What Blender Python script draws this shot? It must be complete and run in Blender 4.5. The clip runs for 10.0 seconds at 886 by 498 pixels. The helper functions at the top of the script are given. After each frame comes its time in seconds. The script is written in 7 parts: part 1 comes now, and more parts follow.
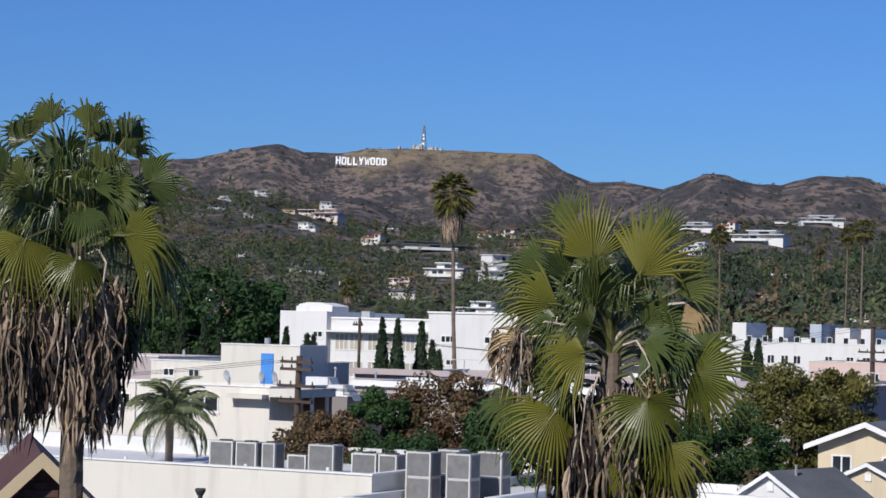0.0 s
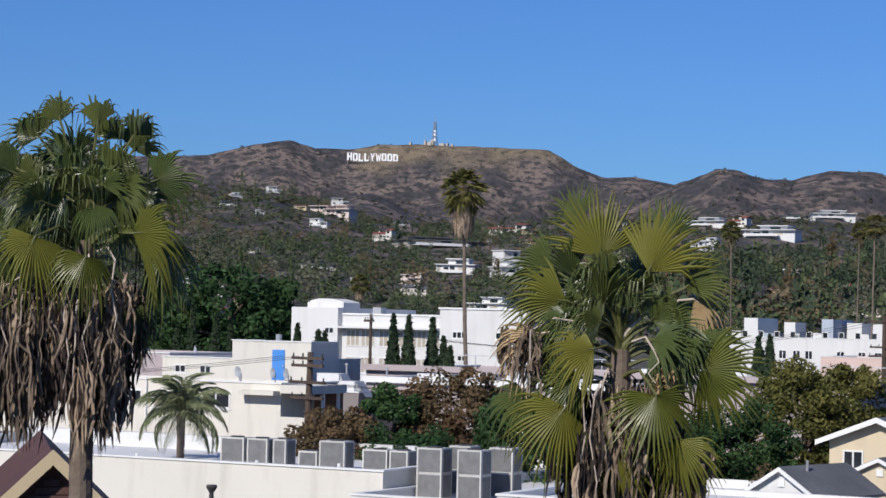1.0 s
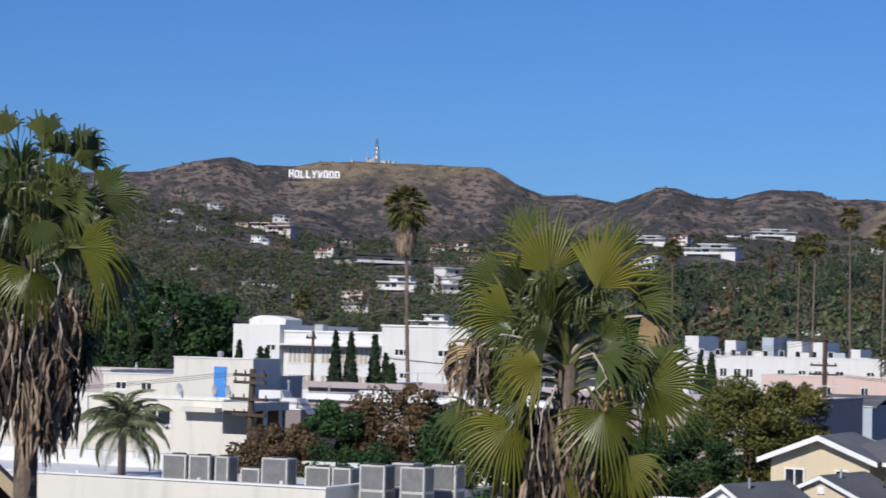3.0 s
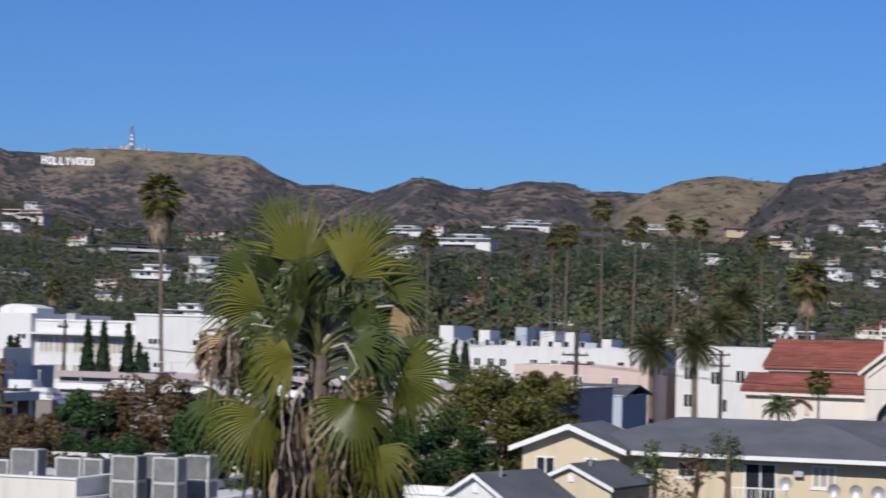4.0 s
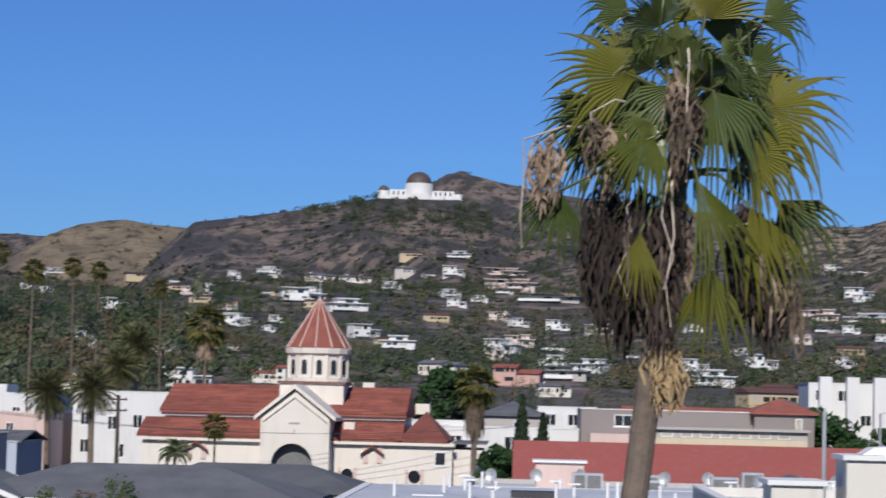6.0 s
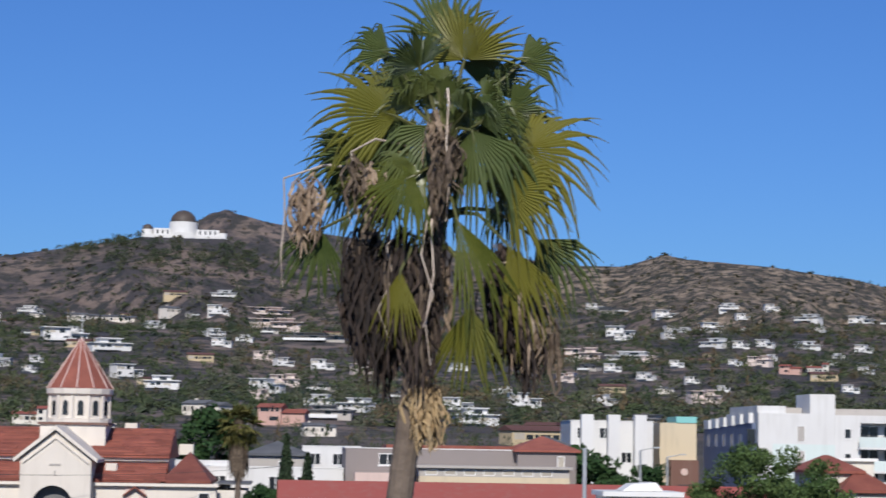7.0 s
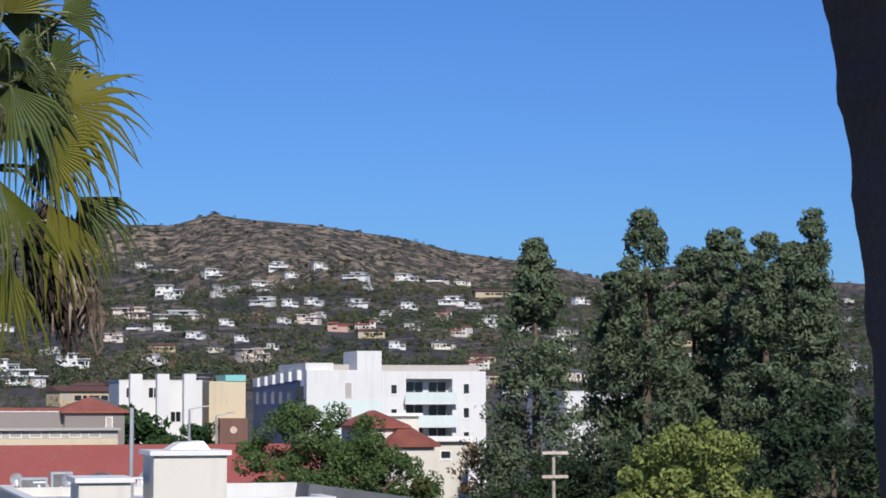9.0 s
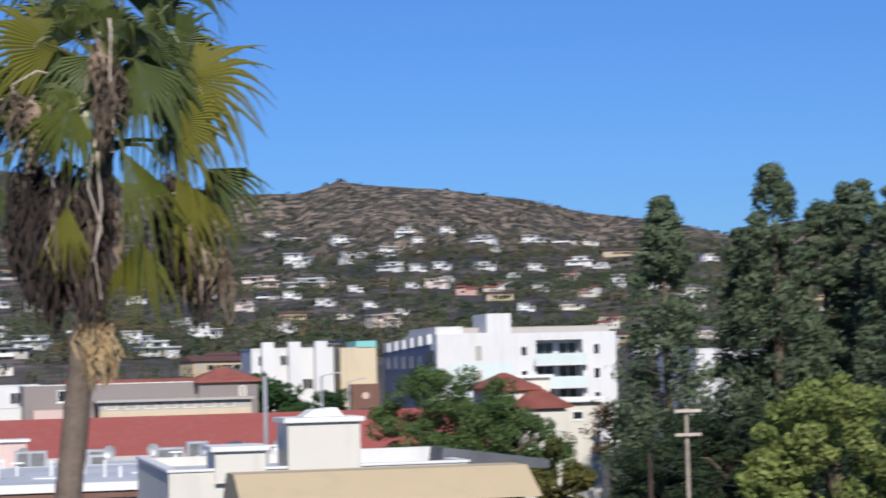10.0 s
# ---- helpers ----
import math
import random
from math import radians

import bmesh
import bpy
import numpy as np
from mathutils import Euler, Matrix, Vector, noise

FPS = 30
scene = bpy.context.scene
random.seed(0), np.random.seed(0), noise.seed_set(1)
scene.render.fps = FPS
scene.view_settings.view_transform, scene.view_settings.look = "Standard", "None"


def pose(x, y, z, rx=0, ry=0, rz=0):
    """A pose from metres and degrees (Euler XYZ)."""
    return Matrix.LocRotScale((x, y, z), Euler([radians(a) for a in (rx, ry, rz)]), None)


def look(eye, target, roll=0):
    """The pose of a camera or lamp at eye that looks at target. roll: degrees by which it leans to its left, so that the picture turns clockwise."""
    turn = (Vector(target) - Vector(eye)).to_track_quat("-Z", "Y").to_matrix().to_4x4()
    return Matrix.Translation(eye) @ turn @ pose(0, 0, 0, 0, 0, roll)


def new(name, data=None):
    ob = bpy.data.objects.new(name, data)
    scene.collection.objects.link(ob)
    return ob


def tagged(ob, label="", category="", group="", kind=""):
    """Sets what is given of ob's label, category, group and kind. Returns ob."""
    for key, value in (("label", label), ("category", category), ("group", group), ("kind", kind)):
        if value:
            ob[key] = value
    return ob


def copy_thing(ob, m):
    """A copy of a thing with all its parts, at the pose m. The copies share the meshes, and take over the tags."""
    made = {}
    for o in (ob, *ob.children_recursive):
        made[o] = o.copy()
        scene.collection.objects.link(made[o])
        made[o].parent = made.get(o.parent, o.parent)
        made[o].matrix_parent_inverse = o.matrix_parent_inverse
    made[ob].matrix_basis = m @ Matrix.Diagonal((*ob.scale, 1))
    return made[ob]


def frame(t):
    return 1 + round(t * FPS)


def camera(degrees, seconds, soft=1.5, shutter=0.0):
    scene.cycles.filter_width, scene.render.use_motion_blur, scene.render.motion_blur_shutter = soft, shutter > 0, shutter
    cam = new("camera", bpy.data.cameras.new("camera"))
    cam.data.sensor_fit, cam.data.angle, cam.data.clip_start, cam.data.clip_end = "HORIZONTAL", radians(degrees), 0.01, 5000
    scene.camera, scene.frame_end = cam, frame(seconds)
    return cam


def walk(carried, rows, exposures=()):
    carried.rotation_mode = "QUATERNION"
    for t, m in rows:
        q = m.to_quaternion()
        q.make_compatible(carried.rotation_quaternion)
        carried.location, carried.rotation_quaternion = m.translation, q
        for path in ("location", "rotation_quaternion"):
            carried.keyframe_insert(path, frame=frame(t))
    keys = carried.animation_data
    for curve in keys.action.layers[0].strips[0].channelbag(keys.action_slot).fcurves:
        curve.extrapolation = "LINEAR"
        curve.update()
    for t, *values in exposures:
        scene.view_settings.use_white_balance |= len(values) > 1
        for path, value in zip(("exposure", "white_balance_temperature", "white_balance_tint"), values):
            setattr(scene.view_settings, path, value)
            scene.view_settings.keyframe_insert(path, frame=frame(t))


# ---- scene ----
import itertools
cam = camera(23.02, 10.0, soft=1.6, shutter=0.3)
EYE = 13.0          # height of the eye over the street below the balcony
# seconds, offset east, north, up, bearing, pitch, roll
PATH = [
    (0.0, -0.058, -0.054, -0.002, -25.682, 2.086, 1.459),
    (0.5, -0.030, -0.031, 0.005, -25.709, 1.979, 1.356),
    (1.0, -0.028, -0.037, 0.009, -25.983, 1.970, 1.345),
    (1.5, -0.026, -0.034, 0.008, -26.376, 2.031, 1.347),
    (2.0, -0.053, -0.040, 0.008, -26.580, 2.177, 1.357),
    (2.2, -0.071, -0.048, 0.001, -26.505, 2.270, 1.466),
    (3.3, -0.125, -0.015, -0.009, -22.988, 2.483, 1.397),
    (3.5, -0.122, -0.012, -0.004, -21.810, 2.456, 1.406),
    (4.0, -0.068, -0.015, -0.003, -18.033, 2.357, 1.567),
    (4.5, -0.040, -0.011, -0.015, -13.680, 2.393, 1.555),
    (5.0, -0.021, 0.041, -0.019, -9.384, 2.636, 1.657),
    (5.5, -0.012, 0.064, 0.011, -5.548, 3.177, 1.578),
    (5.7, -0.013, 0.059, 0.011, -4.242, 3.470, 1.491),
    (6.8, 0.043, 0.012, -0.003, 2.624, 4.944, 1.090),
    (7.0, 0.048, 0.010, -0.000, 3.836, 5.081, 0.955),
    (7.5, 0.060, -0.021, 0.003, 7.175, 5.192, 0.775),
    (8.0, 0.049, -0.011, 0.000, 10.593, 4.994, 0.548),
    (8.5, 0.076, 0.009, -0.004, 13.514, 4.595, 0.308),
    (9.0, 0.121, 0.029, -0.007, 15.701, 4.086, -0.073),
    (9.5, 0.153, 0.082, 0.006, 16.154, 3.559, -0.605),
    (10.0, 0.117, 0.037, -0.001, 12.349, 3.139, -1.508),
]


def heading(bearing, pitch):
    b, p = radians(bearing), radians(pitch)
    return Vector((math.sin(b) * math.cos(p), math.cos(b) * math.cos(p), math.sin(p)))


rows = []
for t, dx, dy, dz, bearing, pitch, roll in PATH:
    eye = Vector((dx, dy, EYE + dz))
    rows.append((t, look(eye, eye + heading(bearing, pitch) * 10, roll)))
walk(cam, rows, exposures=[(0.0, 0.14), (3.3, 0.12), (4.5, 0.04), (5.7, 0.06), (7.5, 0.12), (9.0, 0.2), (10.0, 0.28)])

# ---- sky and sun ----
SUN_BEARING, SUN_HEIGHT = 186.0, 35.0
world = bpy.data.worlds.new("sky")
scene.world = world
world.use_nodes = True
wn = world.node_tree.nodes
sky = wn.new("ShaderNodeTexSky")
sky.sky_type, sky.sun_disc = "NISHITA", False
sky.sun_elevation, sky.sun_rotation = radians(SUN_HEIGHT), radians(SUN_BEARING)
sky.air_density, sky.dust_density, sky.ozone_density = 1.0, 0.35, 3.0
clear = wn.new("ShaderNodeMix")
clear.data_type, clear.blend_type = "RGBA", "MULTIPLY"
clear.inputs[0].default_value, clear.inputs[7].default_value = 1.0, (0.36, 0.635, 1.15, 1)
world.node_tree.links.new(sky.outputs[0], clear.inputs[6])
world.node_tree.links.new(clear.outputs[2], wn["Background"].inputs["Color"])
wn["Background"].inputs["Strength"].default_value = 0.076
lamp = bpy.data.lights.new("sun", "SUN")
lamp.energy, lamp.angle, lamp.color = 4.2, radians(0.53), (1.0, 0.945, 0.87)
sun = new("sun", lamp)
sun.matrix_world = look(heading(SUN_BEARING, SUN_HEIGHT) * 300, (0, 0, 0))


# ---- materials ----
def surface(name, low, high, scale=1.0, rough=0.8, bump=0.15, spread=0.12, metal=0.0, through_light=0.0, fine=12.0, rand=None, stains=0.0, island=False):
    """A material whose colour wanders between two tones at two sizes, and a little from piece to piece."""
    m = bpy.data.materials.new(name)
    m.use_nodes = True
    nt = m.node_tree
    n, l = nt.nodes, nt.links
    bsdf = n["Principled BSDF"]
    bsdf.inputs["Roughness"].default_value = rough
    bsdf.inputs["Metallic"].default_value = metal
    geo = n.new("ShaderNodeNewGeometry")
    big = n.new("ShaderNodeTexNoise")
    big.inputs["Scale"].default_value, big.inputs["Detail"].default_value = scale, 5
    small = n.new("ShaderNodeTexNoise")
    small.inputs["Scale"].default_value, small.inputs["Detail"].default_value = scale * fine, 3
    l.new(geo.outputs["Position"], big.inputs["Vector"])
    l.new(geo.outputs["Position"], small.inputs["Vector"])
    add = n.new("ShaderNodeMath")
    add.operation = "MULTIPLY_ADD"
    add.inputs[1].default_value = 0.45
    l.new(small.outputs["Fac"], add.inputs[0])
    l.new(big.outputs["Fac"], add.inputs[2])
    ramp = n.new("ShaderNodeMapRange")
    ramp.inputs["From Min"].default_value, ramp.inputs["From Max"].default_value = 0.45, 1.0
    l.new(add.outputs[0], ramp.inputs["Value"])
    mix = n.new("ShaderNodeMix")
    mix.data_type = "RGBA"
    mix.inputs[6].default_value, mix.inputs[7].default_value = (*low, 1), (*high, 1)
    l.new(ramp.outputs["Result"], mix.inputs[0])
    colour = mix.outputs[2]
    if rand or spread:
        info = n.new("ShaderNodeObjectInfo")
        source = geo.outputs["Random Per Island"] if island else info.outputs["Random"]
        vary = n.new("ShaderNodeMix")
        vary.data_type = "RGBA"
        if rand:
            vary.inputs[7].default_value = (*rand, 1)
            l.new(source, vary.inputs[0])
        else:
            hsv = n.new("ShaderNodeHueSaturation")
            value = n.new("ShaderNodeMapRange")
            value.inputs["To Min"].default_value, value.inputs["To Max"].default_value = 1 - spread, 1 + spread
            l.new(source, value.inputs["Value"])
            l.new(value.outputs["Result"], hsv.inputs["Value"])
            l.new(colour, hsv.inputs["Color"])
            colour = hsv.outputs["Color"]
        if rand:
            l.new(colour, vary.inputs[6])
            colour = vary.outputs[2]
    if stains:
        streak = n.new("ShaderNodeMapping")
        streak.inputs["Scale"].default_value = (1.6, 1.6, 0.22)
        l.new(geo.outputs["Position"], streak.inputs["Vector"])
        marks = n.new("ShaderNodeTexNoise")
        marks.inputs["Scale"].default_value, marks.inputs["Detail"].default_value = 1.1, 6
        l.new(streak.outputs[0], marks.inputs["Vector"])
        limit = n.new("ShaderNodeMapRange")
        limit.inputs["From Min"].default_value, limit.inputs["From Max"].default_value = 0.5, 0.75
        limit.inputs["To Max"].default_value = stains
        l.new(marks.outputs["Fac"], limit.inputs["Value"])
        dirt = n.new("ShaderNodeMix")
        dirt.data_type = "RGBA"
        dirt.inputs[7].default_value = (0.25, 0.22, 0.19, 1)
        l.new(limit.outputs["Result"], dirt.inputs[0])
        l.new(colour, dirt.inputs[6])
        colour = dirt.outputs[2]
    l.new(colour, bsdf.inputs["Base Color"])
    if bump:
        b = n.new("ShaderNodeBump")
        b.inputs["Strength"].default_value = bump
        b.inputs["Distance"].default_value = 0.3 / max(scale * fine, 0.3)
        l.new(small.outputs["Fac"], b.inputs["Height"])
        l.new(b.outputs[0], bsdf.inputs["Normal"])
    if through_light:
        trans = n.new("ShaderNodeBsdfTranslucent")
        l.new(colour, trans.inputs["Color"])
        both = n.new("ShaderNodeMixShader")
        both.inputs[0].default_value = through_light
        l.new(bsdf.outputs[0], both.inputs[1])
        l.new(trans.outputs[0], both.inputs[2])
        l.new(both.outputs[0], n["Material Output"].inputs["Surface"])
    return m


def plaster(name, c, stains=0.25):
    return surface(name, tuple(v * 0.93 for v in c), c, 0.35, 0.88, 0.12, 0.03, fine=30, stains=stains)


M_WHITE = plaster("white_stucco", (0.66, 0.656, 0.645), 0.15)
M_IVORY = plaster("ivory_stucco", (0.70, 0.645, 0.575), 0.15)
M_CREAM = plaster("cream_stucco", (0.65, 0.62, 0.555))
M_YELLOW = plaster("pale_yellow_stucco", (0.60, 0.505, 0.355))
M_PINK = plaster("pink_stucco", (0.62, 0.47, 0.42))
M_BLUSH = plaster("pale_blush_stucco", (0.66, 0.56, 0.515))
M_TAUPE = plaster("weathered_taupe_stucco", (0.235, 0.205, 0.195))
M_GREY = plaster("grey_stucco", (0.42, 0.39, 0.36))
M_MAUVE = plaster("mauve_stucco", (0.42, 0.36, 0.36))
M_BLUEGREY = plaster("blue_grey_stucco", (0.40, 0.45, 0.52))
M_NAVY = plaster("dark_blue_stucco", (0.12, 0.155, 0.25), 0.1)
M_BROWN = plaster("brown_stucco", (0.17, 0.09, 0.07))
M_TEAL = plaster("teal_stucco", (0.22, 0.52, 0.50), 0.1)
M_MINT = plaster("pale_mint_stucco", (0.60, 0.68, 0.66), 0.1)
M_TAN = plaster("tan_stucco", (0.50, 0.40, 0.25), 0.15)
M_SALMON = plaster("salmon_stucco", (0.52, 0.33, 0.28))
M_TRIM = surface("white_trim", (0.66, 0.66, 0.645), (0.75, 0.75, 0.735), 1.2, 0.6, 0.03, 0.03)
M_ROOFFLAT = surface("silver_roof_coating", (0.40, 0.42, 0.45), (0.58, 0.60, 0.62), 0.25, 0.7, 0.1, 0.08)
M_ROOFWHITE = surface("white_roof_coating", (0.56, 0.56, 0.555), (0.67, 0.67, 0.665), 0.3, 0.7, 0.1, 0.05)
M_SHINGLE = surface("grey_asphalt_shingle", (0.075, 0.080, 0.090), (0.135, 0.140, 0.150), 0.6, 0.9, 0.3, 0.12)
M_REDTILE = surface("red_clay_tile", (0.17, 0.048, 0.036), (0.29, 0.095, 0.065), 0.7, 0.85, 0.4, 0.22)
M_BROWNTILE = surface("brown_roof_tile", (0.075, 0.035, 0.030), (0.13, 0.06, 0.05), 1.5, 0.8, 0.3, 0.2)
M_GLASS = surface("dark_window_glass", (0.015, 0.018, 0.022), (0.03, 0.034, 0.04), 0.5, 0.08, 0.0, 0.3)
M_CURTAIN = surface("beige_window_blind", (0.34, 0.30, 0.25), (0.44, 0.40, 0.33), 1.0, 0.5, 0.05, 0.1)
M_FRAME = surface("aluminium_frame", (0.45, 0.46, 0.47), (0.58, 0.58, 0.58), 2, 0.4, 0.0, 0.1, metal=0.4)
M_DARK = surface("dark_recess_paint", (0.03, 0.03, 0.033), (0.05, 0.05, 0.052), 1, 0.8, 0.05, 0.1)
M_BLUEDOOR = surface("blue_painted_door", (0.05, 0.22, 0.60), (0.08, 0.28, 0.68), 0.8, 0.5, 0.05, 0.03)
M_STEEL = surface("galvanised_steel", (0.34, 0.35, 0.36), (0.48, 0.49, 0.50), 1.5, 0.45, 0.05, 0.1, metal=0.35)
M_GRILLE = surface("grey_condenser_fins", (0.10, 0.10, 0.10), (0.17, 0.17, 0.17), 3.0, 0.6, 0.1, 0.1)
M_POLE = surface("weathered_pole_wood", (0.040, 0.027, 0.021), (0.085, 0.060, 0.046), 1.2, 0.9, 0.3, 0.15)
M_TRUNK = surface("palm_trunk_bark", (0.090, 0.068, 0.052), (0.19, 0.148, 0.115), 1.8, 0.95, 0.6, 0.1, fine=9)
M_BARK = surface("tree_bark", (0.07, 0.05, 0.035), (0.15, 0.11, 0.08), 1.5, 0.95, 0.5, 0.1)
M_FAN = surface("fan_palm_leaf", (0.046, 0.068, 0.012), (0.122, 0.136, 0.022), 2.2, 0.40, 0.1, 0.0, through_light=0.14, rand=(0.165, 0.155, 0.026))
M_FANDARK = surface("green_fan_palm_leaf", (0.042, 0.068, 0.020), (0.100, 0.128, 0.040), 2.2, 0.36, 0.1, 0.0, through_light=0.10, rand=(0.100, 0.118, 0.032))
for _m in (M_FAN, M_FANDARK):
    _m.node_tree.nodes["Principled BSDF"].inputs["Specular IOR Level"].default_value = 0.45
M_DEAD = surface("dead_palm_leaf", (0.060, 0.038, 0.027), (0.36, 0.275, 0.195), 6.0, 0.9, 0.2, 0.6, through_light=0.12)
# Near-black twin of the dead leaf; the crown's shade is put into it.
M_DEADSHADE = surface("old_dead_palm_leaf", (0.014, 0.010, 0.009), (0.056, 0.038, 0.030), 6.0, 0.9, 0.2, 0.5, through_light=0.05)
M_STRAW = surface("straw_palm_leaf", (0.30, 0.20, 0.10), (0.46, 0.35, 0.20), 3.0, 0.9, 0.2, 0.15, through_light=0.12)
M_STALK = surface("pale_dead_stalk", (0.36, 0.29, 0.23), (0.56, 0.48, 0.40), 3.0, 0.7, 0.1, 0.2)
M_PETIOLE = surface("green_leaf_stalk", (0.070, 0.080, 0.026), (0.13, 0.13, 0.045), 3.0, 0.5, 0.05, 0.1)


def foliage(name, low, high, scale=0.5, spread=0.35, through_light=0.15):
    low, high = tuple(v * 1.5 for v in low), tuple(v * 1.5 for v in high)
    m = surface(name, low, high, scale, 0.7, 0.0, spread, through_light=through_light, island=True)
    m.node_tree.nodes["Principled BSDF"].inputs["Specular IOR Level"].default_value = 0.15
    return m


M_LEAF = foliage("tree_leaf", (0.024, 0.046, 0.016), (0.065, 0.090, 0.030), 0.3)
M_WOODS = foliage("hillside_tree_leaf", (0.023, 0.040, 0.026), (0.070, 0.076, 0.040), 0.05, 0.25, 0.15)
M_WOODLAND = (foliage("dark_hillside_leaf", (0.018, 0.031, 0.020), (0.047, 0.060, 0.034), 0.05, 0.25, 0.15), foliage("deep_green_hillside_leaf", (0.026, 0.043, 0.022), (0.075, 0.089, 0.038), 0.05, 0.25, 0.15),
              foliage("grey_green_hillside_leaf", (0.047, 0.055, 0.038), (0.104, 0.103, 0.067), 0.05, 0.25, 0.15), foliage("brown_olive_hillside_leaf", (0.057, 0.046, 0.029), (0.125, 0.094, 0.053), 0.05, 0.25, 0.15))
M_GARDEN = foliage("soft_green_tree_leaf", (0.030, 0.058, 0.020), (0.075, 0.108, 0.036), 0.4, through_light=0.2)
M_FICUS = foliage("dark_tree_leaf", (0.012, 0.030, 0.012), (0.032, 0.062, 0.020), 0.2)
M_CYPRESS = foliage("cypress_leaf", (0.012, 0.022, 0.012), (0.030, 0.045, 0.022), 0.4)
M_CONIFER = foliage("conifer_needle", (0.040, 0.060, 0.036), (0.088, 0.110, 0.062), 0.5, 0.2)
M_RUST = foliage("rusty_autumn_leaf", (0.046, 0.040, 0.020), (0.108, 0.064, 0.036), 0.8)
M_OLIVE = foliage("olive_green_leaf", (0.035, 0.045, 0.014), (0.100, 0.088, 0.024), 0.5)
M_LIME = foliage("light_green_leaf", (0.085, 0.115, 0.030), (0.165, 0.185, 0.060), 0.8, through_light=0.22)
M_BUSH = foliage("chaparral_leaf", (0.020, 0.024, 0.014), (0.055, 0.050, 0.030), 0.02, 0.4, 0.0)
M_STUCCO_NEAR = surface("brown_balcony_stucco", (0.17, 0.125, 0.10), (0.27, 0.20, 0.165), 2.5, 0.95, 0.9, 0.0, fine=40)


def ground_material():
    m = bpy.data.materials.new("hillside_earth_and_scrub")
    m.use_nodes = True
    n, l = m.node_tree.nodes, m.node_tree.links
    bsdf = n["Principled BSDF"]
    bsdf.inputs["Roughness"].default_value = 0.95
    geo = n.new("ShaderNodeNewGeometry")

    def noise_at(scale, detail, lo, hi):
        t = n.new("ShaderNodeTexNoise")
        t.inputs["Scale"].default_value, t.inputs["Detail"].default_value = scale, detail
        t.inputs["Roughness"].default_value = 0.65
        l.new(geo.outputs["Position"], t.inputs["Vector"])
        r = n.new("ShaderNodeMapRange")
        r.inputs["From Min"].default_value, r.inputs["From Max"].default_value = lo, hi
        l.new(t.outputs["Fac"], r.inputs["Value"])
        return r.outputs["Result"]

    def mixed(fac, a, b):
        x = n.new("ShaderNodeMix")
        x.data_type = "RGBA"
        l.new(fac, x.inputs[0]) if not isinstance(fac, float) else None
        for slot, v in ((6, a), (7, b)):
            if isinstance(v, tuple):
                x.inputs[slot].default_value = (*v, 1)
            else:
                l.new(v, x.inputs[slot])
        return x.outputs[2]

    def zone(name):
        a = n.new("ShaderNodeAttribute")
        a.attribute_name = name
        return a.outputs["Fac"]

    # The scrub's faint purple cast is distance haze put into its colour.
    scrub = mixed(noise_at(0.016, 9, 0.45, 0.57), (0.058, 0.052, 0.056), (0.190, 0.145, 0.124))
    scrub = mixed(noise_at(0.06, 6, 0.49, 0.555), scrub, (0.034, 0.035, 0.036))
    grass = mixed(noise_at(0.03, 8, 0.40, 0.62), (0.235, 0.185, 0.120), (0.130, 0.100, 0.070))
    grass = mixed(noise_at(0.05, 6, 0.55, 0.61), grass, (0.060, 0.054, 0.034))
    rock = mixed(noise_at(0.05, 7, 0.42, 0.58), (0.085, 0.070, 0.055), (0.30, 0.235, 0.175))
    rock = mixed(noise_at(0.095, 7, 0.485, 0.54), rock, (0.032, 0.034, 0.028))
    town = mixed(noise_at(0.06, 6, 0.40, 0.62), (0.055, 0.055, 0.050), (0.105, 0.095, 0.078))
    c = mixed(zone("grassy"), scrub, grass)
    c = mixed(zone("rocky"), c, rock)
    c = mixed(zone("town"), c, town)
    l.new(c, bsdf.inputs["Base Color"])
    b = n.new("ShaderNodeBump")
    b.inputs["Strength"].default_value, b.inputs["Distance"].default_value = 1.0, 9.0
    l.new(noise_at(0.08, 6, 0.0, 1.0), b.inputs["Height"])
    l.new(b.outputs[0], bsdf.inputs["Normal"])
    return m


# ---- building helpers ----
def part(name, bm, material, parent, label=""):
    data = bpy.data.meshes.new(name)
    bm.to_mesh(data)
    bm.free()
    data.materials.append(material)
    ob = new(name, data)
    ob.parent = parent
    if label:
        tagged(ob, label)
    return ob


def shared(name, data, parent, m=None):
    """A piece that shares its mesh with others alike."""
    ob = new(name, data)
    ob.parent = parent
    if m is not None:
        ob.matrix_local = m
    return ob


def thing(name, x, y, z, label, category, group="", kind="", turn=0):
    ob = new(name)
    ob.matrix_world = pose(x, y, z, 0, 0, turn)
    return tagged(ob, label, category, group, kind)


def box(bm, x0, x1, y0, y1, z0, z1):
    v = [bm.verts.new((x, y, z)) for z in (z0, z1) for x, y in ((x0, y0), (x1, y0), (x1, y1), (x0, y1))]
    for f in ((3, 2, 1, 0), (4, 5, 6, 7), (0, 1, 5, 4), (1, 2, 6, 5), (2, 3, 7, 6), (3, 0, 4, 7)):
        bm.faces.new([v[i] for i in f])
    return bm


def boxed(*boxes):
    bm = bmesh.new()
    for b in boxes:
        box(bm, *b)
    return bm


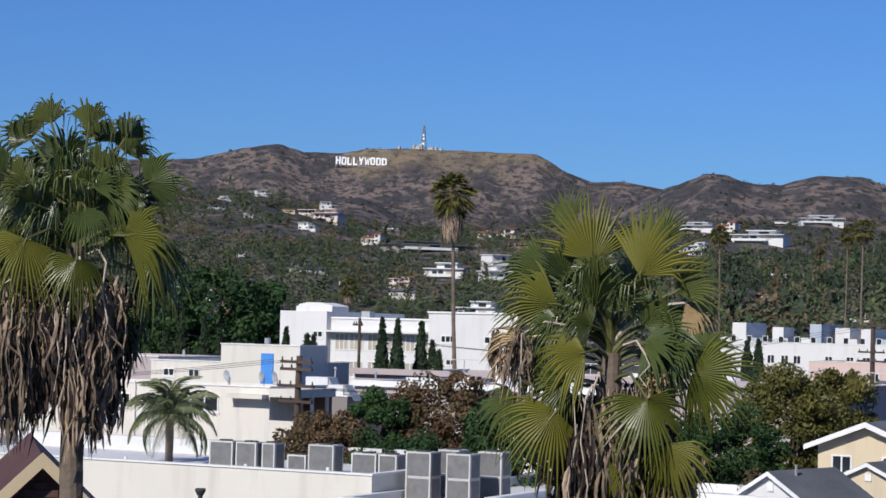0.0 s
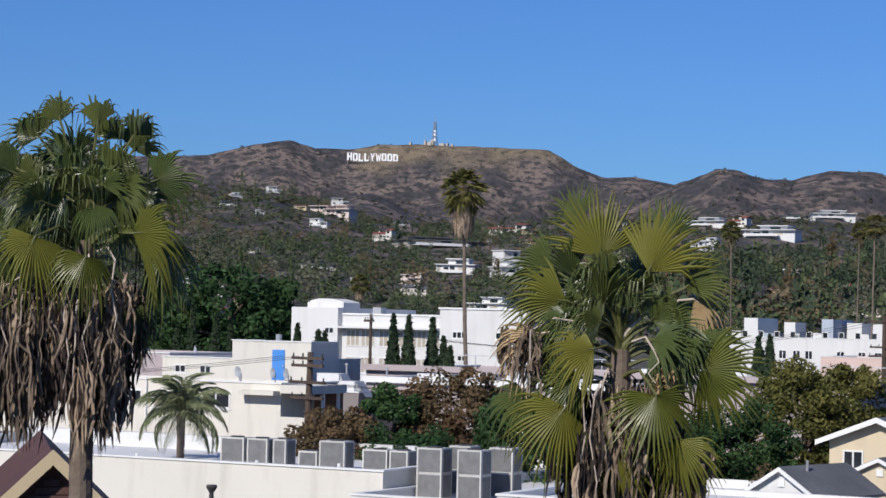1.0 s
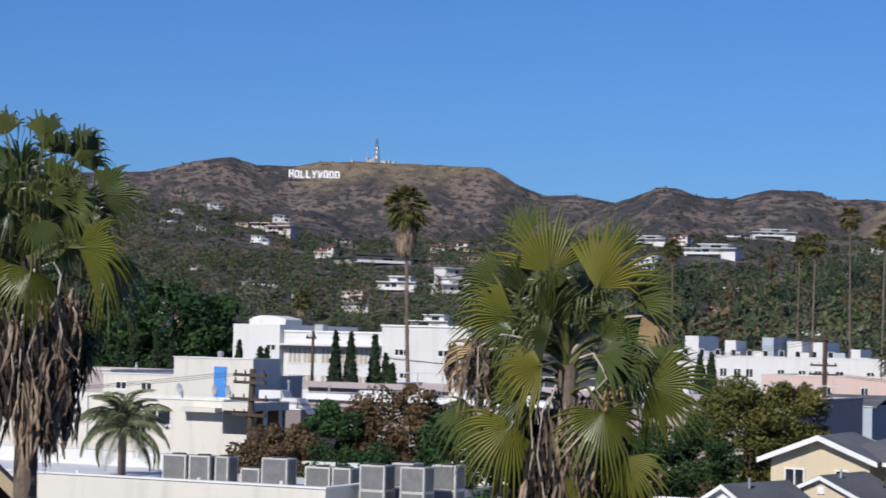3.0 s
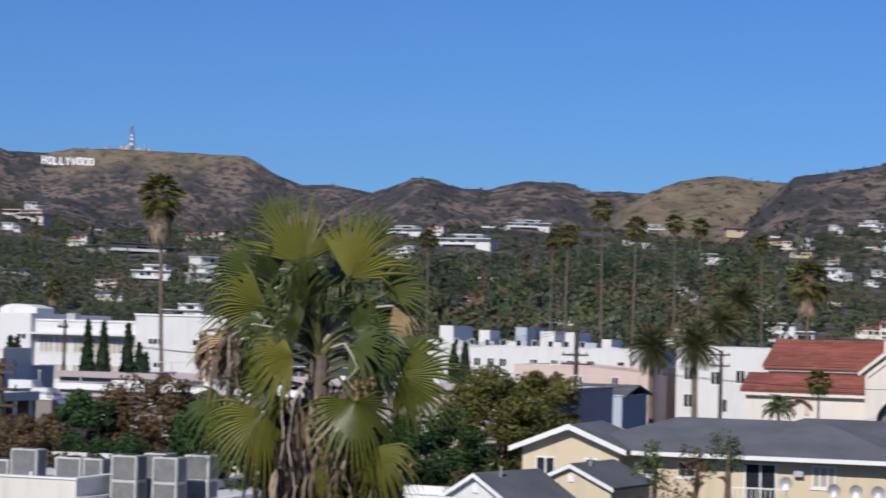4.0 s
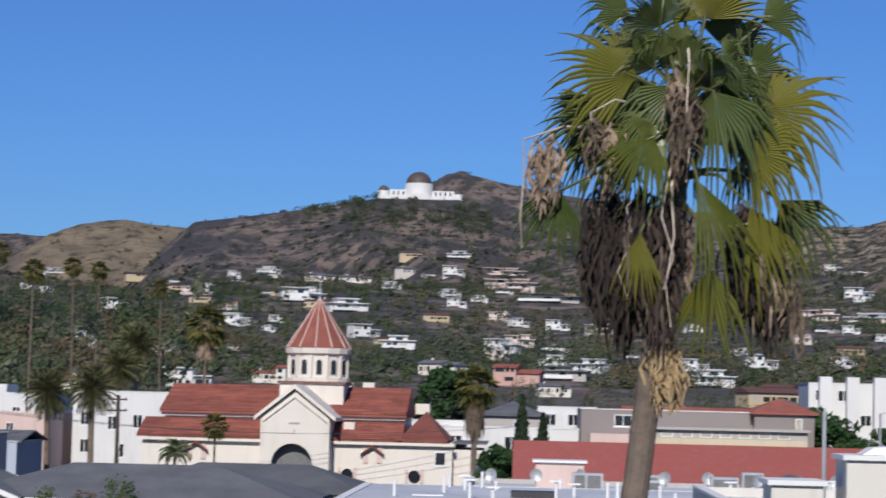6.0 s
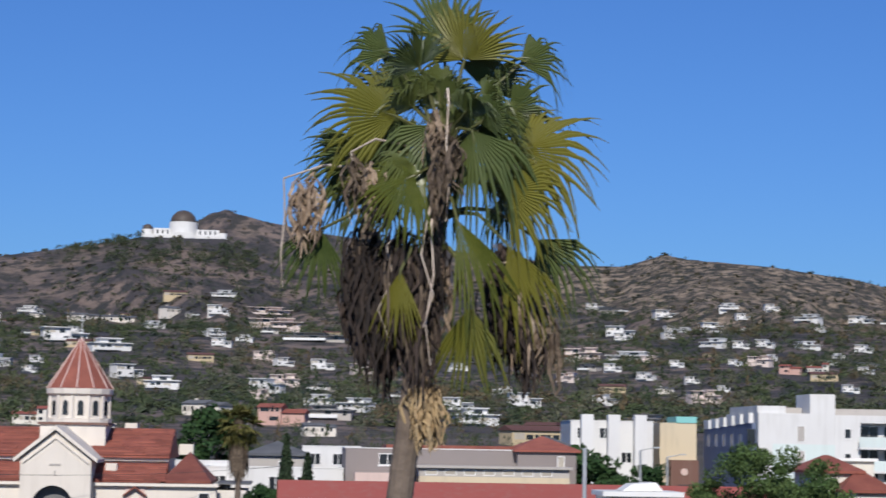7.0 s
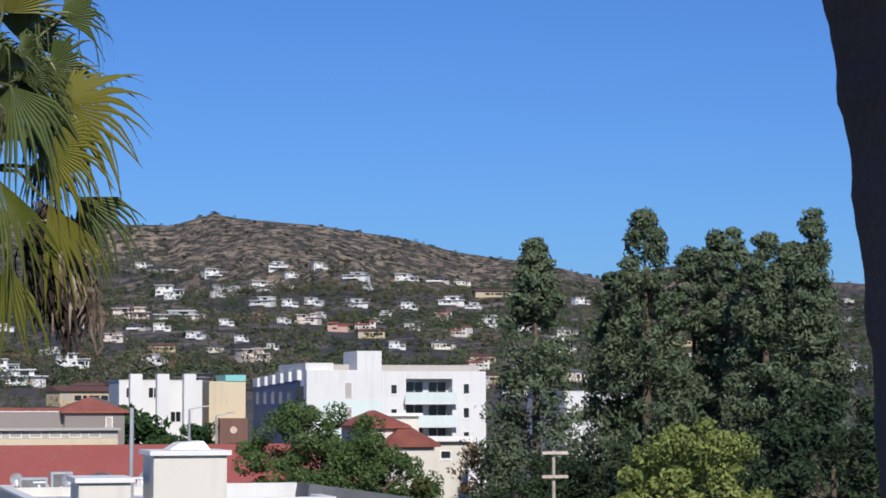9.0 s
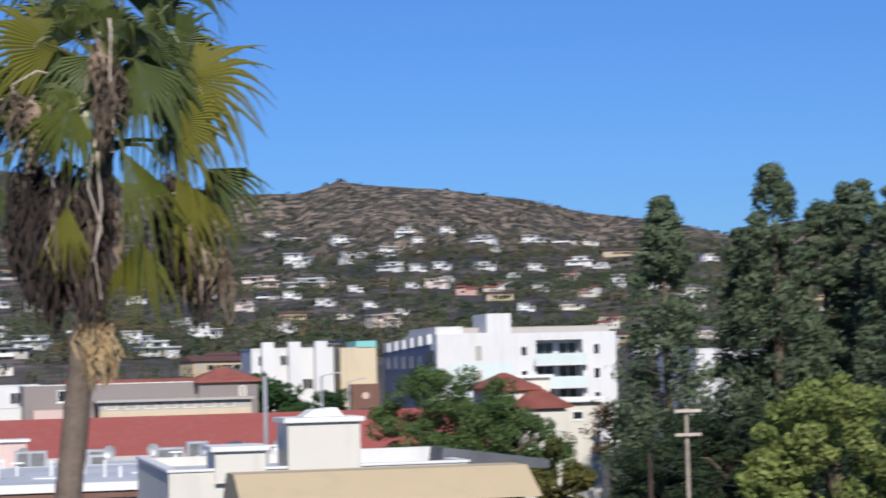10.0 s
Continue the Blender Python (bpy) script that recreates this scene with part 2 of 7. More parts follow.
def prism(points, y0, y1, bm=None, axis="y"):
    """A solid with the outline points (across, up), drawn out along y or x."""
    bm = bm or bmesh.new()
    at = (lambda a, z, d: (a, d, z)) if axis == "y" else (lambda a, z, d: (d, a, z))
    low = [bm.verts.new(at(a, z, y0)) for a, z in points]
    high = [bm.verts.new(at(a, z, y1)) for a, z in points]
    n = len(points)
    bm.faces.new(low)
    bm.faces.new(high[::-1])
    for i in range(n):
        bm.faces.new((low[i], high[i], high[(i + 1) % n], low[(i + 1) % n]))
    bmesh.ops.recalc_face_normals(bm, faces=bm.faces)
    return bm


def tube(bm, points, radii, sides=8):
    """A tapered tube through the points."""
    rings = []
    for i, p in enumerate(points):
        p = Vector(p)
        d = Vector(points[min(i + 1, len(points) - 1)]) - Vector(points[max(i - 1, 0)])
        q = Vector((0, 0, 1)).rotation_difference(d) if d.z > 0.8 * d.length else d.to_track_quat("Z", "Y")
        rings.append([bm.verts.new(p + q @ Vector((math.cos(a) * radii[i], math.sin(a) * radii[i], 0)))
                      for a in (2 * math.pi * k / sides for k in range(sides))])
    for a, b in zip(rings, rings[1:]):
        for k in range(sides):
            bm.faces.new((a[k], a[(k + 1) % sides], b[(k + 1) % sides], b[k]))
    bm.faces.new(rings[0][::-1])
    bm.faces.new(rings[-1])
    return bm


def np_mesh(name, verts, faces, material):
    """A mesh from arrays: verts n x 3, faces m x k."""
    data = bpy.data.meshes.new(name)
    m, k = faces.shape
    data.vertices.add(len(verts))
    data.vertices.foreach_set("co", np.ascontiguousarray(verts, dtype=np.float32).ravel())
    data.loops.add(m * k)
    data.loops.foreach_set("vertex_index", np.ascontiguousarray(faces, dtype=np.int32).ravel())
    data.polygons.add(m)
    data.polygons.foreach_set("loop_start", np.arange(0, m * k, k, dtype=np.int32))
    data.update(calc_edges=True)
    data.validate()
    data.materials.append(material)
    return data


# ---- the land ----
NORTH = 28.6        # bearings below are counted from the lettered sign; north lies this far to its right
RIDGES = [
    # distance, reach, from-sign bearings, heights of the crest in degrees
    (4560, 520, (-40, -20, -12, -5.3, -3.6, -2.4, -1.5, -0.8, 0.2, 0.9, 2.0, 3.5, 5.3, 5.7, 6.1, 6.8, 7.6, 8.7, 10, 14, 20),
     (1.5, 3.2, 4.1, 4.2, 4.28, 4.6, 4.74, 4.54, 4.55, 4.68, 4.71, 4.69, 4.64, 4.45, 4.2, 3.93, 3.98, 3.78, 3.4, 2.6, 1.5)),
    (3450, 420, (4, 6.5, 8.0, 8.65, 9.2, 9.75, 10.3, 10.9, 11.7, 12.7, 13.9, 14.4, 15.7, 17, 19, 24),
     (1.8, 2.8, 3.45, 3.8, 3.98, 4.22, 4.2, 3.98, 3.96, 4.22, 4.18, 3.98, 3.97, 3.9, 3.7, 2.4)),
    (2750, 330, (13.2, 14.4, 15.4, 16.0, 16.6, 17.0, 17.9, 18.6, 19.5, 20.5, 23),
     (2.3, 2.9, 3.65, 4.02, 4.25, 4.36, 4.45, 4.38, 4.30, 4.1, 2.5)),
    (2240, 430, (16.5, 18.0, 18.8, 19.7, 20.9, 22.6, 24.0, 24.5, 26.7, 27.1, 28, 29, 31, 33, 36, 42),
     (1.8, 2.6, 3.6, 4.46, 4.62, 4.88, 5.12, 5.24, 5.24, 5.0, 4.75, 4.6, 4.3, 4.05, 3.6, 2.4)),
    (3300, 420, (22, 24.5, 25.6, 26.2, 26.65, 27.0, 27.7, 28.9, 31, 34, 36, 38, 44),
     (3.6, 4.8, 5.45, 5.85, 6.02, 5.92, 5.72, 5.5, 5.2, 4.95, 4.7, 4.4, 3.0)),
    (2550, 480, (31, 34, 36.1, 37.2, 37.8, 38.25, 38.7, 39.2, 41.2, 43.2, 44.8, 46.4, 47.5, 48.3, 50, 54, 60, 70),
     (3.9, 4.4, 4.70, 4.68, 4.86, 5.03, 4.92, 4.86, 4.68, 4.38, 3.98, 3.76, 3.55, 3.32, 3.0, 2.7, 2.4, 1.0)),
    (4100, 420, (44, 48, 49.6, 50.4, 51.5, 53, 55, 60, 75), (2.4, 3.1, 3.5, 3.62, 3.55, 3.3, 3.14, 2.7, 1.2)),
    (2250, 260, (-2.2, -1.2, -0.4, 0.3, 0.7, 1.2, 1.7, 2.4, 3.4, 5), (2.5, 2.85, 3.1, 3.36, 3.40, 3.22, 2.95, 2.72, 2.6, 2.0)),
    (1980, 500, (-40, -12, -5, -3, -1.8, -0.6, 0.5, 2.0, 3.5, 5, 8, 9.5, 11, 13, 15, 17, 20),
     (2.8, 3.3, 3.42, 3.46, 3.4, 3.1, 2.65, 2.55, 2.6, 2.7, 2.82, 2.92, 2.92, 3.04, 2.95, 2.7, 2.3)),
]
_nrng = np.random.default_rng(7)
_GRID = _nrng.random((64, 64))


def wave(x, y, size):
    """Smooth noise from -1 to 1, the same for numbers and arrays."""
    u, v = np.asarray(x, float) / size, np.asarray(y, float) / size
    i, j = np.floor(u).astype(int), np.floor(v).astype(int)
    a, b = u - i, v - j
    a, b = a * a * (3 - 2 * a), b * b * (3 - 2 * b)
    g = lambda p, q: _GRID[p % 64, q % 64]
    return 2 * ((g(i, j) * (1 - a) + g(i + 1, j) * a) * (1 - b) + (g(i, j + 1) * (1 - a) + g(i + 1, j + 1) * a) * b) - 1


def land(x, y):
    """Height of the ground, and how grassy, how rocky and how built-up it is."""
    x, y = np.asarray(x, float), np.asarray(y, float)
    r = np.hypot(x, y)
    a = (np.degrees(np.arctan2(x, y)) + NORTH + 180) % 360 - 180
    plain = 0.02 * y
    hills = np.interp(r, (0, 300, 600, 1000, 1600, 2200, 5000), (0, 6, 16, 36, 76, 88, 96)) * np.clip((95 - np.abs(a - 22)) / 30, 0, 1)
    ease = np.clip((r - 250) / 250, 0, 1)
    z = plain * (1 - ease) + hills * ease
    z += np.clip((r - 450) / 900, 0, 1) * (9 * wave(x, y, 260) + 4 * wave(x, y, 95))
    low = z.copy()
    grassy, rocky = np.zeros_like(z), np.zeros_like(z)
    gully = np.abs(wave(x + 0.35 * y, y * 0.25, 120)) * 34 + np.abs(wave(x - 0.2 * y, y * 0.4 + 900, 52)) * 20 + np.abs(wave(x, y + 300, 23)) * 6
    for k, (dist, reach, bearings, heights) in enumerate(RIDGES):
        wind = dist + 60 * wave(a * 60, k * 977.0 + 0 * a, 150)
        crest = EYE + wind * np.tan(np.radians(np.interp(a, bearings, heights)))
        crest = low + (crest - low) * np.clip((a - bearings[0] + 8) / 8, 0, 1) * np.clip((bearings[-1] + 8 - a) / 8, 0, 1)
        off = np.abs(r - wind)
        top = low + np.maximum(crest - low, 0) * np.exp(-(off / reach) ** 1.15)
        top -= gully * np.clip((off - 25) / 220, 0, 1) * np.clip((crest - low) / 120, 0, 1) * np.clip(1.6 - off / (reach * 1.3), 0, 1)
        top = low + (top - low) * np.clip((r - 500) / 500, 0, 1)
        here = top > z
        if k in (0, 2, 5):
            if k == 0:
                g = np.clip((a - 0.15) / 0.2, 0, 1) * np.clip((6.2 - a) / 0.5, 0, 1) * np.clip((165 + 60 * wave(x, y, 60) - 26 * np.clip(a - 1.5, 0, 4) - off) / 60, 0, 1)
            elif k == 2:
                g = np.clip((a - 14.6) / 0.8, 0, 1) * np.clip((20.2 + 0.8 * wave(x, y, 80) - a) / 1.2, 0, 1) * np.clip((520 - off) / 60, 0, 1)
            else:
                g = np.zeros_like(z)
                rocky = np.where(here, np.clip((560 + 90 * wave(x, y, 110) - off) / 140, 0, 1), rocky)
            grassy = np.where(here, g, grassy)
        else:
            grassy = np.where(here, 0.22 * np.clip(wave(x, y, 70) * 2 - 0.5, 0, 1), grassy)
        if k != 5:
            rocky = np.where(here & (top > z + 1), 0, rocky)
        z = np.maximum(z, top)
    town = np.clip((600 - r) / 200, 0, 1)
    return z, grassy, rocky, town


def ground(x, y):
    return float(land(x, y)[0])


def place(from_sign, dist):
    """East and north of a spot at that bearing from the sign and that distance."""
    b = radians(from_sign - NORTH)
    return dist * math.sin(b), dist * math.cos(b)


def slope_spot(from_sign, height, start=400.0, far=2700.0):
    """Where a line of sight at that height in degrees first meets the rising ground."""
    r = np.arange(start, far, 4.0)
    b = radians(from_sign - NORTH)
    z = land(r * math.sin(b), r * math.cos(b))[0]
    hit = np.nonzero(np.degrees(np.arctan2(z - EYE, r)) >= height)[0]
    return float(r[hit[0]]) if len(hit) else None


def build_land():
    a = np.concatenate([np.arange(-160, -14, 4), np.arange(-14, 62, 0.12), np.arange(62, 200, 4)])
    r = np.concatenate([[0.05], np.geomspace(8, 500, 40), np.arange(515, 1900, 17), np.arange(1900, 3700, 16), np.arange(3700, 4400, 22), np.arange(4400, 4750, 12), np.linspace(4790, 4990, 4)])
    A, R = np.meshgrid(np.radians(a - NORTH), r)
    x, y = R * np.sin(A), R * np.cos(A)
    z, grassy, rocky, town = land(x, y)
    n, m = R.shape
    idx = np.arange(n * m).reshape(n, m)
    nxt = np.roll(idx, -1, axis=1)
    faces = np.stack([idx[:-1], idx[1:], nxt[1:], nxt[:-1]], -1).reshape(-1, 4)
    data = np_mesh("ground", np.stack([x, y, z], -1).reshape(-1, 3), faces, ground_material())
    for name, v in (("grassy", grassy), ("rocky", rocky), ("town", town)):
        data.attributes.new(name, "FLOAT", "POINT").data.foreach_set("value", v.ravel().astype(np.float32))
    data.polygons.foreach_set("use_smooth", np.ones(len(faces), dtype=bool))
    tagged(new("ground", data), "dry brown hills with scrub and grass above the town", "ground", kind="structure")


build_land()


# ---- plants ----
def leaf_cloud(rng, centres, size, out=None, flat=0.5, firm=1.3):
    """Pointed leaf blades round the centres: verts and faces."""
    n = len(centres)
    d = rng.normal(size=(n, 3))
    if out is not None:
        d += out * firm
    d /= np.linalg.norm(d, axis=1, keepdims=True)
    h = rng.normal(size=(n, 3))
    u = np.cross(d, h)
    u /= np.linalg.norm(u, axis=1, keepdims=True)
    v = np.cross(d, u)
    s = (size * rng.uniform(0.6, 1.4, n))[:, None]
    w = s * flat
    verts = np.stack([centres - u * s, centres - v * w, centres + u * s, centres + v * w], 1).reshape(-1, 3)
    return verts, np.arange(4 * n).reshape(n, 4)


def leaf_chips(rng, centres, size, out=None, flat=0.5):
    """Three-cornered leaves for plants far off: verts and faces."""
    v, f = leaf_cloud(rng, centres, size, out, flat)
    v = v.reshape(-1, 4, 3)[:, :3].reshape(-1, 3)
    return v, np.arange(len(v)).reshape(-1, 3)


def crown_points(rng, n, clumps, radius, clump_radius):
    """Points on the skins of clumps that are scattered through an egg of the given radii."""
    d = rng.normal(size=(clumps, 3))
    d /= np.linalg.norm(d, axis=1, keepdims=True)
    c = d * (rng.uniform(0.35, 1.0, clumps) ** 0.6)[:, None] * np.asarray(radius)
    k = rng.integers(0, clumps, n)
    o = rng.normal(size=(n, 3))
    o /= np.linalg.norm(o, axis=1, keepdims=True)
    r = clump_radius * rng.uniform(0.55, 1.1, clumps)[k]
    return c[k] + o * (r * rng.uniform(0.6, 1.05, n))[:, None] * (1, 1, 0.8), o


def cone_points(rng, n, height, radius, tufts, tuft_radius, bare=0.08, power=0.8):
    """Points on tufts at the ends of the limbs of a tall conifer."""
    t = rng.uniform(bare, 1.0, tufts)
    a = rng.uniform(0, 2 * math.pi, tufts)
    reach = radius * (1 - t) ** power * rng.uniform(0.45, 1.1, tufts) + 0.06 * radius
    c = np.stack([np.cos(a) * reach, np.sin(a) * reach, t * height], -1)
    k = rng.integers(0, tufts, n)
    o = rng.normal(size=(n, 3))
    o /= np.linalg.norm(o, axis=1, keepdims=True)
    r = tuft_radius * (0.5 + 0.7 * (1 - t[k]))
    return c[k] + o * (r * rng.uniform(0.5, 1.05, n))[:, None] * (1.15, 1.15, 0.75), o


def limbs(bm, rng, base, top, r0, count, reach, sides=7):
    tube(bm, [base, Vector(base).lerp(Vector(top), 0.5) + Vector((rng.uniform(-0.2, 0.2), rng.uniform(-0.2, 0.2), 0)), top], [r0, r0 * 0.75, r0 * 0.3], sides)
    for i in range(count):
        f = rng.uniform(0.4, 0.9)
        p = Vector(base).lerp(Vector(top), f)
        a = 2 * math.pi * (i + rng.uniform(0, 0.6)) / count
        e = p + Vector((math.cos(a) * reach[0], math.sin(a) * reach[1], reach[2] * rng.uniform(0.2, 0.7)))
        tube(bm, [p, p.lerp(e, 0.5) + Vector((0, 0, 0.15 * reach[2])), e], [r0 * 0.45, r0 * 0.3, r0 * 0.08], 5)


def leafy_tree(x, y, height, radii, leaf, label, seed, clumps=60, leaves=9000, size=0.16, clump=0.9, name="tree", lift=0.0):
    rng = np.random.default_rng(seed)
    z = ground(x, y)
    tree = thing(name, x, y, z, label, "tree")
    bm = bmesh.new()
    limbs(bm, rng, (0, 0, -0.3), (0.2, 0.1, height - radii[2] * 0.8), 0.12 + height * 0.018, 7, (radii[0] * 0.7, radii[1] * 0.7, radii[2] * 0.8))
    part("trunk", bm, M_BARK, tree)
    c, o = crown_points(rng, leaves, clumps, radii, clump)
    c += (0, 0, height - radii[2] + lift)
    v, f = leaf_cloud(rng, c, size, o)
    ob = new("crown", np_mesh("crown", v, f, leaf))
    ob.parent = tree
    return tree


def conifer(x, y, height, radius, seed, label, leaf=None, leaves=16000, tufts=170, tuft=0.75, size=0.15, bare=0.08, name="conifer", power=0.8):
    rng = np.random.default_rng(seed)
    tree = thing(name, x, y, ground(x, y), label, "tree")
    bm = tube(bmesh.new(), [(0, 0, -0.3), (0.1, 0, height * 0.5), (0, 0, height * 0.97)], [0.14 + height * 0.013, 0.1 + height * 0.007, 0.03])
    for i in range(26):
        t, a = rng.uniform(bare, 0.9), rng.uniform(0, 6.28)
        p = Vector((0.08, 0, t * height))
        e = p + Vector((math.cos(a), math.sin(a), 0.25)) * radius * (1 - t) ** power * 0.8
        tube(bm, [p, e], [0.06, 0.02], 5)
    part("trunk", bm, M_BARK, tree)
    c, o = cone_points(rng, leaves, height, radius, tufts, tuft, bare, power)
    v, f = leaf_cloud(rng, c, size, o, 0.4, 2.4)
    ob = new("crown", np_mesh("crown", v, f, leaf or M_CONIFER))
    ob.parent = tree
    return tree


def cypress_mesh(seed, height=8.0, radius=0.85, leaves=2600):
    rng = np.random.default_rng(seed)
    t = rng.uniform(0.0, 1.0, leaves)
    a = rng.uniform(0, 2 * math.pi, leaves)
    r = radius * np.minimum(1, t * 9 + 0.35) * (1 - t ** 1.8) ** 0.8 * rng.uniform(0.8, 1.06, leaves)
    c = np.stack([np.cos(a) * r, np.sin(a) * r, t * height], -1)
    v, f = leaf_cloud(rng, c, 0.2, np.stack([np.cos(a), np.sin(a), 0.8 + 0 * a], -1), 0.4)
    return np_mesh("crown", v, f, M_CYPRESS)


def set_leaf(palm, data, base, bearing, rise, twist=0.0, scale=1.0):
    """Fix a leaf at base: bearing in degrees from east towards north, rise above the level."""
    m = Matrix.Translation(base) @ Matrix.Rotation(radians(bearing), 4, "Z") @ Matrix.Rotation(radians(-rise), 4, "Y") @ Matrix.Rotation(radians(twist), 4, "X") @ Matrix.Scale(scale, 4)
    return shared(data.name.split(".")[0], data, palm, m)


def trunk_mesh(points, radii, rings, material, seed=0):
    rng = random.Random(seed)
    bm = bmesh.new()
    pts, rad = [], []
    n = rings
    for i in range(n + 1):
        f = i / n * (len(points) - 1)
        k = min(int(f), len(points) - 2)
        p = Vector(points[k]).lerp(Vector(points[k + 1]), f - k)
        r = radii[k] + (radii[k + 1] - radii[k]) * (f - k)
        pts.append(p + Vector((rng.uniform(-1, 1), rng.uniform(-1, 1), 0)) * 0.004)
        rad.append(r * (1.0 + (0.014 if i % 2 else -0.010)) * rng.uniform(0.985, 1.015))
    tube(bm, pts, rad, 12)
    return bm


class PalmAxes:
    """Right, towards the balcony and up, for a palm at x, y."""
    def __init__(self, x, y):
        d = Vector((x, y, 0)).normalized()
        self.right, self.near, self.up = Vector((d.y, -d.x, 0)), -d, Vector((0, 0, 1))

    def at(self, r, n, u):
        return self.right * r + self.near * n + self.up * u


def frond(palm, axes, centre, spec, seed):
    """One fan leaf: a stalk out of the crown, a pleated blade, and fingers that hang from its rim."""
    r, u, n, angle, tilt, radius, spread, tone, droop = spec
    rng = random.Random(seed)
    hub = centre + axes.at(r, n, u)
    p = axes.right * math.cos(radians(angle)) + axes.up * math.sin(radians(angle))
    d = p * math.cos(radians(tilt)) + axes.near * math.sin(radians(tilt))
    face = axes.near * math.cos(radians(tilt)) - p * math.sin(radians(tilt))
    face = Matrix.Rotation(radians(rng.uniform(-28, 28)), 3, d) @ face
    side = d.cross(face)
    bm = bmesh.new()
    fingers = max(14, int(spread / 5.6))
    step = radians(spread) / fingers
    cup = rng.uniform(0.10, 0.30)
    for i in range(fingers):
        th = -radians(spread) / 2 + (i + 0.5) * step
        length = radius * (0.82 + 0.24 * math.cos(th * 0.9)) * rng.uniform(0.90, 1.10)
        fall = droop * rng.uniform(0.5, 1.5)
        wander = rng.uniform(-0.10, 0.10)
        if rng.random() < 0.10:
            fall, length = fall + 0.5, length * 0.9
        rows_ = []
        for s in (0.03, 0.3, 0.52, 0.68, 0.84, 1.0):
            q = s * length
            half = min(q, 0.56 * radius) * math.tan(step / 2) * 1.03
            if s > 0.52:
                half *= max(0.05, (1 - s) / 0.48) ** 0.75
            k = max(0.0, s - 0.5) / 0.5
            t2 = th + wander * k
            out = d * math.cos(t2) + side * math.sin(t2)
            mid = hub + out * (q - 0.30 * fall * radius * k ** 2) - face * (cup * abs(math.sin(th)) * q + 0.10 * radius * s * s) - axes.up * (fall * radius * k ** 1.6)
            across = -d * math.sin(t2) + side * math.cos(t2)
            rows_.append([bm.verts.new(mid - across * half), bm.verts.new(mid + face * (0.75 * half + 0.002)), bm.verts.new(mid + across * half)])
        for e, f in zip(rows_, rows_[1:]):
            bm.faces.new((e[0], f[0], f[1], e[1]))
            bm.faces.new((e[1], f[1], f[2], e[2]))
    root = centre + axes.up * (min(0.35, 0.45 * u) - 0.15)
    bow = root.lerp(hub, 0.55) + axes.up * (0.10 + 0.12 * max(0, -math.sin(radians(angle))))
    first = len(bm.faces)
    tube(bm, [root, root.lerp(bow, 0.5) + axes.up * 0.04, bow, hub, hub + d * radius * 0.16], [0.034, 0.027, 0.021, 0.016, 0.005], 5)
    bm.faces.ensure_lookup_table()
    for fa in bm.faces[first:]:
        fa.material_index = 1
    ob = part("leaf" if tone != "straw" else "dead_leaf", bm, {"fan": M_FAN, "green": M_FANDARK, "straw": M_STRAW}[tone], palm)
    ob.data.materials.append(M_STALK if tone == "straw" else M_PETIOLE)
    return ob


def dead_bunch(palm, at_, length, wide, ribbons, material, seed):
    """A dead fan folded down: limp ribbons that hang from the end of a stalk."""
    rng = random.Random(seed)
    bm = bmesh.new()
    for i in range(ribbons):
        a, r = rng.uniform(0, 6.28), wide * rng.random() ** 0.7
        p = at_ + Vector((math.cos(a) * r, math.sin(a) * r, rng.uniform(-0.15, 0.08)))
        turn, w = rng.uniform(0, 3.14), rng.uniform(0.012, 0.034)
        ll = length * rng.uniform(0.4, 1.1)
        sway = Vector((rng.uniform(-0.13, 0.13), rng.uniform(-0.13, 0.13), 0))
        beat = rng.uniform(1.5, 5.0)
        prev = None
        for k in range(7):
            t = k / 6
            ta = turn + t * rng.uniform(0.2, 1.2)
            d = Vector((math.cos(ta), math.sin(ta), 0)) * w * (0.45 + 2.0 * t * (1 - t)) * (1 if k < 6 else 0.3)
            c = p + sway * math.sin(t * beat) + Vector((rng.uniform(-0.02, 0.02), rng.uniform(-0.02, 0.02), -ll * t))
            row = [bm.verts.new(c - d), bm.verts.new(c + Vector((-d.y, d.x, 0)) * 0.6), bm.verts.new(c + d)]
            if prev:
                bm.faces.new((prev[0], row[0], row[1], prev[1]))
                bm.faces.new((prev[1], row[1], row[2], prev[2]))
            prev = row
    return part("dead_leaf", bm, material, palm)


def dead_stalk(palm, points, thick=0.016):
    """A bleached old stalk, hanging in a bow."""
    bm = tube(bmesh.new(), points, [thick * (1 - 0.6 * i / (len(points) - 1)) for i in range(len(points))], 5)
    return part("dead_stalk", bm, M_STALK, palm, "pale bleached dead stalk")


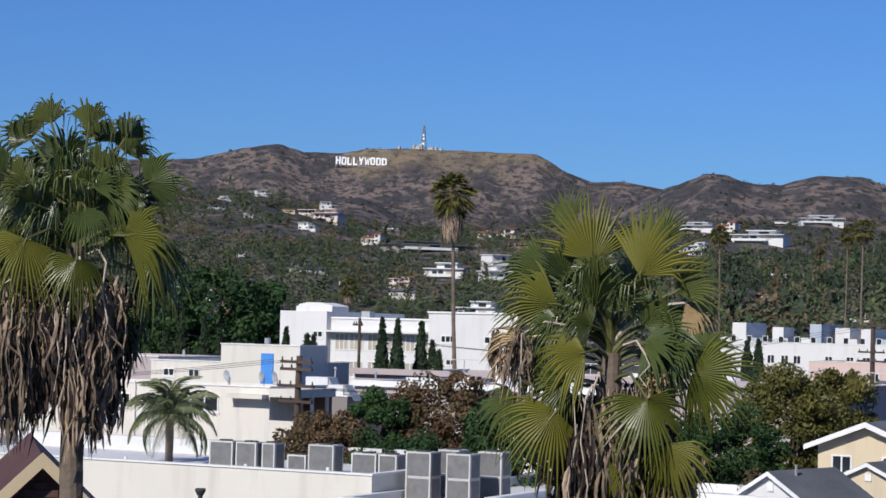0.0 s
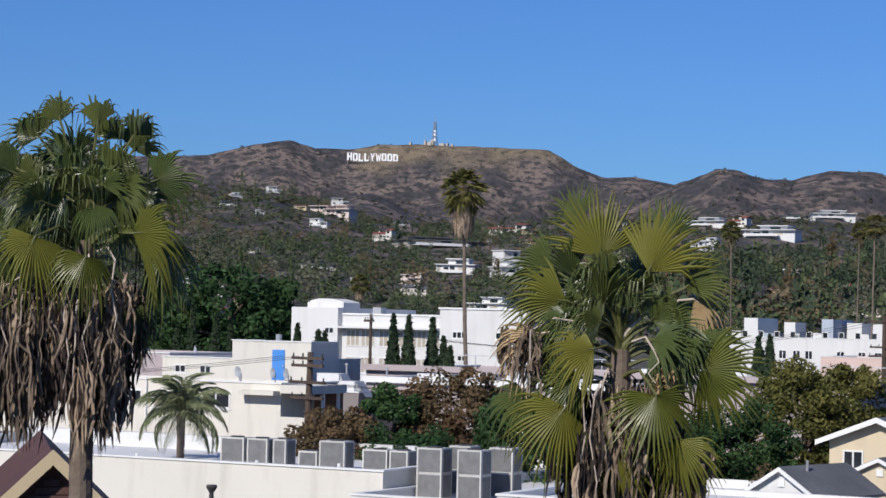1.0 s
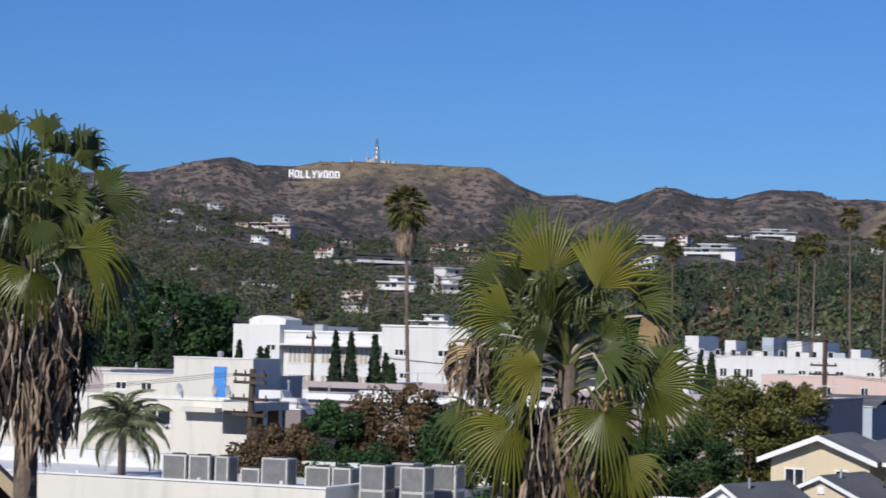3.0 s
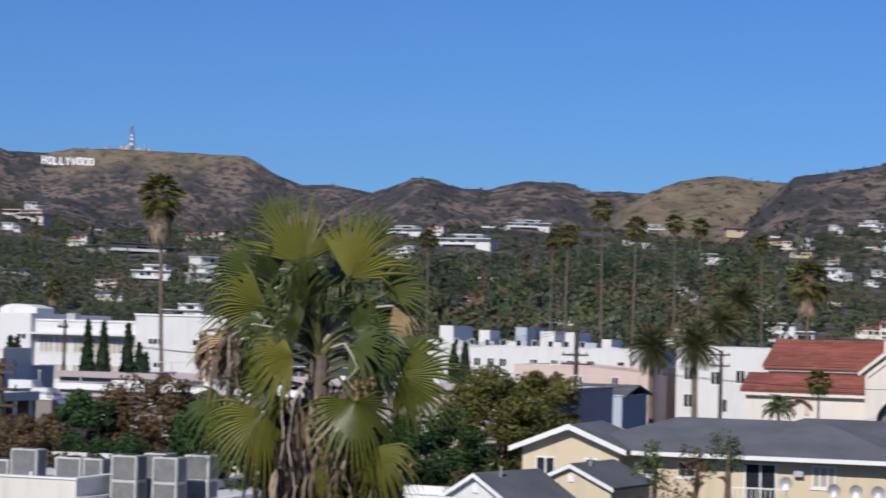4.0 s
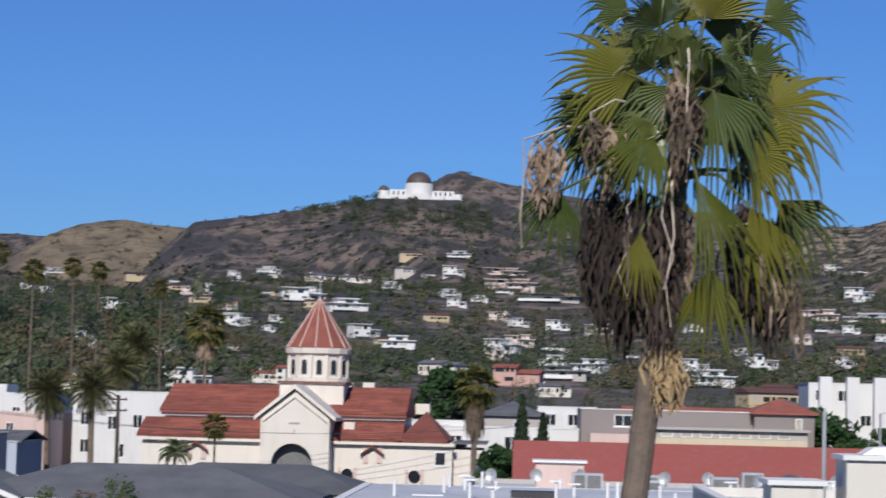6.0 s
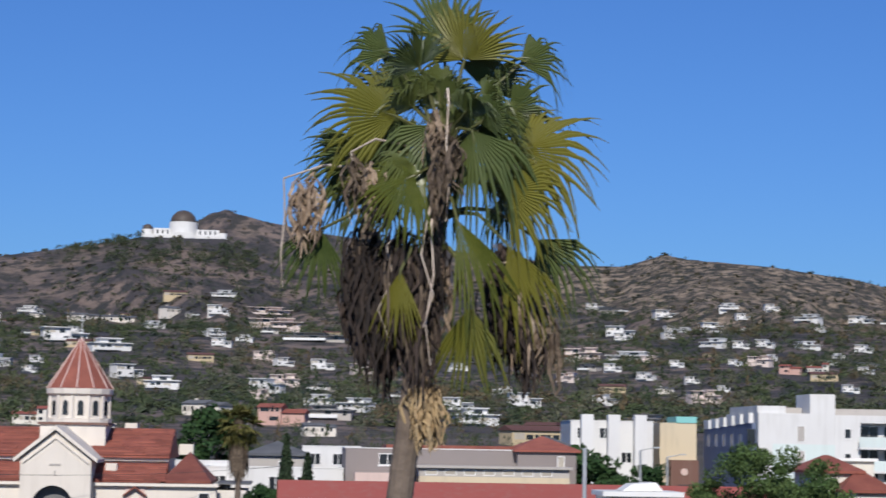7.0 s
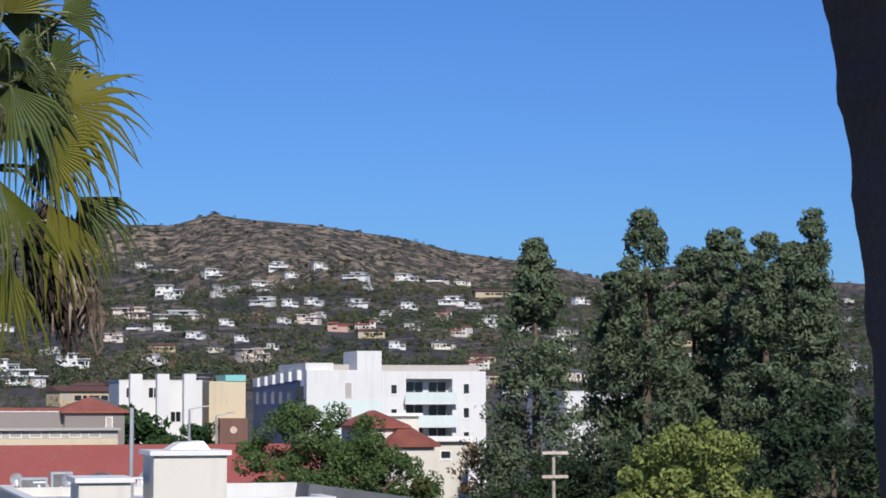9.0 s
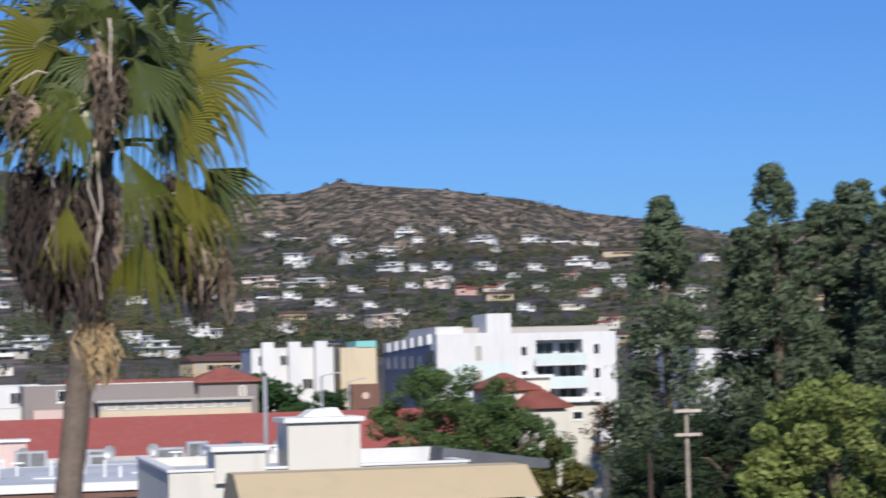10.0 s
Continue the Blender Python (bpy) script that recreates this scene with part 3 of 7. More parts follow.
def fan_palm(x, y, centre_z, foot, fronds, label, seed, filler, inner, skirts, stalks, fill_tone, group="fan palms by the balcony"):
    """A fan palm. fronds: right, up, near, angle, tilt, radius, spread, tone, droop of the leaves about the crown's
    middle.
    skirts: ranges right, near, top, then length, width, how many and what share wear the shade tone; stalks: right,
    near, top, length."""
    bx, by = x + foot[0], y + foot[1]
    z = ground(bx, by)
    palm = thing("fan_palm", bx, by, z, label, "palm tree", group)
    axes = PalmAxes(x, y)
    rng = random.Random(seed)
    centre = Vector((-foot[0], -foot[1], centre_z - z))
    low, mid = Vector((0, 0, -0.4)), Vector((-foot[0] * 0.38, -foot[1] * 0.38, centre.z * 0.62))
    part("trunk", trunk_mesh([tuple(low), tuple(mid), tuple(centre)], [0.24, 0.155, 0.13], 110, M_TRUNK, seed), M_TRUNK, palm)
    for i, spec in enumerate(fronds):
        frond(palm, axes, centre, spec, seed * 100 + i)
    for i in range(filler):
        a = rng.uniform(-35, 215)
        k = rng.uniform(0.35, 0.95)
        frond(palm, axes, centre, (math.cos(radians(a)) * k, math.sin(radians(a)) * k * 0.9 + 0.15, -rng.uniform(0.3, 0.9), a + rng.uniform(-25, 25), rng.uniform(-25, 30), rng.uniform(0.5, 0.65), rng.uniform(130, 190), fill_tone, rng.uniform(0.3, 0.6)), seed * 100 + 60 + i)
    for i in range(inner):
        a = rng.uniform(-30, 210)
        k = rng.uniform(0.25, 0.75)
        frond(palm, axes, centre, (math.cos(radians(a)) * k, math.sin(radians(a)) * k + 0.2, rng.uniform(-0.1, 0.45), a + rng.uniform(-30, 30), rng.uniform(15, 58), rng.uniform(0.42, 0.58), rng.uniform(130, 200), "green", rng.uniform(0.35, 0.75)), seed * 100 + 90 + i)
    n = 0
    for r0, r1, n0, n1, t0, t1, length, wide, count, dark in skirts:
        for i in range(count):
            f = (i + 0.5) / count
            at_ = centre + axes.at(rng.uniform(r0, r1), rng.uniform(n0, n1), t0 + (t1 - t0) * f)
            n += 1
            m = M_DEADSHADE if rng.random() < dark else M_STRAW if dark < 0 else M_DEAD
            dead_bunch(palm, at_, length * rng.uniform(0.8, 1.2), wide, 22, m, seed * 1000 + n)
    for r, nr, top, length in stalks:
        p = centre + axes.at(r * 0.35, nr * 0.6, top + 0.1)
        q = centre + axes.at(r, nr, top)
        side = Vector((rng.uniform(-0.08, 0.08), 0, 0))
        dead_stalk(palm, [tuple(v) for v in (p, p.lerp(q, 0.6) + axes.up * 0.12, q, q + side - axes.up * length * 0.35, q - side - axes.up * length * 0.7, q + side * 0.5 - axes.up * length)])
    return palm


def small_fan_crown(seed, material, leaves=58):
    """The crown of a far fan palm, one mesh: fingers of fans, and a brown skirt is built apart."""
    rng = np.random.default_rng(seed)
    V, F, n = [], [], 0
    for i in range(leaves):
        f = i / leaves
        rise, a = radians(82 - 150 * f + rng.uniform(-14, 14)), i * 2.4
        d = np.array([math.cos(a) * math.cos(rise), math.sin(a) * math.cos(rise), math.sin(rise)])
        side = np.cross(d, [0, 0, 1.0])
        side /= np.linalg.norm(side)
        hub = d * 0.75 * rng.uniform(0.7, 1.1)
        for s in np.linspace(-1.3, 1.3, 11):
            tip = hub + (d * math.cos(s) + side * math.sin(s)) * 0.62 + np.array([0, 0, -0.26])
            w = np.cross(tip - hub, rng.normal(size=3)); w *= 0.05 / np.linalg.norm(w)
            mid = (hub + tip) / 2 + (0, 0, 0.05)
            V += [hub, mid - w, tip, mid + w]
            F.append([n, n + 1, n + 2, n + 3]); n += 4
    return np_mesh("crown", np.array(V), np.array(F), material)


def skirt_mesh(seed, length=1.6, radius=0.45, n=420):
    rng = np.random.default_rng(seed)
    t, a = rng.random(n), rng.uniform(0, 6.28, n)
    r = radius * (0.55 + 0.6 * np.sin(np.minimum(1, t * 1.4) * math.pi * 0.6)) * rng.uniform(0.6, 1.1, n)
    c = np.stack([np.cos(a) * r, np.sin(a) * r, -t * length], -1)
    v = np.stack([c + (0, 0, 0.35), c + np.stack([-np.sin(a), np.cos(a), 0 * a], -1) * 0.05, c - (0, 0, 0.35), c - np.stack([-np.sin(a), np.cos(a), 0 * a], -1) * 0.05], 1).reshape(-1, 3)
    return np_mesh("skirt", v, np.arange(4 * n).reshape(n, 4), M_DEAD)


FARPALM = {}
M_PALMFAR = foliage("olive_fan_palm_leaf", (0.040, 0.050, 0.014), (0.110, 0.095, 0.032), 1.2, 0.3)


def tall_palm(from_sign, dist, top_angle, label, size=1.0, lean=0.0, seed=0, radius=0.17, skirt=1.0):
    """A slender fan palm at some distance: bare trunk, brown skirt, small crown."""
    if not FARPALM:
        FARPALM["crown"] = [small_fan_crown(70 + i, M_PALMFAR) for i in range(3)]
        FARPALM["skirt"] = [skirt_mesh(80 + i) for i in range(2)]
    x, y = place(from_sign, dist)
    z = ground(x, y)
    h = EYE + dist * math.tan(radians(top_angle)) - z - 1.3 * size
    palm = thing("tall_palm", x, y, z, label, "palm tree", "tall slender palms")
    part("trunk", trunk_mesh([(-lean, 0, -0.4), (-lean * 0.35, 0, h * 0.5), (0, 0, h)], [radius * 1.3, radius, radius * 0.85], 24, M_TRUNK, seed), M_TRUNK, palm)
    shared("crown", FARPALM["crown"][seed % 3], palm, pose(0, 0, h, 0, 0, seed * 50) @ Matrix.Scale(size, 4))
    shared("skirt", FARPALM["skirt"][seed % 2], palm, pose(0, 0, h - 0.1, 0, 0, seed * 70) @ Matrix.Diagonal((size, size, size * skirt, 1)))
    return palm


def feather_leaf_mesh(name, seed, length, material, pairs=34, arch=0.9, droop=0.35, width=0.034):
    """A feather palm leaf: an arched rib with drooping leaflets along both sides."""
    rng = random.Random(seed)
    bm = bmesh.new()
    ribs = []
    for i in range(pairs + 1):
        s = i / pairs
        ribs.append(Vector((length * (s - 0.18 * arch * s ** 3), 0, length * arch * (0.55 * s - 0.95 * s * s))))
    tube(bm, ribs[::4] + [ribs[-1]], [0.03 * (1 - 0.85 * k / (len(ribs[::4]))) for k in range(len(ribs[::4]) + 1)], 4)
    for i in range(3, pairs + 1):
        s = i / pairs
        ll = length * 0.26 * math.sin(math.pi * (0.12 + 0.80 * s)) * rng.uniform(0.85, 1.1)
        for side in (-1, 1):
            p = ribs[i]
            d = Vector((0.55, side * 0.8, -0.1)).normalized()
            tip = p + d * ll + Vector((0, 0, -droop * ll * rng.uniform(0.6, 1.3)))
            mid = p + d * ll * 0.5 + Vector((0, 0, 0.04))
            w = Vector((width, 0, 0.012))
            bm.faces.new([bm.verts.new(q) for q in (p, mid - w, tip, mid + w)])
    data = bpy.data.meshes.new(name)
    bm.to_mesh(data)
    bm.free()
    data.materials.append(material)
    return data


FEATHER = {}
M_FEATHER = foliage("pale_feather_leaf", (0.075, 0.090, 0.045), (0.140, 0.155, 0.085), 0.5)
M_DATE = foliage("date_palm_leaf", (0.050, 0.056, 0.025), (0.115, 0.108, 0.050), 0.5)


def feather_palm(x, y, crown_z, label, name, length, leaves, radius, seed, key, material, droop=0.35, arch=0.9, down=-45):
    if key not in FEATHER:
        FEATHER[key] = [feather_leaf_mesh("leaf", 90 + i, length, material, 34, arch * (0.85 + 0.15 * i), droop) for i in range(3)]
    rng = random.Random(seed)
    z = ground(x, y)
    palm = thing(name, x, y, z, label, "palm tree")
    h = crown_z - z
    part("trunk", trunk_mesh([(0.1, 0, -0.4), (0, 0, h * 0.6), (0, 0, h)], [radius * 1.15, radius, radius * 1.1], 30, M_TRUNK, seed), M_TRUNK, palm)
    for i in range(leaves):
        f = i / leaves
        set_leaf(palm, rng.choice(FEATHER[key]), Vector((0, 0, h - 0.1 * f)), i * 137.5 + rng.uniform(-12, 12), 80 + (down - 80) * f ** 0.9 + rng.uniform(-6, 6), rng.uniform(-20, 20), rng.uniform(0.85, 1.1))
    return palm


# fan palms in front of the balcony: right, up, near, angle, tilt, radius, spread, tone, droop of each leaf
WEST_PALM = [
    (-0.35, 1.45, 0.0, 105, 5, 0.50, 130, "green", 0.55),
    (0.10, 1.42, 0.1, 92, 5, 0.52, 110, "green", 0.6),
    (0.55, 1.30, 0.1, 60, 10, 0.50, 130, "green", 0.6),
    (-0.17, 1.02, -0.2, 112, 35, 0.64, 200, 'green', 0.3),
    (0.21, 1.27, -0.3, 85, 20, 0.55, 160, 'green', 0.5),
    (-0.60, 1.27, -0.3, 135, 15, 0.55, 170, 'green', 0.5),
    (0.55, 1.14, -0.2, 58, 25, 0.51, 170, 'green', 0.5),
    (0.81, 0.76, 0, 22, 20, 0.64, 170, 'green', 0.4),
    (-0.89, 0.80, 0, 160, 20, 0.60, 180, 'green', 0.4),
    (-1.06, 0.97, -0.4, 150, 10, 0.51, 160, 'green', 0.6),
    (-0.26, 0.55, 0.3, 200, 30, 0.51, 170, 'green', 0.5),
    (0.38, 0.63, 0.3, -30, 30, 0.51, 170, 'green', 0.5),
    (0.08, 0.42, 0.6, -85, 10, 0.47, 140, 'green', 0.5),
    (-0.60, -0.00, 0.8, -110, 10, 0.68, 190, 'fan', 0.35),
    (-0.00, -0.22, 0.9, -105, 5, 0.55, 190, 'fan', 0.4),
    (0.55, 0.08, 0.7, 5, 20, 0.77, 150, 'fan', 0.55),
    (0.93, -0.05, 0.3, -45, 10, 0.64, 150, 'green', 0.5),
    (-1.02, -0.17, 0.3, -125, 10, 0.64, 150, 'green', 0.5),
    (0.38, -0.81, 0.1, -60, 0, 0.64, 130, 'green', 0.5),
    (-1.02, -0.90, 0.5, -100, 0, 0.72, 110, 'fan', 0.4),
    (-0.51, 0.42, 0.5, 150, 40, 0.51, 180, 'green', 0.5),
]
fan_palm(-15.63, 21.99, 13.93, (0.05, 0.03), WEST_PALM, "fan palm with green crown and ragged brown skirt of dead leaves", 3, 24, 22,
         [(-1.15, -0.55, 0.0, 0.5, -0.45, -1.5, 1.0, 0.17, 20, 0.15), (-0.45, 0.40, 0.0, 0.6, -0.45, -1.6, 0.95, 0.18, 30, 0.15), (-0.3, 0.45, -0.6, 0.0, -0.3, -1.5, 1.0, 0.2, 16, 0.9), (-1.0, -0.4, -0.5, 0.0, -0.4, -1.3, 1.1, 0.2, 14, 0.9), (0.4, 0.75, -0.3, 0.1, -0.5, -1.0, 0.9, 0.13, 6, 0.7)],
         [(-0.75, 0.55, -0.45, 1.3), (-0.95, 0.5, -0.6, 1.0), (-0.2, 0.65, -0.5, 1.3), (0.05, 0.7, -0.35, 1.2), (0.35, 0.6, -0.25, 1.0), (-0.1, 0.65, -0.9, 1.0)], "green")
MIDDLE_PALM = [
    (-0.26, 1.14, -0.1, 97, 5, 0.83, 150, 'fan', 0.05),
    (0.32, 0.96, 0.1, 66, 10, 0.90, 130, 'fan', 0.08),
    (-0.21, 0.56, 0.3, 75, 50, 0.71, 190, 'green', 0.12),
    (-0.60, 0.90, -0.3, 160, 35, 0.64, 180, 'green', 0.2),
    (-0.83, 0.96, -0.2, 172, 15, 0.73, 140, 'green', 0.3),
    (-0.68, 0.58, 0.2, 178, 15, 0.81, 140, 'fan', 0.3),
    (-0.32, 0.00, 0.6, 185, 20, 0.68, 160, 'fan', 0.35),
    (-0.98, 0.17, 0.2, 215, 10, 0.68, 120, 'straw', 0.4),
    (-0.66, -0.72, 0.5, -125, 10, 0.81, 170, 'fan', 0.25),
    (0.43, -0.53, 0.9, -82, 5, 0.79, 215, 'fan', 0.15),
    (0.98, -0.21, 0.4, -22, 10, 0.81, 170, 'fan', 0.15),
    (0.94, 0.00, 0.1, 15, 15, 0.73, 160, 'green', 0.35),
    (0.77, 0.77, 0, 40, 20, 0.68, 130, 'green', 0.2),
    (0.69, -1.07, 0.7, -70, 0, 0.68, 160, 'fan', 0.3),
    (0.00, -1.32, 0.6, -88, 0, 0.56, 120, 'fan', 0.2),
    (-1.11, -0.60, 0.1, 205, 10, 0.64, 150, 'green', 0.4),
    (0.58, 0.34, 0.2, 50, 55, 0.60, 190, 'green', 0.15),
    (0.39, 0.13, 0.4, -10, 40, 0.56, 170, 'green', 0.3),
    (-0.51, -0.34, 0.3, -160, 20, 0.64, 160, 'green', 0.4),
    (0.90, 0.64, -0.1, -40, 10, 0.51, 120, 'straw', 0.5),
    (-0.55, 1.58, -0.4, 120, -5, 0.56, 120, 'green', 0.1),
    (0.56, 1.41, -0.4, 75, -5, 0.56, 110, 'green', 0.1),
]
fan_palm(-9.82, 25.13, 12.75, (0.02, 0.0), MIDDLE_PALM, "fan palm with yellow-green fans and hanging brown dead leaves", 8, 18, 18,
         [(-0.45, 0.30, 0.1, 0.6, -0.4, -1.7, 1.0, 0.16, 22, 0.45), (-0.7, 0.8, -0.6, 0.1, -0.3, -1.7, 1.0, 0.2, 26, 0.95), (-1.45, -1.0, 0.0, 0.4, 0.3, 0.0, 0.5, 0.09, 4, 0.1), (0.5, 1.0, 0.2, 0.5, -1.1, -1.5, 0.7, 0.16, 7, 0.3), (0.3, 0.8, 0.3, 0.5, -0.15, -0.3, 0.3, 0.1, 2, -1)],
         [(-0.45, 0.65, -0.5, 1.6), (-0.3, 0.7, -0.55, 1.5), (-0.2, 0.6, -0.4, 1.2), (0.4, 0.6, 0.0, 0.4), (-1.1, 0.45, 0.2, 0.8)], "green")
EAST_PALM = [
    (0.22, 1.22, 0.1, 95, 15, 0.78, 190, 'fan', 0.15),
    (-0.28, 1.12, 0.2, 110, 45, 0.59, 200, 'green', 0.2),
    (-0.62, 1.31, -0.1, 158, 10, 0.65, 110, 'green', 0.6),
    (0.84, 1.22, -0.1, 25, 10, 0.65, 110, 'green', 0.6),
    (-0.53, 0.56, 0.2, 165, 15, 1.00, 150, 'fan', 0.25),
    (-0.62, 0.06, -0.2, 188, 10, 0.94, 130, 'green', 0.25),
    (-0.31, -0.16, 0.7, 205, 15, 0.72, 170, 'fan', 0.25),
    (0.84, 0.22, 0.1, 10, 15, 1.00, 150, 'fan', 0.3),
    (0.69, -0.28, 0.5, -15, 15, 0.78, 140, 'fan', 0.4),
    (0.16, -0.65, 0.9, -62, 0, 1.05, 58, 'fan', 0.15),
    (0.72, -0.87, 0.4, -64, 5, 0.95, 62, 'fan', 0.25),
    (0.31, -1.56, 0.6, -92, 0, 0.87, 80, 'fan', 0.1),
    (-0.44, -1.18, 0.6, -95, 0, 0.69, 60, 'fan', 0.2),
    (-1.34, -0.69, 0.0, -110, 0, 0.69, 110, 'green', 0.3),
    (0.72, 0.69, -0.2, 5, 15, 0.69, 150, 'green', 0.6),
    (0.31, 0.37, 0.5, -80, 10, 0.94, 120, 'green', 0.5),
    (-0.06, 0.44, 0.4, -115, 10, 0.87, 120, 'green', 0.5),
    (-0.94, 0.19, -0.3, 200, 10, 0.75, 130, 'green', 0.4),
    (1.06, -0.75, -0.1, -50, 5, 0.81, 100, 'green', 0.4),
    (0.00, 1.50, -0.4, 100, -5, 0.87, 120, 'green', 0.1),
    (0.44, 0.94, -0.2, 50, 25, 0.75, 160, 'green', 0.4),
    (-0.47, 0.87, -0.3, 140, 15, 0.75, 150, 'green', 0.4),
]
fan_palm(1.64, 23.96, 16.02, (-1.10, 0.04), EAST_PALM, "tall fan palm with drooping fans, brown skirt and ringed trunk", 14, 14, 12,
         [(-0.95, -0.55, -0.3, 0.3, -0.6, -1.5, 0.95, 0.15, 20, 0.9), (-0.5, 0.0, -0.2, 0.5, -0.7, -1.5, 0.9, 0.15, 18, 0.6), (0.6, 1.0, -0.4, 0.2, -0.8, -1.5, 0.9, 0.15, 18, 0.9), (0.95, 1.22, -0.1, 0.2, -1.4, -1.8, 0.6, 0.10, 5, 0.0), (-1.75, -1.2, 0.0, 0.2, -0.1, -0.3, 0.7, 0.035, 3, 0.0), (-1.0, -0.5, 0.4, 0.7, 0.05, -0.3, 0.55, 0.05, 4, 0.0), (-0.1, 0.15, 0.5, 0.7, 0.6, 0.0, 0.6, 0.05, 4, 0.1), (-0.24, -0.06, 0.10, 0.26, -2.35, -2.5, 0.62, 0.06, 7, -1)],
         [(-0.15, 0.75, -0.6, 1.2), (-0.12, 0.7, -0.7, 1.5), (-0.60, 0.5, -0.9, 1.0), (-1.0, 0.6, 0.1, 0.8), (-1.75, 0.2, -0.15, 1.2), (0.05, 0.7, 0.65, 1.3), (1.0, 0.3, -1.2, 0.8)], "green")

# slender palms further off
tall_palm(3.12, 165, 4.28, "very tall slender fan palm with brown skirt and thin trunk", 1.6, -0.9, 1, 0.15, 1.25)
for i, (a, d, top) in enumerate(((13.84, 250, 3.18), (14.72, 255, 3.85), (15.62, 240, 3.45), (16.63, 300, 3.5), (17.3, 310, 3.4), (10.15, 280, 2.95), (13.45, 330, 2.95), (18.9, 330, 3.0))):
    tall_palm(a, d, top, "tall slender fan palm among the hillside trees", 1.2, 0.4 * (-1) ** i, i + 2, 0.11, 0.7)
tall_palm(20.1, 190, 2.45, "fan palm with thick pale skirt beside the church", 1.7, 0, 4, 0.13, 1.0)
tall_palm(27.2, 165, 1.02, "fan palm with brown skirt behind the flat roofs", 1.45, 0, 6, 0.22, 1.5)
tall_palm(0.45, 210, 1.35, "slender palm behind the white building", 0.9, 0, 7, 0.12)
tall_palm(20.42, 168, -0.45, "young fan palm before the church wall", 0.9, 0, 3, 0.09, 0.4)

for a, d, cz, n in ((16.1, 205, 12.7, 1), (17.22, 202, 13.0, 2), (18.33, 235, 18.0, 3), (17.9, 230, 15.4, 4)):
    feather_palm(*place(a, d), cz, "date palm with dense dark feathery crown and thick trunk", "date_palm", 2.7, 90, 0.27, n, "date", M_DATE, 0.15, 0.45, -62)
feather_palm(*place(-4.15, 92), 9.1, "queen palm with arching feathery green leaves", "queen_palm", 2.15, 26, 0.16, 5, "queen", M_FEATHER, 0.6, 1.0, -35)
feather_palm(*place(19.4, 160), 8.6, "small feathery palm before the church wall", "queen_palm", 1.5, 22, 0.11, 6, "small", M_FEATHER, 0.6, 1.0, -35)

# trees between the buildings
leafy_tree(*place(-0.1, 96), 7.5, (2.6, 2.4, 2.3), M_RUST, "rusty brown autumn tree behind the flat roof", 21, 110, 20000, 0.10, 0.65)
leafy_tree(*place(1.3, 99), 8.6, (1.7, 1.8, 2.4), M_FICUS, "dense dark green tree between the roofs", 22, 60, 14000, 0.09, 0.6)
leafy_tree(*place(3.05, 100), 9.3, (3.0, 2.8, 3.2), M_RUST, "rusty brown autumn tree beside the tall palm", 23, 140, 24000, 0.10, 0.65)
leafy_tree(*place(2.0, 94), 7.0, (4.6, 2.4, 2.2), M_FICUS, "low dark green hedge tree between the roofs", 24, 80, 18000, 0.09, 0.65)
leafy_tree(*place(4.9, 94), 8.2, (2.4, 2.4, 2.6), M_FICUS, "dark green tree behind the roof", 25, 60, 9000, 0.13, 0.8)
leafy_tree(*place(10.3, 108), 7.9, (3.2, 3.0, 3.4), M_FICUS, "dark green tree beside the yellow house", 26, 80, 16000, 0.10, 0.8)
leafy_tree(*place(12.0, 114), 9.3, (3.0, 3.0, 4.0), M_OLIVE, "olive and rust coloured tree behind the yellow house", 27, 130, 20000, 0.115, 0.75)
leafy_tree(*place(13.35, 118), 9.0, (2.6, 2.6, 3.6), M_OLIVE, "olive green tree behind the yellow house", 28, 100, 15000, 0.115, 0.75)
leafy_tree(*place(9.3, 112), 6.4, (3.6, 3.0, 3.0), M_CYPRESS, "very dark shrub tree behind the garages", 29, 70, 9000, 0.14, 0.9)
for i, (a, d, h, w) in enumerate(((-4.4, 235, 14.0, 6.0), (-3.0, 228, 15.0, 6.5), (-1.9, 232, 13.5, 5.5), (-5.6, 240, 11.0, 5.0))):
    leafy_tree(*place(a, d), h, (w, w, h * 0.42), M_FICUS, "large dense dark green street tree", 31 + i, 90, 9000, 0.3, 1.5)
leafy_tree(*place(26.6, 240), 11.5, (4.5, 4.0, 4.5), M_FICUS, "round dark green tree behind the church", 36, 60, 6000, 0.3, 1.4)
leafy_tree(*place(28.0, 150), 7.0, (1.8, 1.8, 2.0), M_FICUS, "small dark tree beside the church wall", 37, 40, 5000, 0.16, 0.7)
leafy_tree(*place(37.95, 205), 8.0, (1.5, 1.5, 3.6), M_FICUS, "dark street tree before the white apartments", 381, 50, 6000, 0.2, 0.9)
leafy_tree(*place(37.35, 208), 6.0, (1.9, 1.9, 2.6), M_FICUS, "dark street tree before the white apartments", 382, 50, 6000, 0.2, 0.9)
leafy_tree(*place(36.85, 206), 5.6, (1.8, 1.8, 2.6), M_FICUS, "dark street tree before the white apartments", 384, 50, 6000, 0.2, 0.9)
leafy_tree(*place(39.4, 200), 4.6, (1.6, 1.6, 1.8), M_FICUS, "dark street tree before the brown front", 383, 50, 6000, 0.2, 0.9)
leafy_tree(*place(36.35, 215), 8.4, (2.4, 2.2, 4.0), M_FICUS, "tall dark tree behind the grey building", 38, 60, 6000, 0.3, 1.3)
leafy_tree(*place(41.1, 122), 10.6, (4.4, 4.0, 3.6), M_GARDEN, "spreading green tree before the white apartments", 41, 110, 30000, 0.10, 0.8)
leafy_tree(*place(42.4, 120), 9.2, (3.6, 3.2, 3.0), M_GARDEN, "spreading green tree before the white apartments", 42, 100, 24000, 0.10, 0.8)
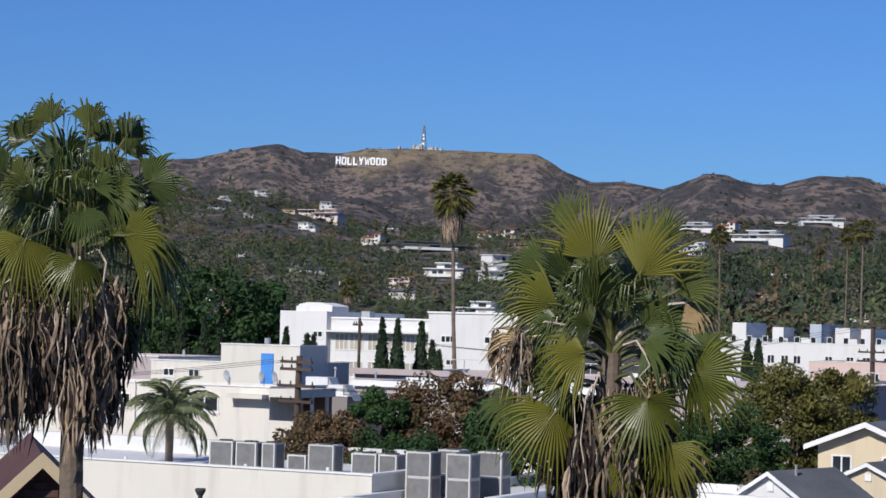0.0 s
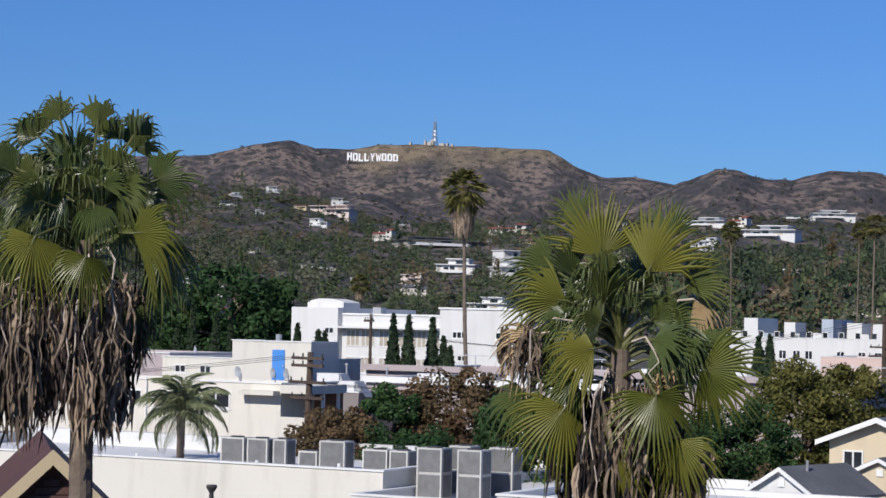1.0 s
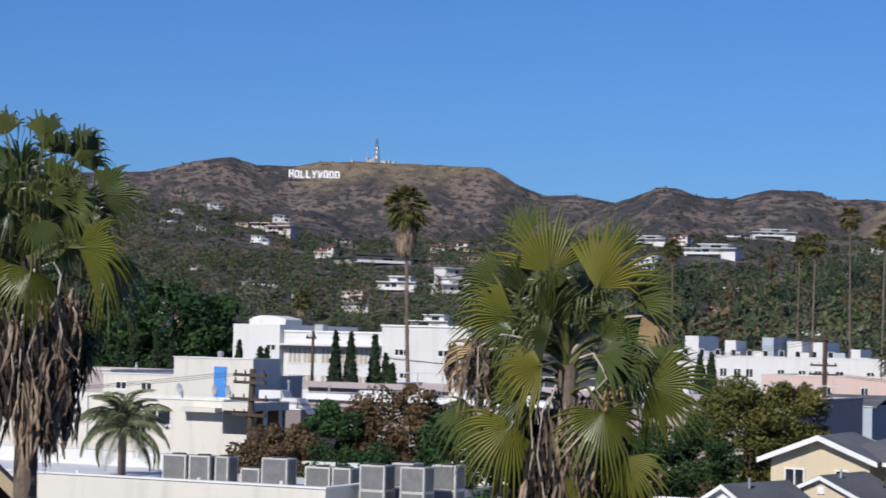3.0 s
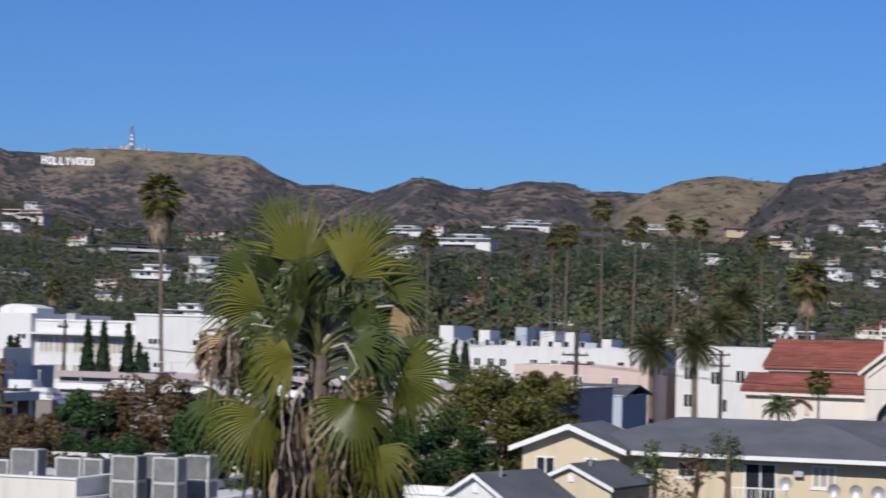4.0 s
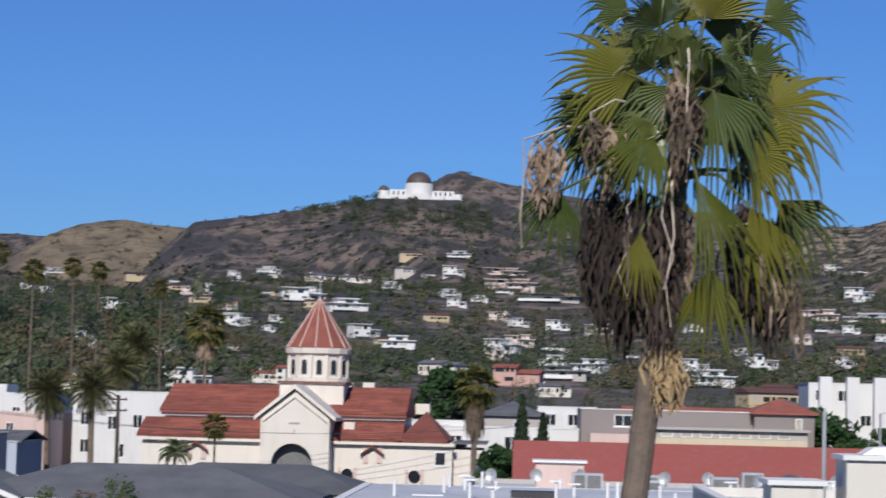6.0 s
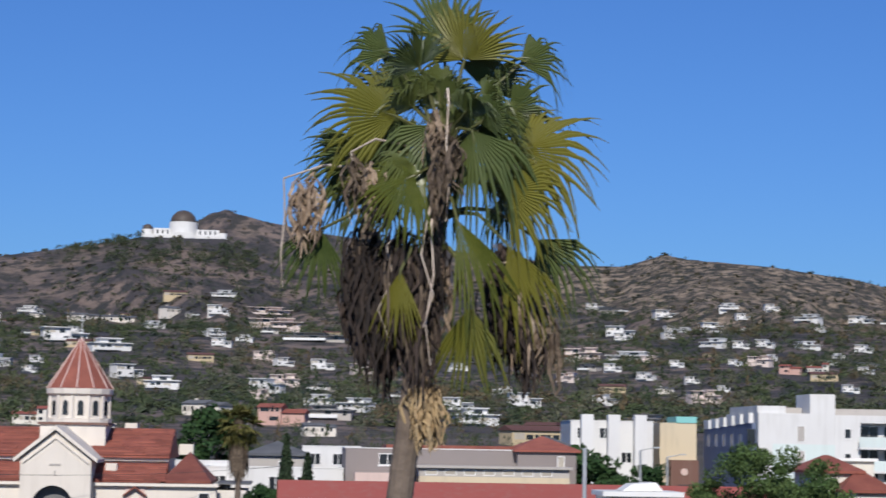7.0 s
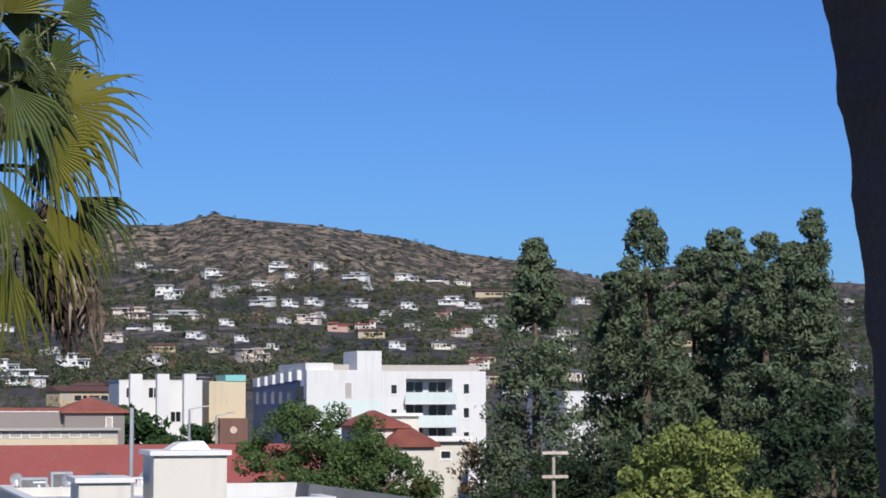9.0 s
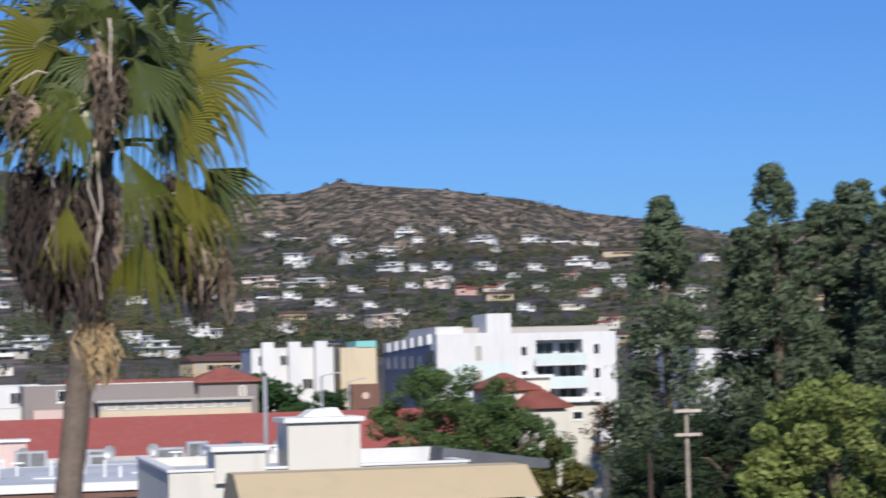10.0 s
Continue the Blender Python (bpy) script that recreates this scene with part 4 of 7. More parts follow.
leafy_tree(*place(43.9, 112), 7.2, (1.6, 1.6, 2.4), M_OLIVE, "small yellow-green tree before the red roofs", 43, 40, 5000, 0.14, 0.6)
leafy_tree(*place(45.3, 135), 8.5, (1.5, 1.5, 2.4), M_RUST, "thin reddish bare tree beside the pale building", 44, 40, 1800, 0.12, 0.7)
leafy_tree(*place(51.0, 58), 11.5, (2.2, 2.1, 2.8), M_LIME, "light green leafy tree below the dark conifers", 45, 110, 24000, 0.075, 0.5)
leafy_tree(*place(49.5, 57), 10.1, (0.8, 0.8, 1.2), M_LIME, "light green leafy shrub below the dark conifers", 46, 40, 4000, 0.10, 0.4)
# The darkest leaf tone stands in for shade round the conifers' feet.
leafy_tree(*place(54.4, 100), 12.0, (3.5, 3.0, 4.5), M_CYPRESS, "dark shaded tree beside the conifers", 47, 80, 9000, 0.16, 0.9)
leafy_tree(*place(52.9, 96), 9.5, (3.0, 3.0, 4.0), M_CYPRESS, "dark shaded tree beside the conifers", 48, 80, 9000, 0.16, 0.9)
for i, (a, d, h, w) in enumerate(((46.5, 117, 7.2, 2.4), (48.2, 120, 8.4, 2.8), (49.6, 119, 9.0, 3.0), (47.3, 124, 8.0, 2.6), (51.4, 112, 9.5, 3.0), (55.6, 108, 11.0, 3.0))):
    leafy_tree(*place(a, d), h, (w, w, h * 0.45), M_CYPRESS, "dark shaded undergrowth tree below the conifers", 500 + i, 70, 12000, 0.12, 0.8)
for i, (a, d, top, w, p) in enumerate(((46.75, 130, 4.25, 3.6, 0.55), (49.65, 132, 5.0, 3.9, 0.6), (51.75, 134, 4.55, 4.4, 0.5), (52.75, 128, 4.35, 3.2, 0.55), (54.0, 126, 4.95, 2.8, 0.7), (50.9, 138, 4.0, 3.6, 0.5), (48.9, 136, 3.4, 3.0, 0.5), (53.4, 138, 4.1, 3.2, 0.55))):
    x, y = place(a, d)
    h = EYE + d * math.tan(radians(top)) - ground(x, y)
    conifer(x, y, h, w, 60 + i, "tall dark green conifer with tufted limbs", leaves=19000, tufts=210, tuft=1.0, size=0.17, bare=0.10, power=p + 0.12)
CYP = [cypress_mesh(100 + i) for i in range(2)]
for i, (a, d, top, base) in enumerate(((1.35, 150, 0.20, 1), (1.75, 150, 0.18, 1), (2.38, 152, 0.14, 1), (2.68, 152, -0.35, 1), (2.85, 150, -0.6, 1), (-0.45, 150, -0.3, 1), (-0.62, 150, -0.25, 1), (-1.17, 160, -0.1, 1),
                                       (-3.9, 205, 0.35, 1), (-3.3, 205, 0.1, 1), (-2.9, 205, -0.1, 1), (-4.3, 205, -0.2, 1), (10.9, 150, -0.15, 1), (11.2, 150, -0.1, 1), (28.45, 150, 0.12, 1), (29.0, 150, -0.35, 1))):
    x, y = place(a, d)
    z = ground(x, y)
    h = EYE + d * math.tan(radians(top)) - z
    tree = thing("cypress", x, y, z, "narrow dark green cypress beside a white wall", "tree", "cypresses")
    part("trunk", tube(bmesh.new(), [(0, 0, -0.3), (0, 0, 1.2)], [0.16, 0.12]), M_BARK, tree)
    shared("crown", CYP[i % 2], tree, pose(0, 0, 0, 0, 0, i * 40) @ Matrix.Diagonal((1.0, 1.0, h / 8, 1)))


# ---- woods and houses of the hillside ----
HOUSE_SPOTS = []


def house_mesh_set(kind):
    """A hillside house, 14 m wide, facing -y, in one of eight shapes; made of parts."""
    rng = random.Random(kind)
    walls = (M_WHITE, M_CREAM, M_WHITE, M_BLUSH, M_IVORY, M_TAN, M_GREY, M_SALMON)[kind]
    roofs = (M_ROOFWHITE, M_REDTILE, M_ROOFWHITE, M_BLUSH, M_SHINGLE, M_BROWNTILE, M_SHINGLE, M_REDTILE)[kind]
    ob = new("hillside_house")
    # left, right, front, back, foot, top of each block
    blocks = (((-7, 1.5, 0, 8, -4, 5.4), (1.6, 7, 1.5, 8, -4, 3.0)), ((-7, 3, 0, 8, -4, 2.9), (3.1, 7, -1.5, 8, -4, 5.2)), ((-7, 7, 0, 7, -4, 2.5), (-3.5, 4, 3, 9, 2.5, 4.6)),
              ((-7, -1, 1, 8, -4, 4.8), (-0.9, 7, -1, 7, -4, 2.9), (1, 5, 3, 9, 2.9, 5.4)), ((-7, 2, 0, 8, -4, 3.0), (2.1, 7, 1, 9, -4, 2.4)), ((-7, 7, 0, 8, -4, 2.7),),
              ((-7, 7, 0, 8, -4, 1.9), (-5, 2, 3, 9, 1.9, 3.3)), ((-7, 0, 0, 8, -4, 4.4), (0.1, 7, 1, 8, -4, 2.8)))[kind]
    for x0, x1, y0, y1, z0, z1 in blocks:
        part("wall", boxed((x0, x1, y0, y1, z0, z1)), walls, ob)
        if kind in (1, 4, 5, 7):
            part("roof", prism([(y0 - 0.7, z1), (y1 + 0.7, z1), ((y0 + y1) / 2, z1 + 1.3)], x0 - 0.4, x1 + 0.4, axis="x"), roofs, ob)
        else:
            part("roof", boxed((x0 - 0.5, x1 + 0.5, y0 - 1.2, y1 + 0.3, z1 + 0.02, z1 + 0.32)), roofs, ob)
        for floor_z in ((0.5, 3.2) if z1 - max(z0, 0) > 4.2 else (max(z0, 0) + 0.5,)):
            x = x0 + 0.6
            while x < x1 - 1.4:
                ww = min(rng.choice((1.0, 1.8, 2.8)), x1 - 0.5 - x)
                if rng.random() < 0.85:
                    part("window", boxed((x, x + ww, y0 - 0.05, y0 + 0.05, floor_z, floor_z + rng.choice((1.2, 1.6)))), M_GLASS if rng.random() < 0.75 else M_CURTAIN, ob)
                x += ww + rng.choice((0.5, 1.1))
    if kind in (0, 2, 3, 6):
        part("terrace", boxed((-6.5, 3.0, -2.4, -0.05, -0.3, 0.0), (-6.5, 3.0, -2.4, -2.3, 0.0, 0.8)), walls if kind != 6 else M_TRIM, ob)
    if kind in (1, 4):
        part("chimney", boxed((-4.6, -3.8, 4, 4.8, 2.8, 4.9)), walls, ob)
    return ob


def far_tree_templates(count=120, leaf=0.066, cloud=leaf_cloud):
    """Nine trees of unit height: six round ones, then three conifers."""
    sets = []
    for i in range(9):
        rng = np.random.default_rng(200 + i)
        if i < 6:
            c, o = crown_points(rng, count, 11, (0.5, 0.5, 0.36), 0.22)
            c += (0, 0, 0.58)
            v, f = cloud(rng, c, leaf, o, 0.75)
        else:
            c, o = cone_points(rng, count, 1.0, 0.24, 20, 0.10)
            v, f = cloud(rng, c, leaf * 0.9, o, 0.7)
        sets.append((v, f))
    return sets


def scatter(rng, spots, heights, widths, kinds, sets):
    V, F, n = [], [], 0
    for (x, y, z), h, w, k in zip(spots, heights, widths, kinds):
        v, f = sets[k]
        a = rng.uniform(0, 6.28)
        c, s = math.cos(a), math.sin(a)
        p = np.stack([(v[:, 0] * c - v[:, 1] * s) * w + x, (v[:, 0] * s + v[:, 1] * c) * w + y, v[:, 2] * h + z], -1)
        V.append(p)
        F.append(f + n)
        n += len(p)
    return np.concatenate(V), np.concatenate(F)


# bearing from the sign, and the height in degrees up to which trees grow
WOODS_TOP = ((-11, -3, 0, 1, 5, 8, 14, 16, 19, 20, 23, 26, 28, 34, 40, 45, 50, 58), (3.3, 3.4, 3.1, 2.5, 2.6, 2.75, 2.95, 2.8, 3.0, 3.4, 4.3, 4.7, 4.0, 3.7, 3.6, 3.3, 3.1, 2.8))


# houses by slope: bearing from the sign, height in degrees, width in degrees, shape
KNOWN_HOUSES = (
    # west
    ((-0.40, 2.76, 1.16, 3), (-0.10, 3.03, 0.45, 0), (-1.83, 3.31, 0.39, 0), (-2.84, 3.17, 0.33, 2), (-2.21, 2.76, 0.24, 0), (-0.97, 3.39, 0.48, 2), (1.01, 2.14, 0.57, 1), (2.71, 2.01, 2.23, 6), (4.31, 2.37, 1.04, 1), (-2.33, 1.75, 0.30, 4), (-1.77, 1.41, 0.27, 4), (0.33, 1.02, 0.21, 0), (2.95, 1.30, 1.04, 2), (-0.51, 1.30, 0.89, 6), (4.58, 1.55, 0.89, 0), (4.74, 1.25, 1.34, 2), (9.45, 2.70, 1.12, 2), (10.31, 2.71, 0.54, 1), (11.14, 2.45, 1.37, 2), (9.42, 2.02, 0.62, 0), (12.80, 2.94, 1.10, 2), (11.83, 2.92, 0.74, 6)),
    # middle
    ((18.46, 2.95, 0.95, 5), (17.75, 2.08, 0.68, 0), (16.14, 2.96, 0.52, 2), (15.56, 2.53, 0.37, 0), (16.92, 1.17, 0.68, 0), (16.26, 0.98, 0.95, 1), (18.26, 1.14, 0.60, 2), (19.04, 0.93, 0.60, 0), (20.89, 1.78, 0.68, 0), (21.60, 3.17, 0.45, 2), (20.81, 3.05, 0.30, 0), (14.78, 1.00, 0.60, 4), (11.32, 0.98, 0.24, 7), (13.22, 1.10, 0.33, 7), (19.70, 0.97, 0.45, 0), (11.69, 1.54, 0.45, 6)),
    # church
    ((21.80, 3.13, 0.45, 0), (20.79, 3.07, 0.30, 0), (23.07, 3.00, 0.82, 4), (22.64, 2.44, 1.16, 0), (23.84, 2.22, 1.04, 2), (26.70, 3.69, 0.65, 2), (25.44, 3.66, 0.62, 5), (25.49, 3.23, 0.65, 4), (26.57, 3.22, 0.57, 0), (27.90, 3.22, 1.10, 3), (28.06, 2.90, 1.34, 3), (29.07, 2.57, 1.64, 6), (23.97, 2.98, 0.86, 4), (21.73, 1.59, 0.39, 0), (25.13, 1.25, 0.92, 2), (26.66, 2.39, 0.51, 0), (27.25, 2.53, 0.45, 2), (28.37, 1.90, 0.51, 0), (29.33, 1.82, 0.62, 0), (19.12, 0.88, 0.54, 0), (20.80, 1.74, 0.65, 0), (16.90, 1.13, 0.67, 0), (28.26, 0.36, 1.22, 7)),
    # east
    ((36.46, 3.51, 0.45, 0), (37.23, 3.46, 0.92, 6), (38.34, 3.33, 0.60, 0), (39.61, 2.99, 0.68, 0), (40.28, 2.55, 0.45, 0), (41.09, 3.53, 0.39, 0), (41.96, 3.27, 0.65, 2), (43.33, 3.23, 0.60, 0), (39.97, 3.57, 0.51, 2), (40.35, 3.27, 0.39, 0), (44.15, 3.18, 0.62, 6), (37.13, 2.83, 0.74, 0), (37.39, 2.17, 1.25, 2), (36.14, 2.20, 0.95, 3), (35.70, 1.59, 0.54, 3), (37.77, 1.67, 0.45, 0), (38.62, 2.04, 0.39, 0), (39.51, 2.57, 0.65, 2)),
    # far east
    ((40.73, 2.10, 0.60, 3), (41.53, 1.90, 0.54, 7), (40.87, 2.59, 0.45, 0), (42.26, 1.92, 0.54, 1), (43.48, 1.92, 0.39, 0), (44.52, 2.58, 0.68, 2), (40.10, 2.10, 0.33, 0), (43.41, 2.47, 0.45, 0), (44.82, 3.13, 0.45, 4), (45.63, 2.81, 0.95, 5), (47.11, 2.90, 0.54, 5), (39.03, 1.60, 0.39, 0), (36.95, 1.90, 0.45, 0), (39.84, 1.40, 0.33, 0), (42.07, 2.53, 0.60, 2), (44.30, 1.42, 0.60, 4), (43.11, 1.42, 0.45, 0), (37.91, 2.14, 0.45, 3)),
)


def build_hillside():
    rng = np.random.default_rng(11)
    templates = [house_mesh_set(k) for k in range(8)]
    labels = ("white two-storey hillside house with flat roof", "cream hillside house with red tiled roof", "low white modern hillside house with terrace", "pale pink stepped hillside house with terraces",
              "white hillside house with dark gabled roof", "low tan hillside house among trees", "grey hillside house with deep eaves", "salmon hillside house with red tiled roof")
    for ob, label in zip(templates, labels):
        tagged(ob, label, "house", "hillside houses")
    for a, e, wide, k in itertools.chain(*KNOWN_HOUSES):
        r = slope_spot(a, e)
        if r:
            HOUSE_SPOTS.append((a, r, radians(wide) * r, k))
    known = len(HOUSE_SPOTS)
    tries = 0
    while len(HOUSE_SPOTS) < 330 and tries < 12000:
        tries += 1
        a = rng.uniform(-9, 55)
        dense = a > 19
        if not dense and rng.random() < 0.72:
            continue
        r = rng.uniform(430, 1850) if rng.random() < 0.6 else rng.uniform(900, 2000)
        if any(abs(a - b) * math.pi / 180 * r < 13 and abs(r - q) < 26 for b, q, *_ in HOUSE_SPOTS):
            continue
        HOUSE_SPOTS.append((a, r, rng.uniform(7, 14), int(rng.choice([0, 0, 2, 2, 1, 4, 4, 5, 6, 5, 6, 2, 0, 3, 5, 6], 1)[0])))
    used = set()
    for a, r, w, k in HOUSE_SPOTS:
        x, y = place(a, r)
        m = pose(x, y, ground(x, y) + 0.9, 0, 0, math.degrees(math.atan2(-x, y)) + rng.normal(0, 20)) @ Matrix.Diagonal((w / 14, w / 14, min(w / 14, 1.25), 1))
        if k in used:
            copy_thing(templates[k], m).scale = (w / 14, w / 14, min(w / 14, 1.25))
        else:
            templates[k].matrix_world = m
            used.add(k)
    for k, ob in enumerate(templates):
        if k not in used:
            x, y = place(30 + k * 0.7, 700 + 40 * k)
            ob.matrix_world = pose(x, y, ground(x, y))

    # woods
    sets = (far_tree_templates(210, 0.038), far_tree_templates(125, 0.072, leaf_chips))
    n = 18000
    a = np.concatenate([rng.uniform(-11, 58, 6000), rng.uniform(-11, 58, 9000), rng.uniform(19, 50, 3000)])
    r = 340 * (2400 / 340) ** (rng.random(n) ** 0.62)
    r[6000:15000] = rng.uniform(800, 2500, 9000)
    r[15000:] = rng.uniform(1300, 2500, 3000)
    b = np.radians(a - NORTH)
    x, y = r * np.sin(b), r * np.cos(b)
    tall = (a > 8) & (a < 20)
    h = rng.uniform(5, 11, n) * np.where(tall, rng.uniform(0.6, 1.55, n), rng.uniform(0.45, 1.0, n)) * np.where(a > 20, 0.82, 1.0) * np.where((r < 560) & ~tall, 0.7, 1.0)
    limit = EYE + r * np.tan(np.radians(np.where(a < 13.6, rng.uniform(1.9, 2.35, n), rng.uniform(2.1, 2.8, n)))) - land(x, y)[0]
    h = np.where(tall, np.minimum(h, np.maximum(limit / 1.3, 4)), h)
    ground_z, grassy, _, _ = land(x, y)
    rise = np.degrees(np.arctan2(ground_z - EYE, r))
    woods_top = np.interp(a, WOODS_TOP[0], WOODS_TOP[1]) + rng.normal(0, 0.12, n)
    keep = (rise < woods_top) & ((r < 2150) | (a > 19)) & (grassy < 0.3)
    for k_, (ha, hr, hw, k) in enumerate(HOUSE_SPOTS):
        gap = (np.abs(a - ha) * math.pi / 180 * hr < hw * 0.50) & (r > hr - (70 if hw > 13 else 45 if k_ < known else 16)) & (r < hr + 6)
        keep &= ~gap
    clear = wave(x, y, 85) > 0.55
    keep &= ~(clear & (r > 1000) & (rng.random(n) < 0.45))
    x, y, r, h, a = x[keep], y[keep], r[keep], h[keep], a[keep]
    z = land(x, y)[0] - 0.4
    kinds = np.where(rng.random(len(x)) < np.where((a > 8) & (a < 20), 0.25, 0.10), rng.integers(6, 9, len(x)), rng.integers(0, 6, len(x)))
    cone = kinds >= 6
    w = np.where(cone, h * 1.1, h * rng.uniform(0.85, 1.4, len(x)))
    h = np.where(cone, h * 1.4, h)
    h *= np.where(rng.random(len(x)) < 0.10, 1.5, 1.0)
    tone = np.clip((wave(x, y, 70) * 0.5 + 0.5) * 3.4 + rng.normal(0, 0.9, len(x)), 0, 3.99).astype(int)
    spots = np.stack([x, y, z], -1)
    for near, trees, name in ((r <= 600, sets[0], "nearer_woods"), (r > 600, sets[1], "hillside_woods")):
        for i, (leaf, look_) in enumerate(zip(M_WOODLAND, ("dark green", "deep green", "grey green", "brownish olive"))):
            chosen = near & (tone == i)
            V, F = scatter(rng, spots[chosen], h[chosen], w[chosen], kinds[chosen], trees)
            tagged(new(name, np_mesh(name, V, F, leaf)), look_ + " trees covering the slope between houses", "woods", kind="stuff")

    # scrub on the dry slopes
    n = 26000
    a = rng.uniform(-11, 58, n)
    r = rng.uniform(1500, 4700, n)
    b = np.radians(a - NORTH)
    x, y = r * np.sin(b), r * np.cos(b)
    z, grassy, rocky, _ = land(x, y)
    keep = (rng.random(n) > grassy * 0.72) & (np.degrees(np.arctan2(z - EYE, r)) > 2.3) & (wave(x, y, 60) > -0.35 - 0.5 * rng.random(n))
    x, y, z, r = x[keep], y[keep], z[keep], r[keep]
    small = []
    for i in range(4):
        q = np.random.default_rng(300 + i)
        c, o = crown_points(q, 14, 4, (0.42, 0.42, 0.25), 0.25)
        small.append(leaf_chips(q, c + (0, 0, 0.3), 0.25, o, 0.8))
    q = 22000
    ua, ur = rng.uniform(-11, 58, q), rng.uniform(600, 2500, q)
    ux, uy = ur * np.sin(np.radians(ua - NORTH)), ur * np.cos(np.radians(ua - NORTH))
    uz, ug, _, _ = land(ux, uy)
    ok = (np.degrees(np.arctan2(uz - EYE, ur)) < np.interp(ua, WOODS_TOP[0], WOODS_TOP[1]) + rng.normal(0, 0.15, q)) & (ug < 0.3)
    for ha, hr, hw, k in HOUSE_SPOTS:
        ok &= ~((np.abs(ua - ha) * math.pi / 180 * hr < hw * 0.5) & (ur > hr - 45) & (ur < hr + 5))
    uh = rng.uniform(2.0, 4.5, ok.sum())
    V, F = scatter(rng, np.stack([ux, uy, uz - 0.3], -1)[ok], uh, uh * rng.uniform(1.2, 2.2, len(uh)), rng.integers(0, 4, len(uh)), small)
    tagged(new("hillside_undergrowth", np_mesh("hillside_undergrowth", V, F, M_WOODS)), "low green garden bushes between hillside houses and trees", "bushes", kind="stuff")
    h = rng.uniform(2.0, 6.0, len(x))
    V, F = scatter(rng, np.stack([x, y, z - 0.2], -1), h, h * rng.uniform(1.0, 1.9, len(x)), rng.integers(0, 4, len(x)), small)
    tagged(new("hillside_scrub", np_mesh("hillside_scrub", V, F, M_BUSH)), "low dark chaparral bushes dotting the dry slopes", "scrub", kind="stuff")


build_hillside()


# ---- buildings of the town ----
def building(name, x, y, label, category="building", group=""):
    return thing(name, x, y, ground(x, y), label, category, group)


def wpart(name, bm, material, parent, label=""):
    """A part whose mesh is given in the world's metres."""
    root = parent
    shift = Vector((0, 0, 0))
    while root is not None:
        shift += root.location
        root = root.parent
    bmesh.ops.translate(bm, vec=-shift, verts=bm.verts)
    return part(name, bm, material, parent, label)


def shell(parent, x0, x1, y0, y1, top, wall, roof=None, rim=0.4, foot=None, cap=True):
    """Outer walls with a rim round a flat roof."""
    z0 = (parent.location.z if foot is None else foot) - (1.0 if foot is None else 0)
    t = 0.25
    for q in ((x0, x1, y0, y0 + t, z0, top), (x0, x1, y1 - t, y1, z0, top), (x0, x0 + t, y0 + t, y1 - t, z0, top), (x1 - t, x1, y0 + t, y1 - t, z0, top)):
        wpart("wall", boxed(q), wall, parent)
    wpart("roof", boxed((x0 + t, x1 - t, y0 + t, y1 - t, top - rim - 0.2, top - rim)), roof or M_ROOFFLAT, parent)
    if cap:
        wpart("coping", boxed((x0 - 0.05, x1 + 0.05, y0 - 0.05, y0 + t + 0.04, top, top + 0.07), (x1 - t - 0.04, x1 + 0.05, y0 + t + 0.04, y1 + 0.05, top, top + 0.07), (x0 - 0.05, x0 + t + 0.04, y0 + t + 0.04, y1 + 0.05, top, top + 0.07)), M_TRIM, parent)


def window(parent, x0, x1, y, z0, z1, glass=None, side="s", bars=1, frame_=None, sill=True):
    """A window in a south wall at y, or in an east or west wall whose x is y and whose run is x0 to x1."""
    f, o = 0.07, 0.05
    bars_ = [(x0, x1, z1 - f, z1), (x0, x1, z0, z0 + f), (x0, x0 + f, z0 + f, z1 - f), (x1 - f, x1, z0 + f, z1 - f)]
    for i in range(bars):
        c = x0 + (x1 - x0) * (i + 1) / (bars + 1)
        bars_.append((c - f / 2, c + f / 2, z0 + f, z1 - f))
    if sill:
        bars_.append((x0 - 0.08, x1 + 0.08, z0 - 0.09, z0))
    put_ = {"s": lambda a, b, c, d, n, m: (a, b, y - m, y - n, c, d), "e": lambda a, b, c, d, n, m: (y + n, y + m, a, b, c, d), "w": lambda a, b, c, d, n, m: (y - m, y - n, a, b, c, d)}[side]
    fr = wpart("window", boxed(*[put_(a, b, c, d, -0.02, o) for a, b, c, d in bars_]), frame_ or M_TRIM, parent)
    wpart("pane", boxed(put_(x0 + f, x1 - f, z0 + f, z1 - f, -0.02, 0.012)), glass or M_GLASS, fr)
    return fr


def gable_roof(parent, x0, x1, y0, y1, eave, ridge, material, along="x", over=0.4, thick=0.14, name="roof"):
    """Two slabs that meet in a ridge along x or y."""
    a0, a1 = (y0, y1) if along == "x" else (x0, x1)
    m = (a0 + a1) / 2
    k = (ridge - eave) / (m - a0)
    pts = [(a0 - over, eave - over * k), (m, ridge), (a1 + over, eave - over * k), (a1 + over, eave - over * k + thick), (m, ridge + thick), (a0 - over, eave - over * k + thick)]
    b0, b1 = (x0, x1) if along == "x" else (y0, y1)
    return wpart(name, prism(pts, b0 - over, b1 + over, axis="x" if along == "x" else "y"), material, parent)


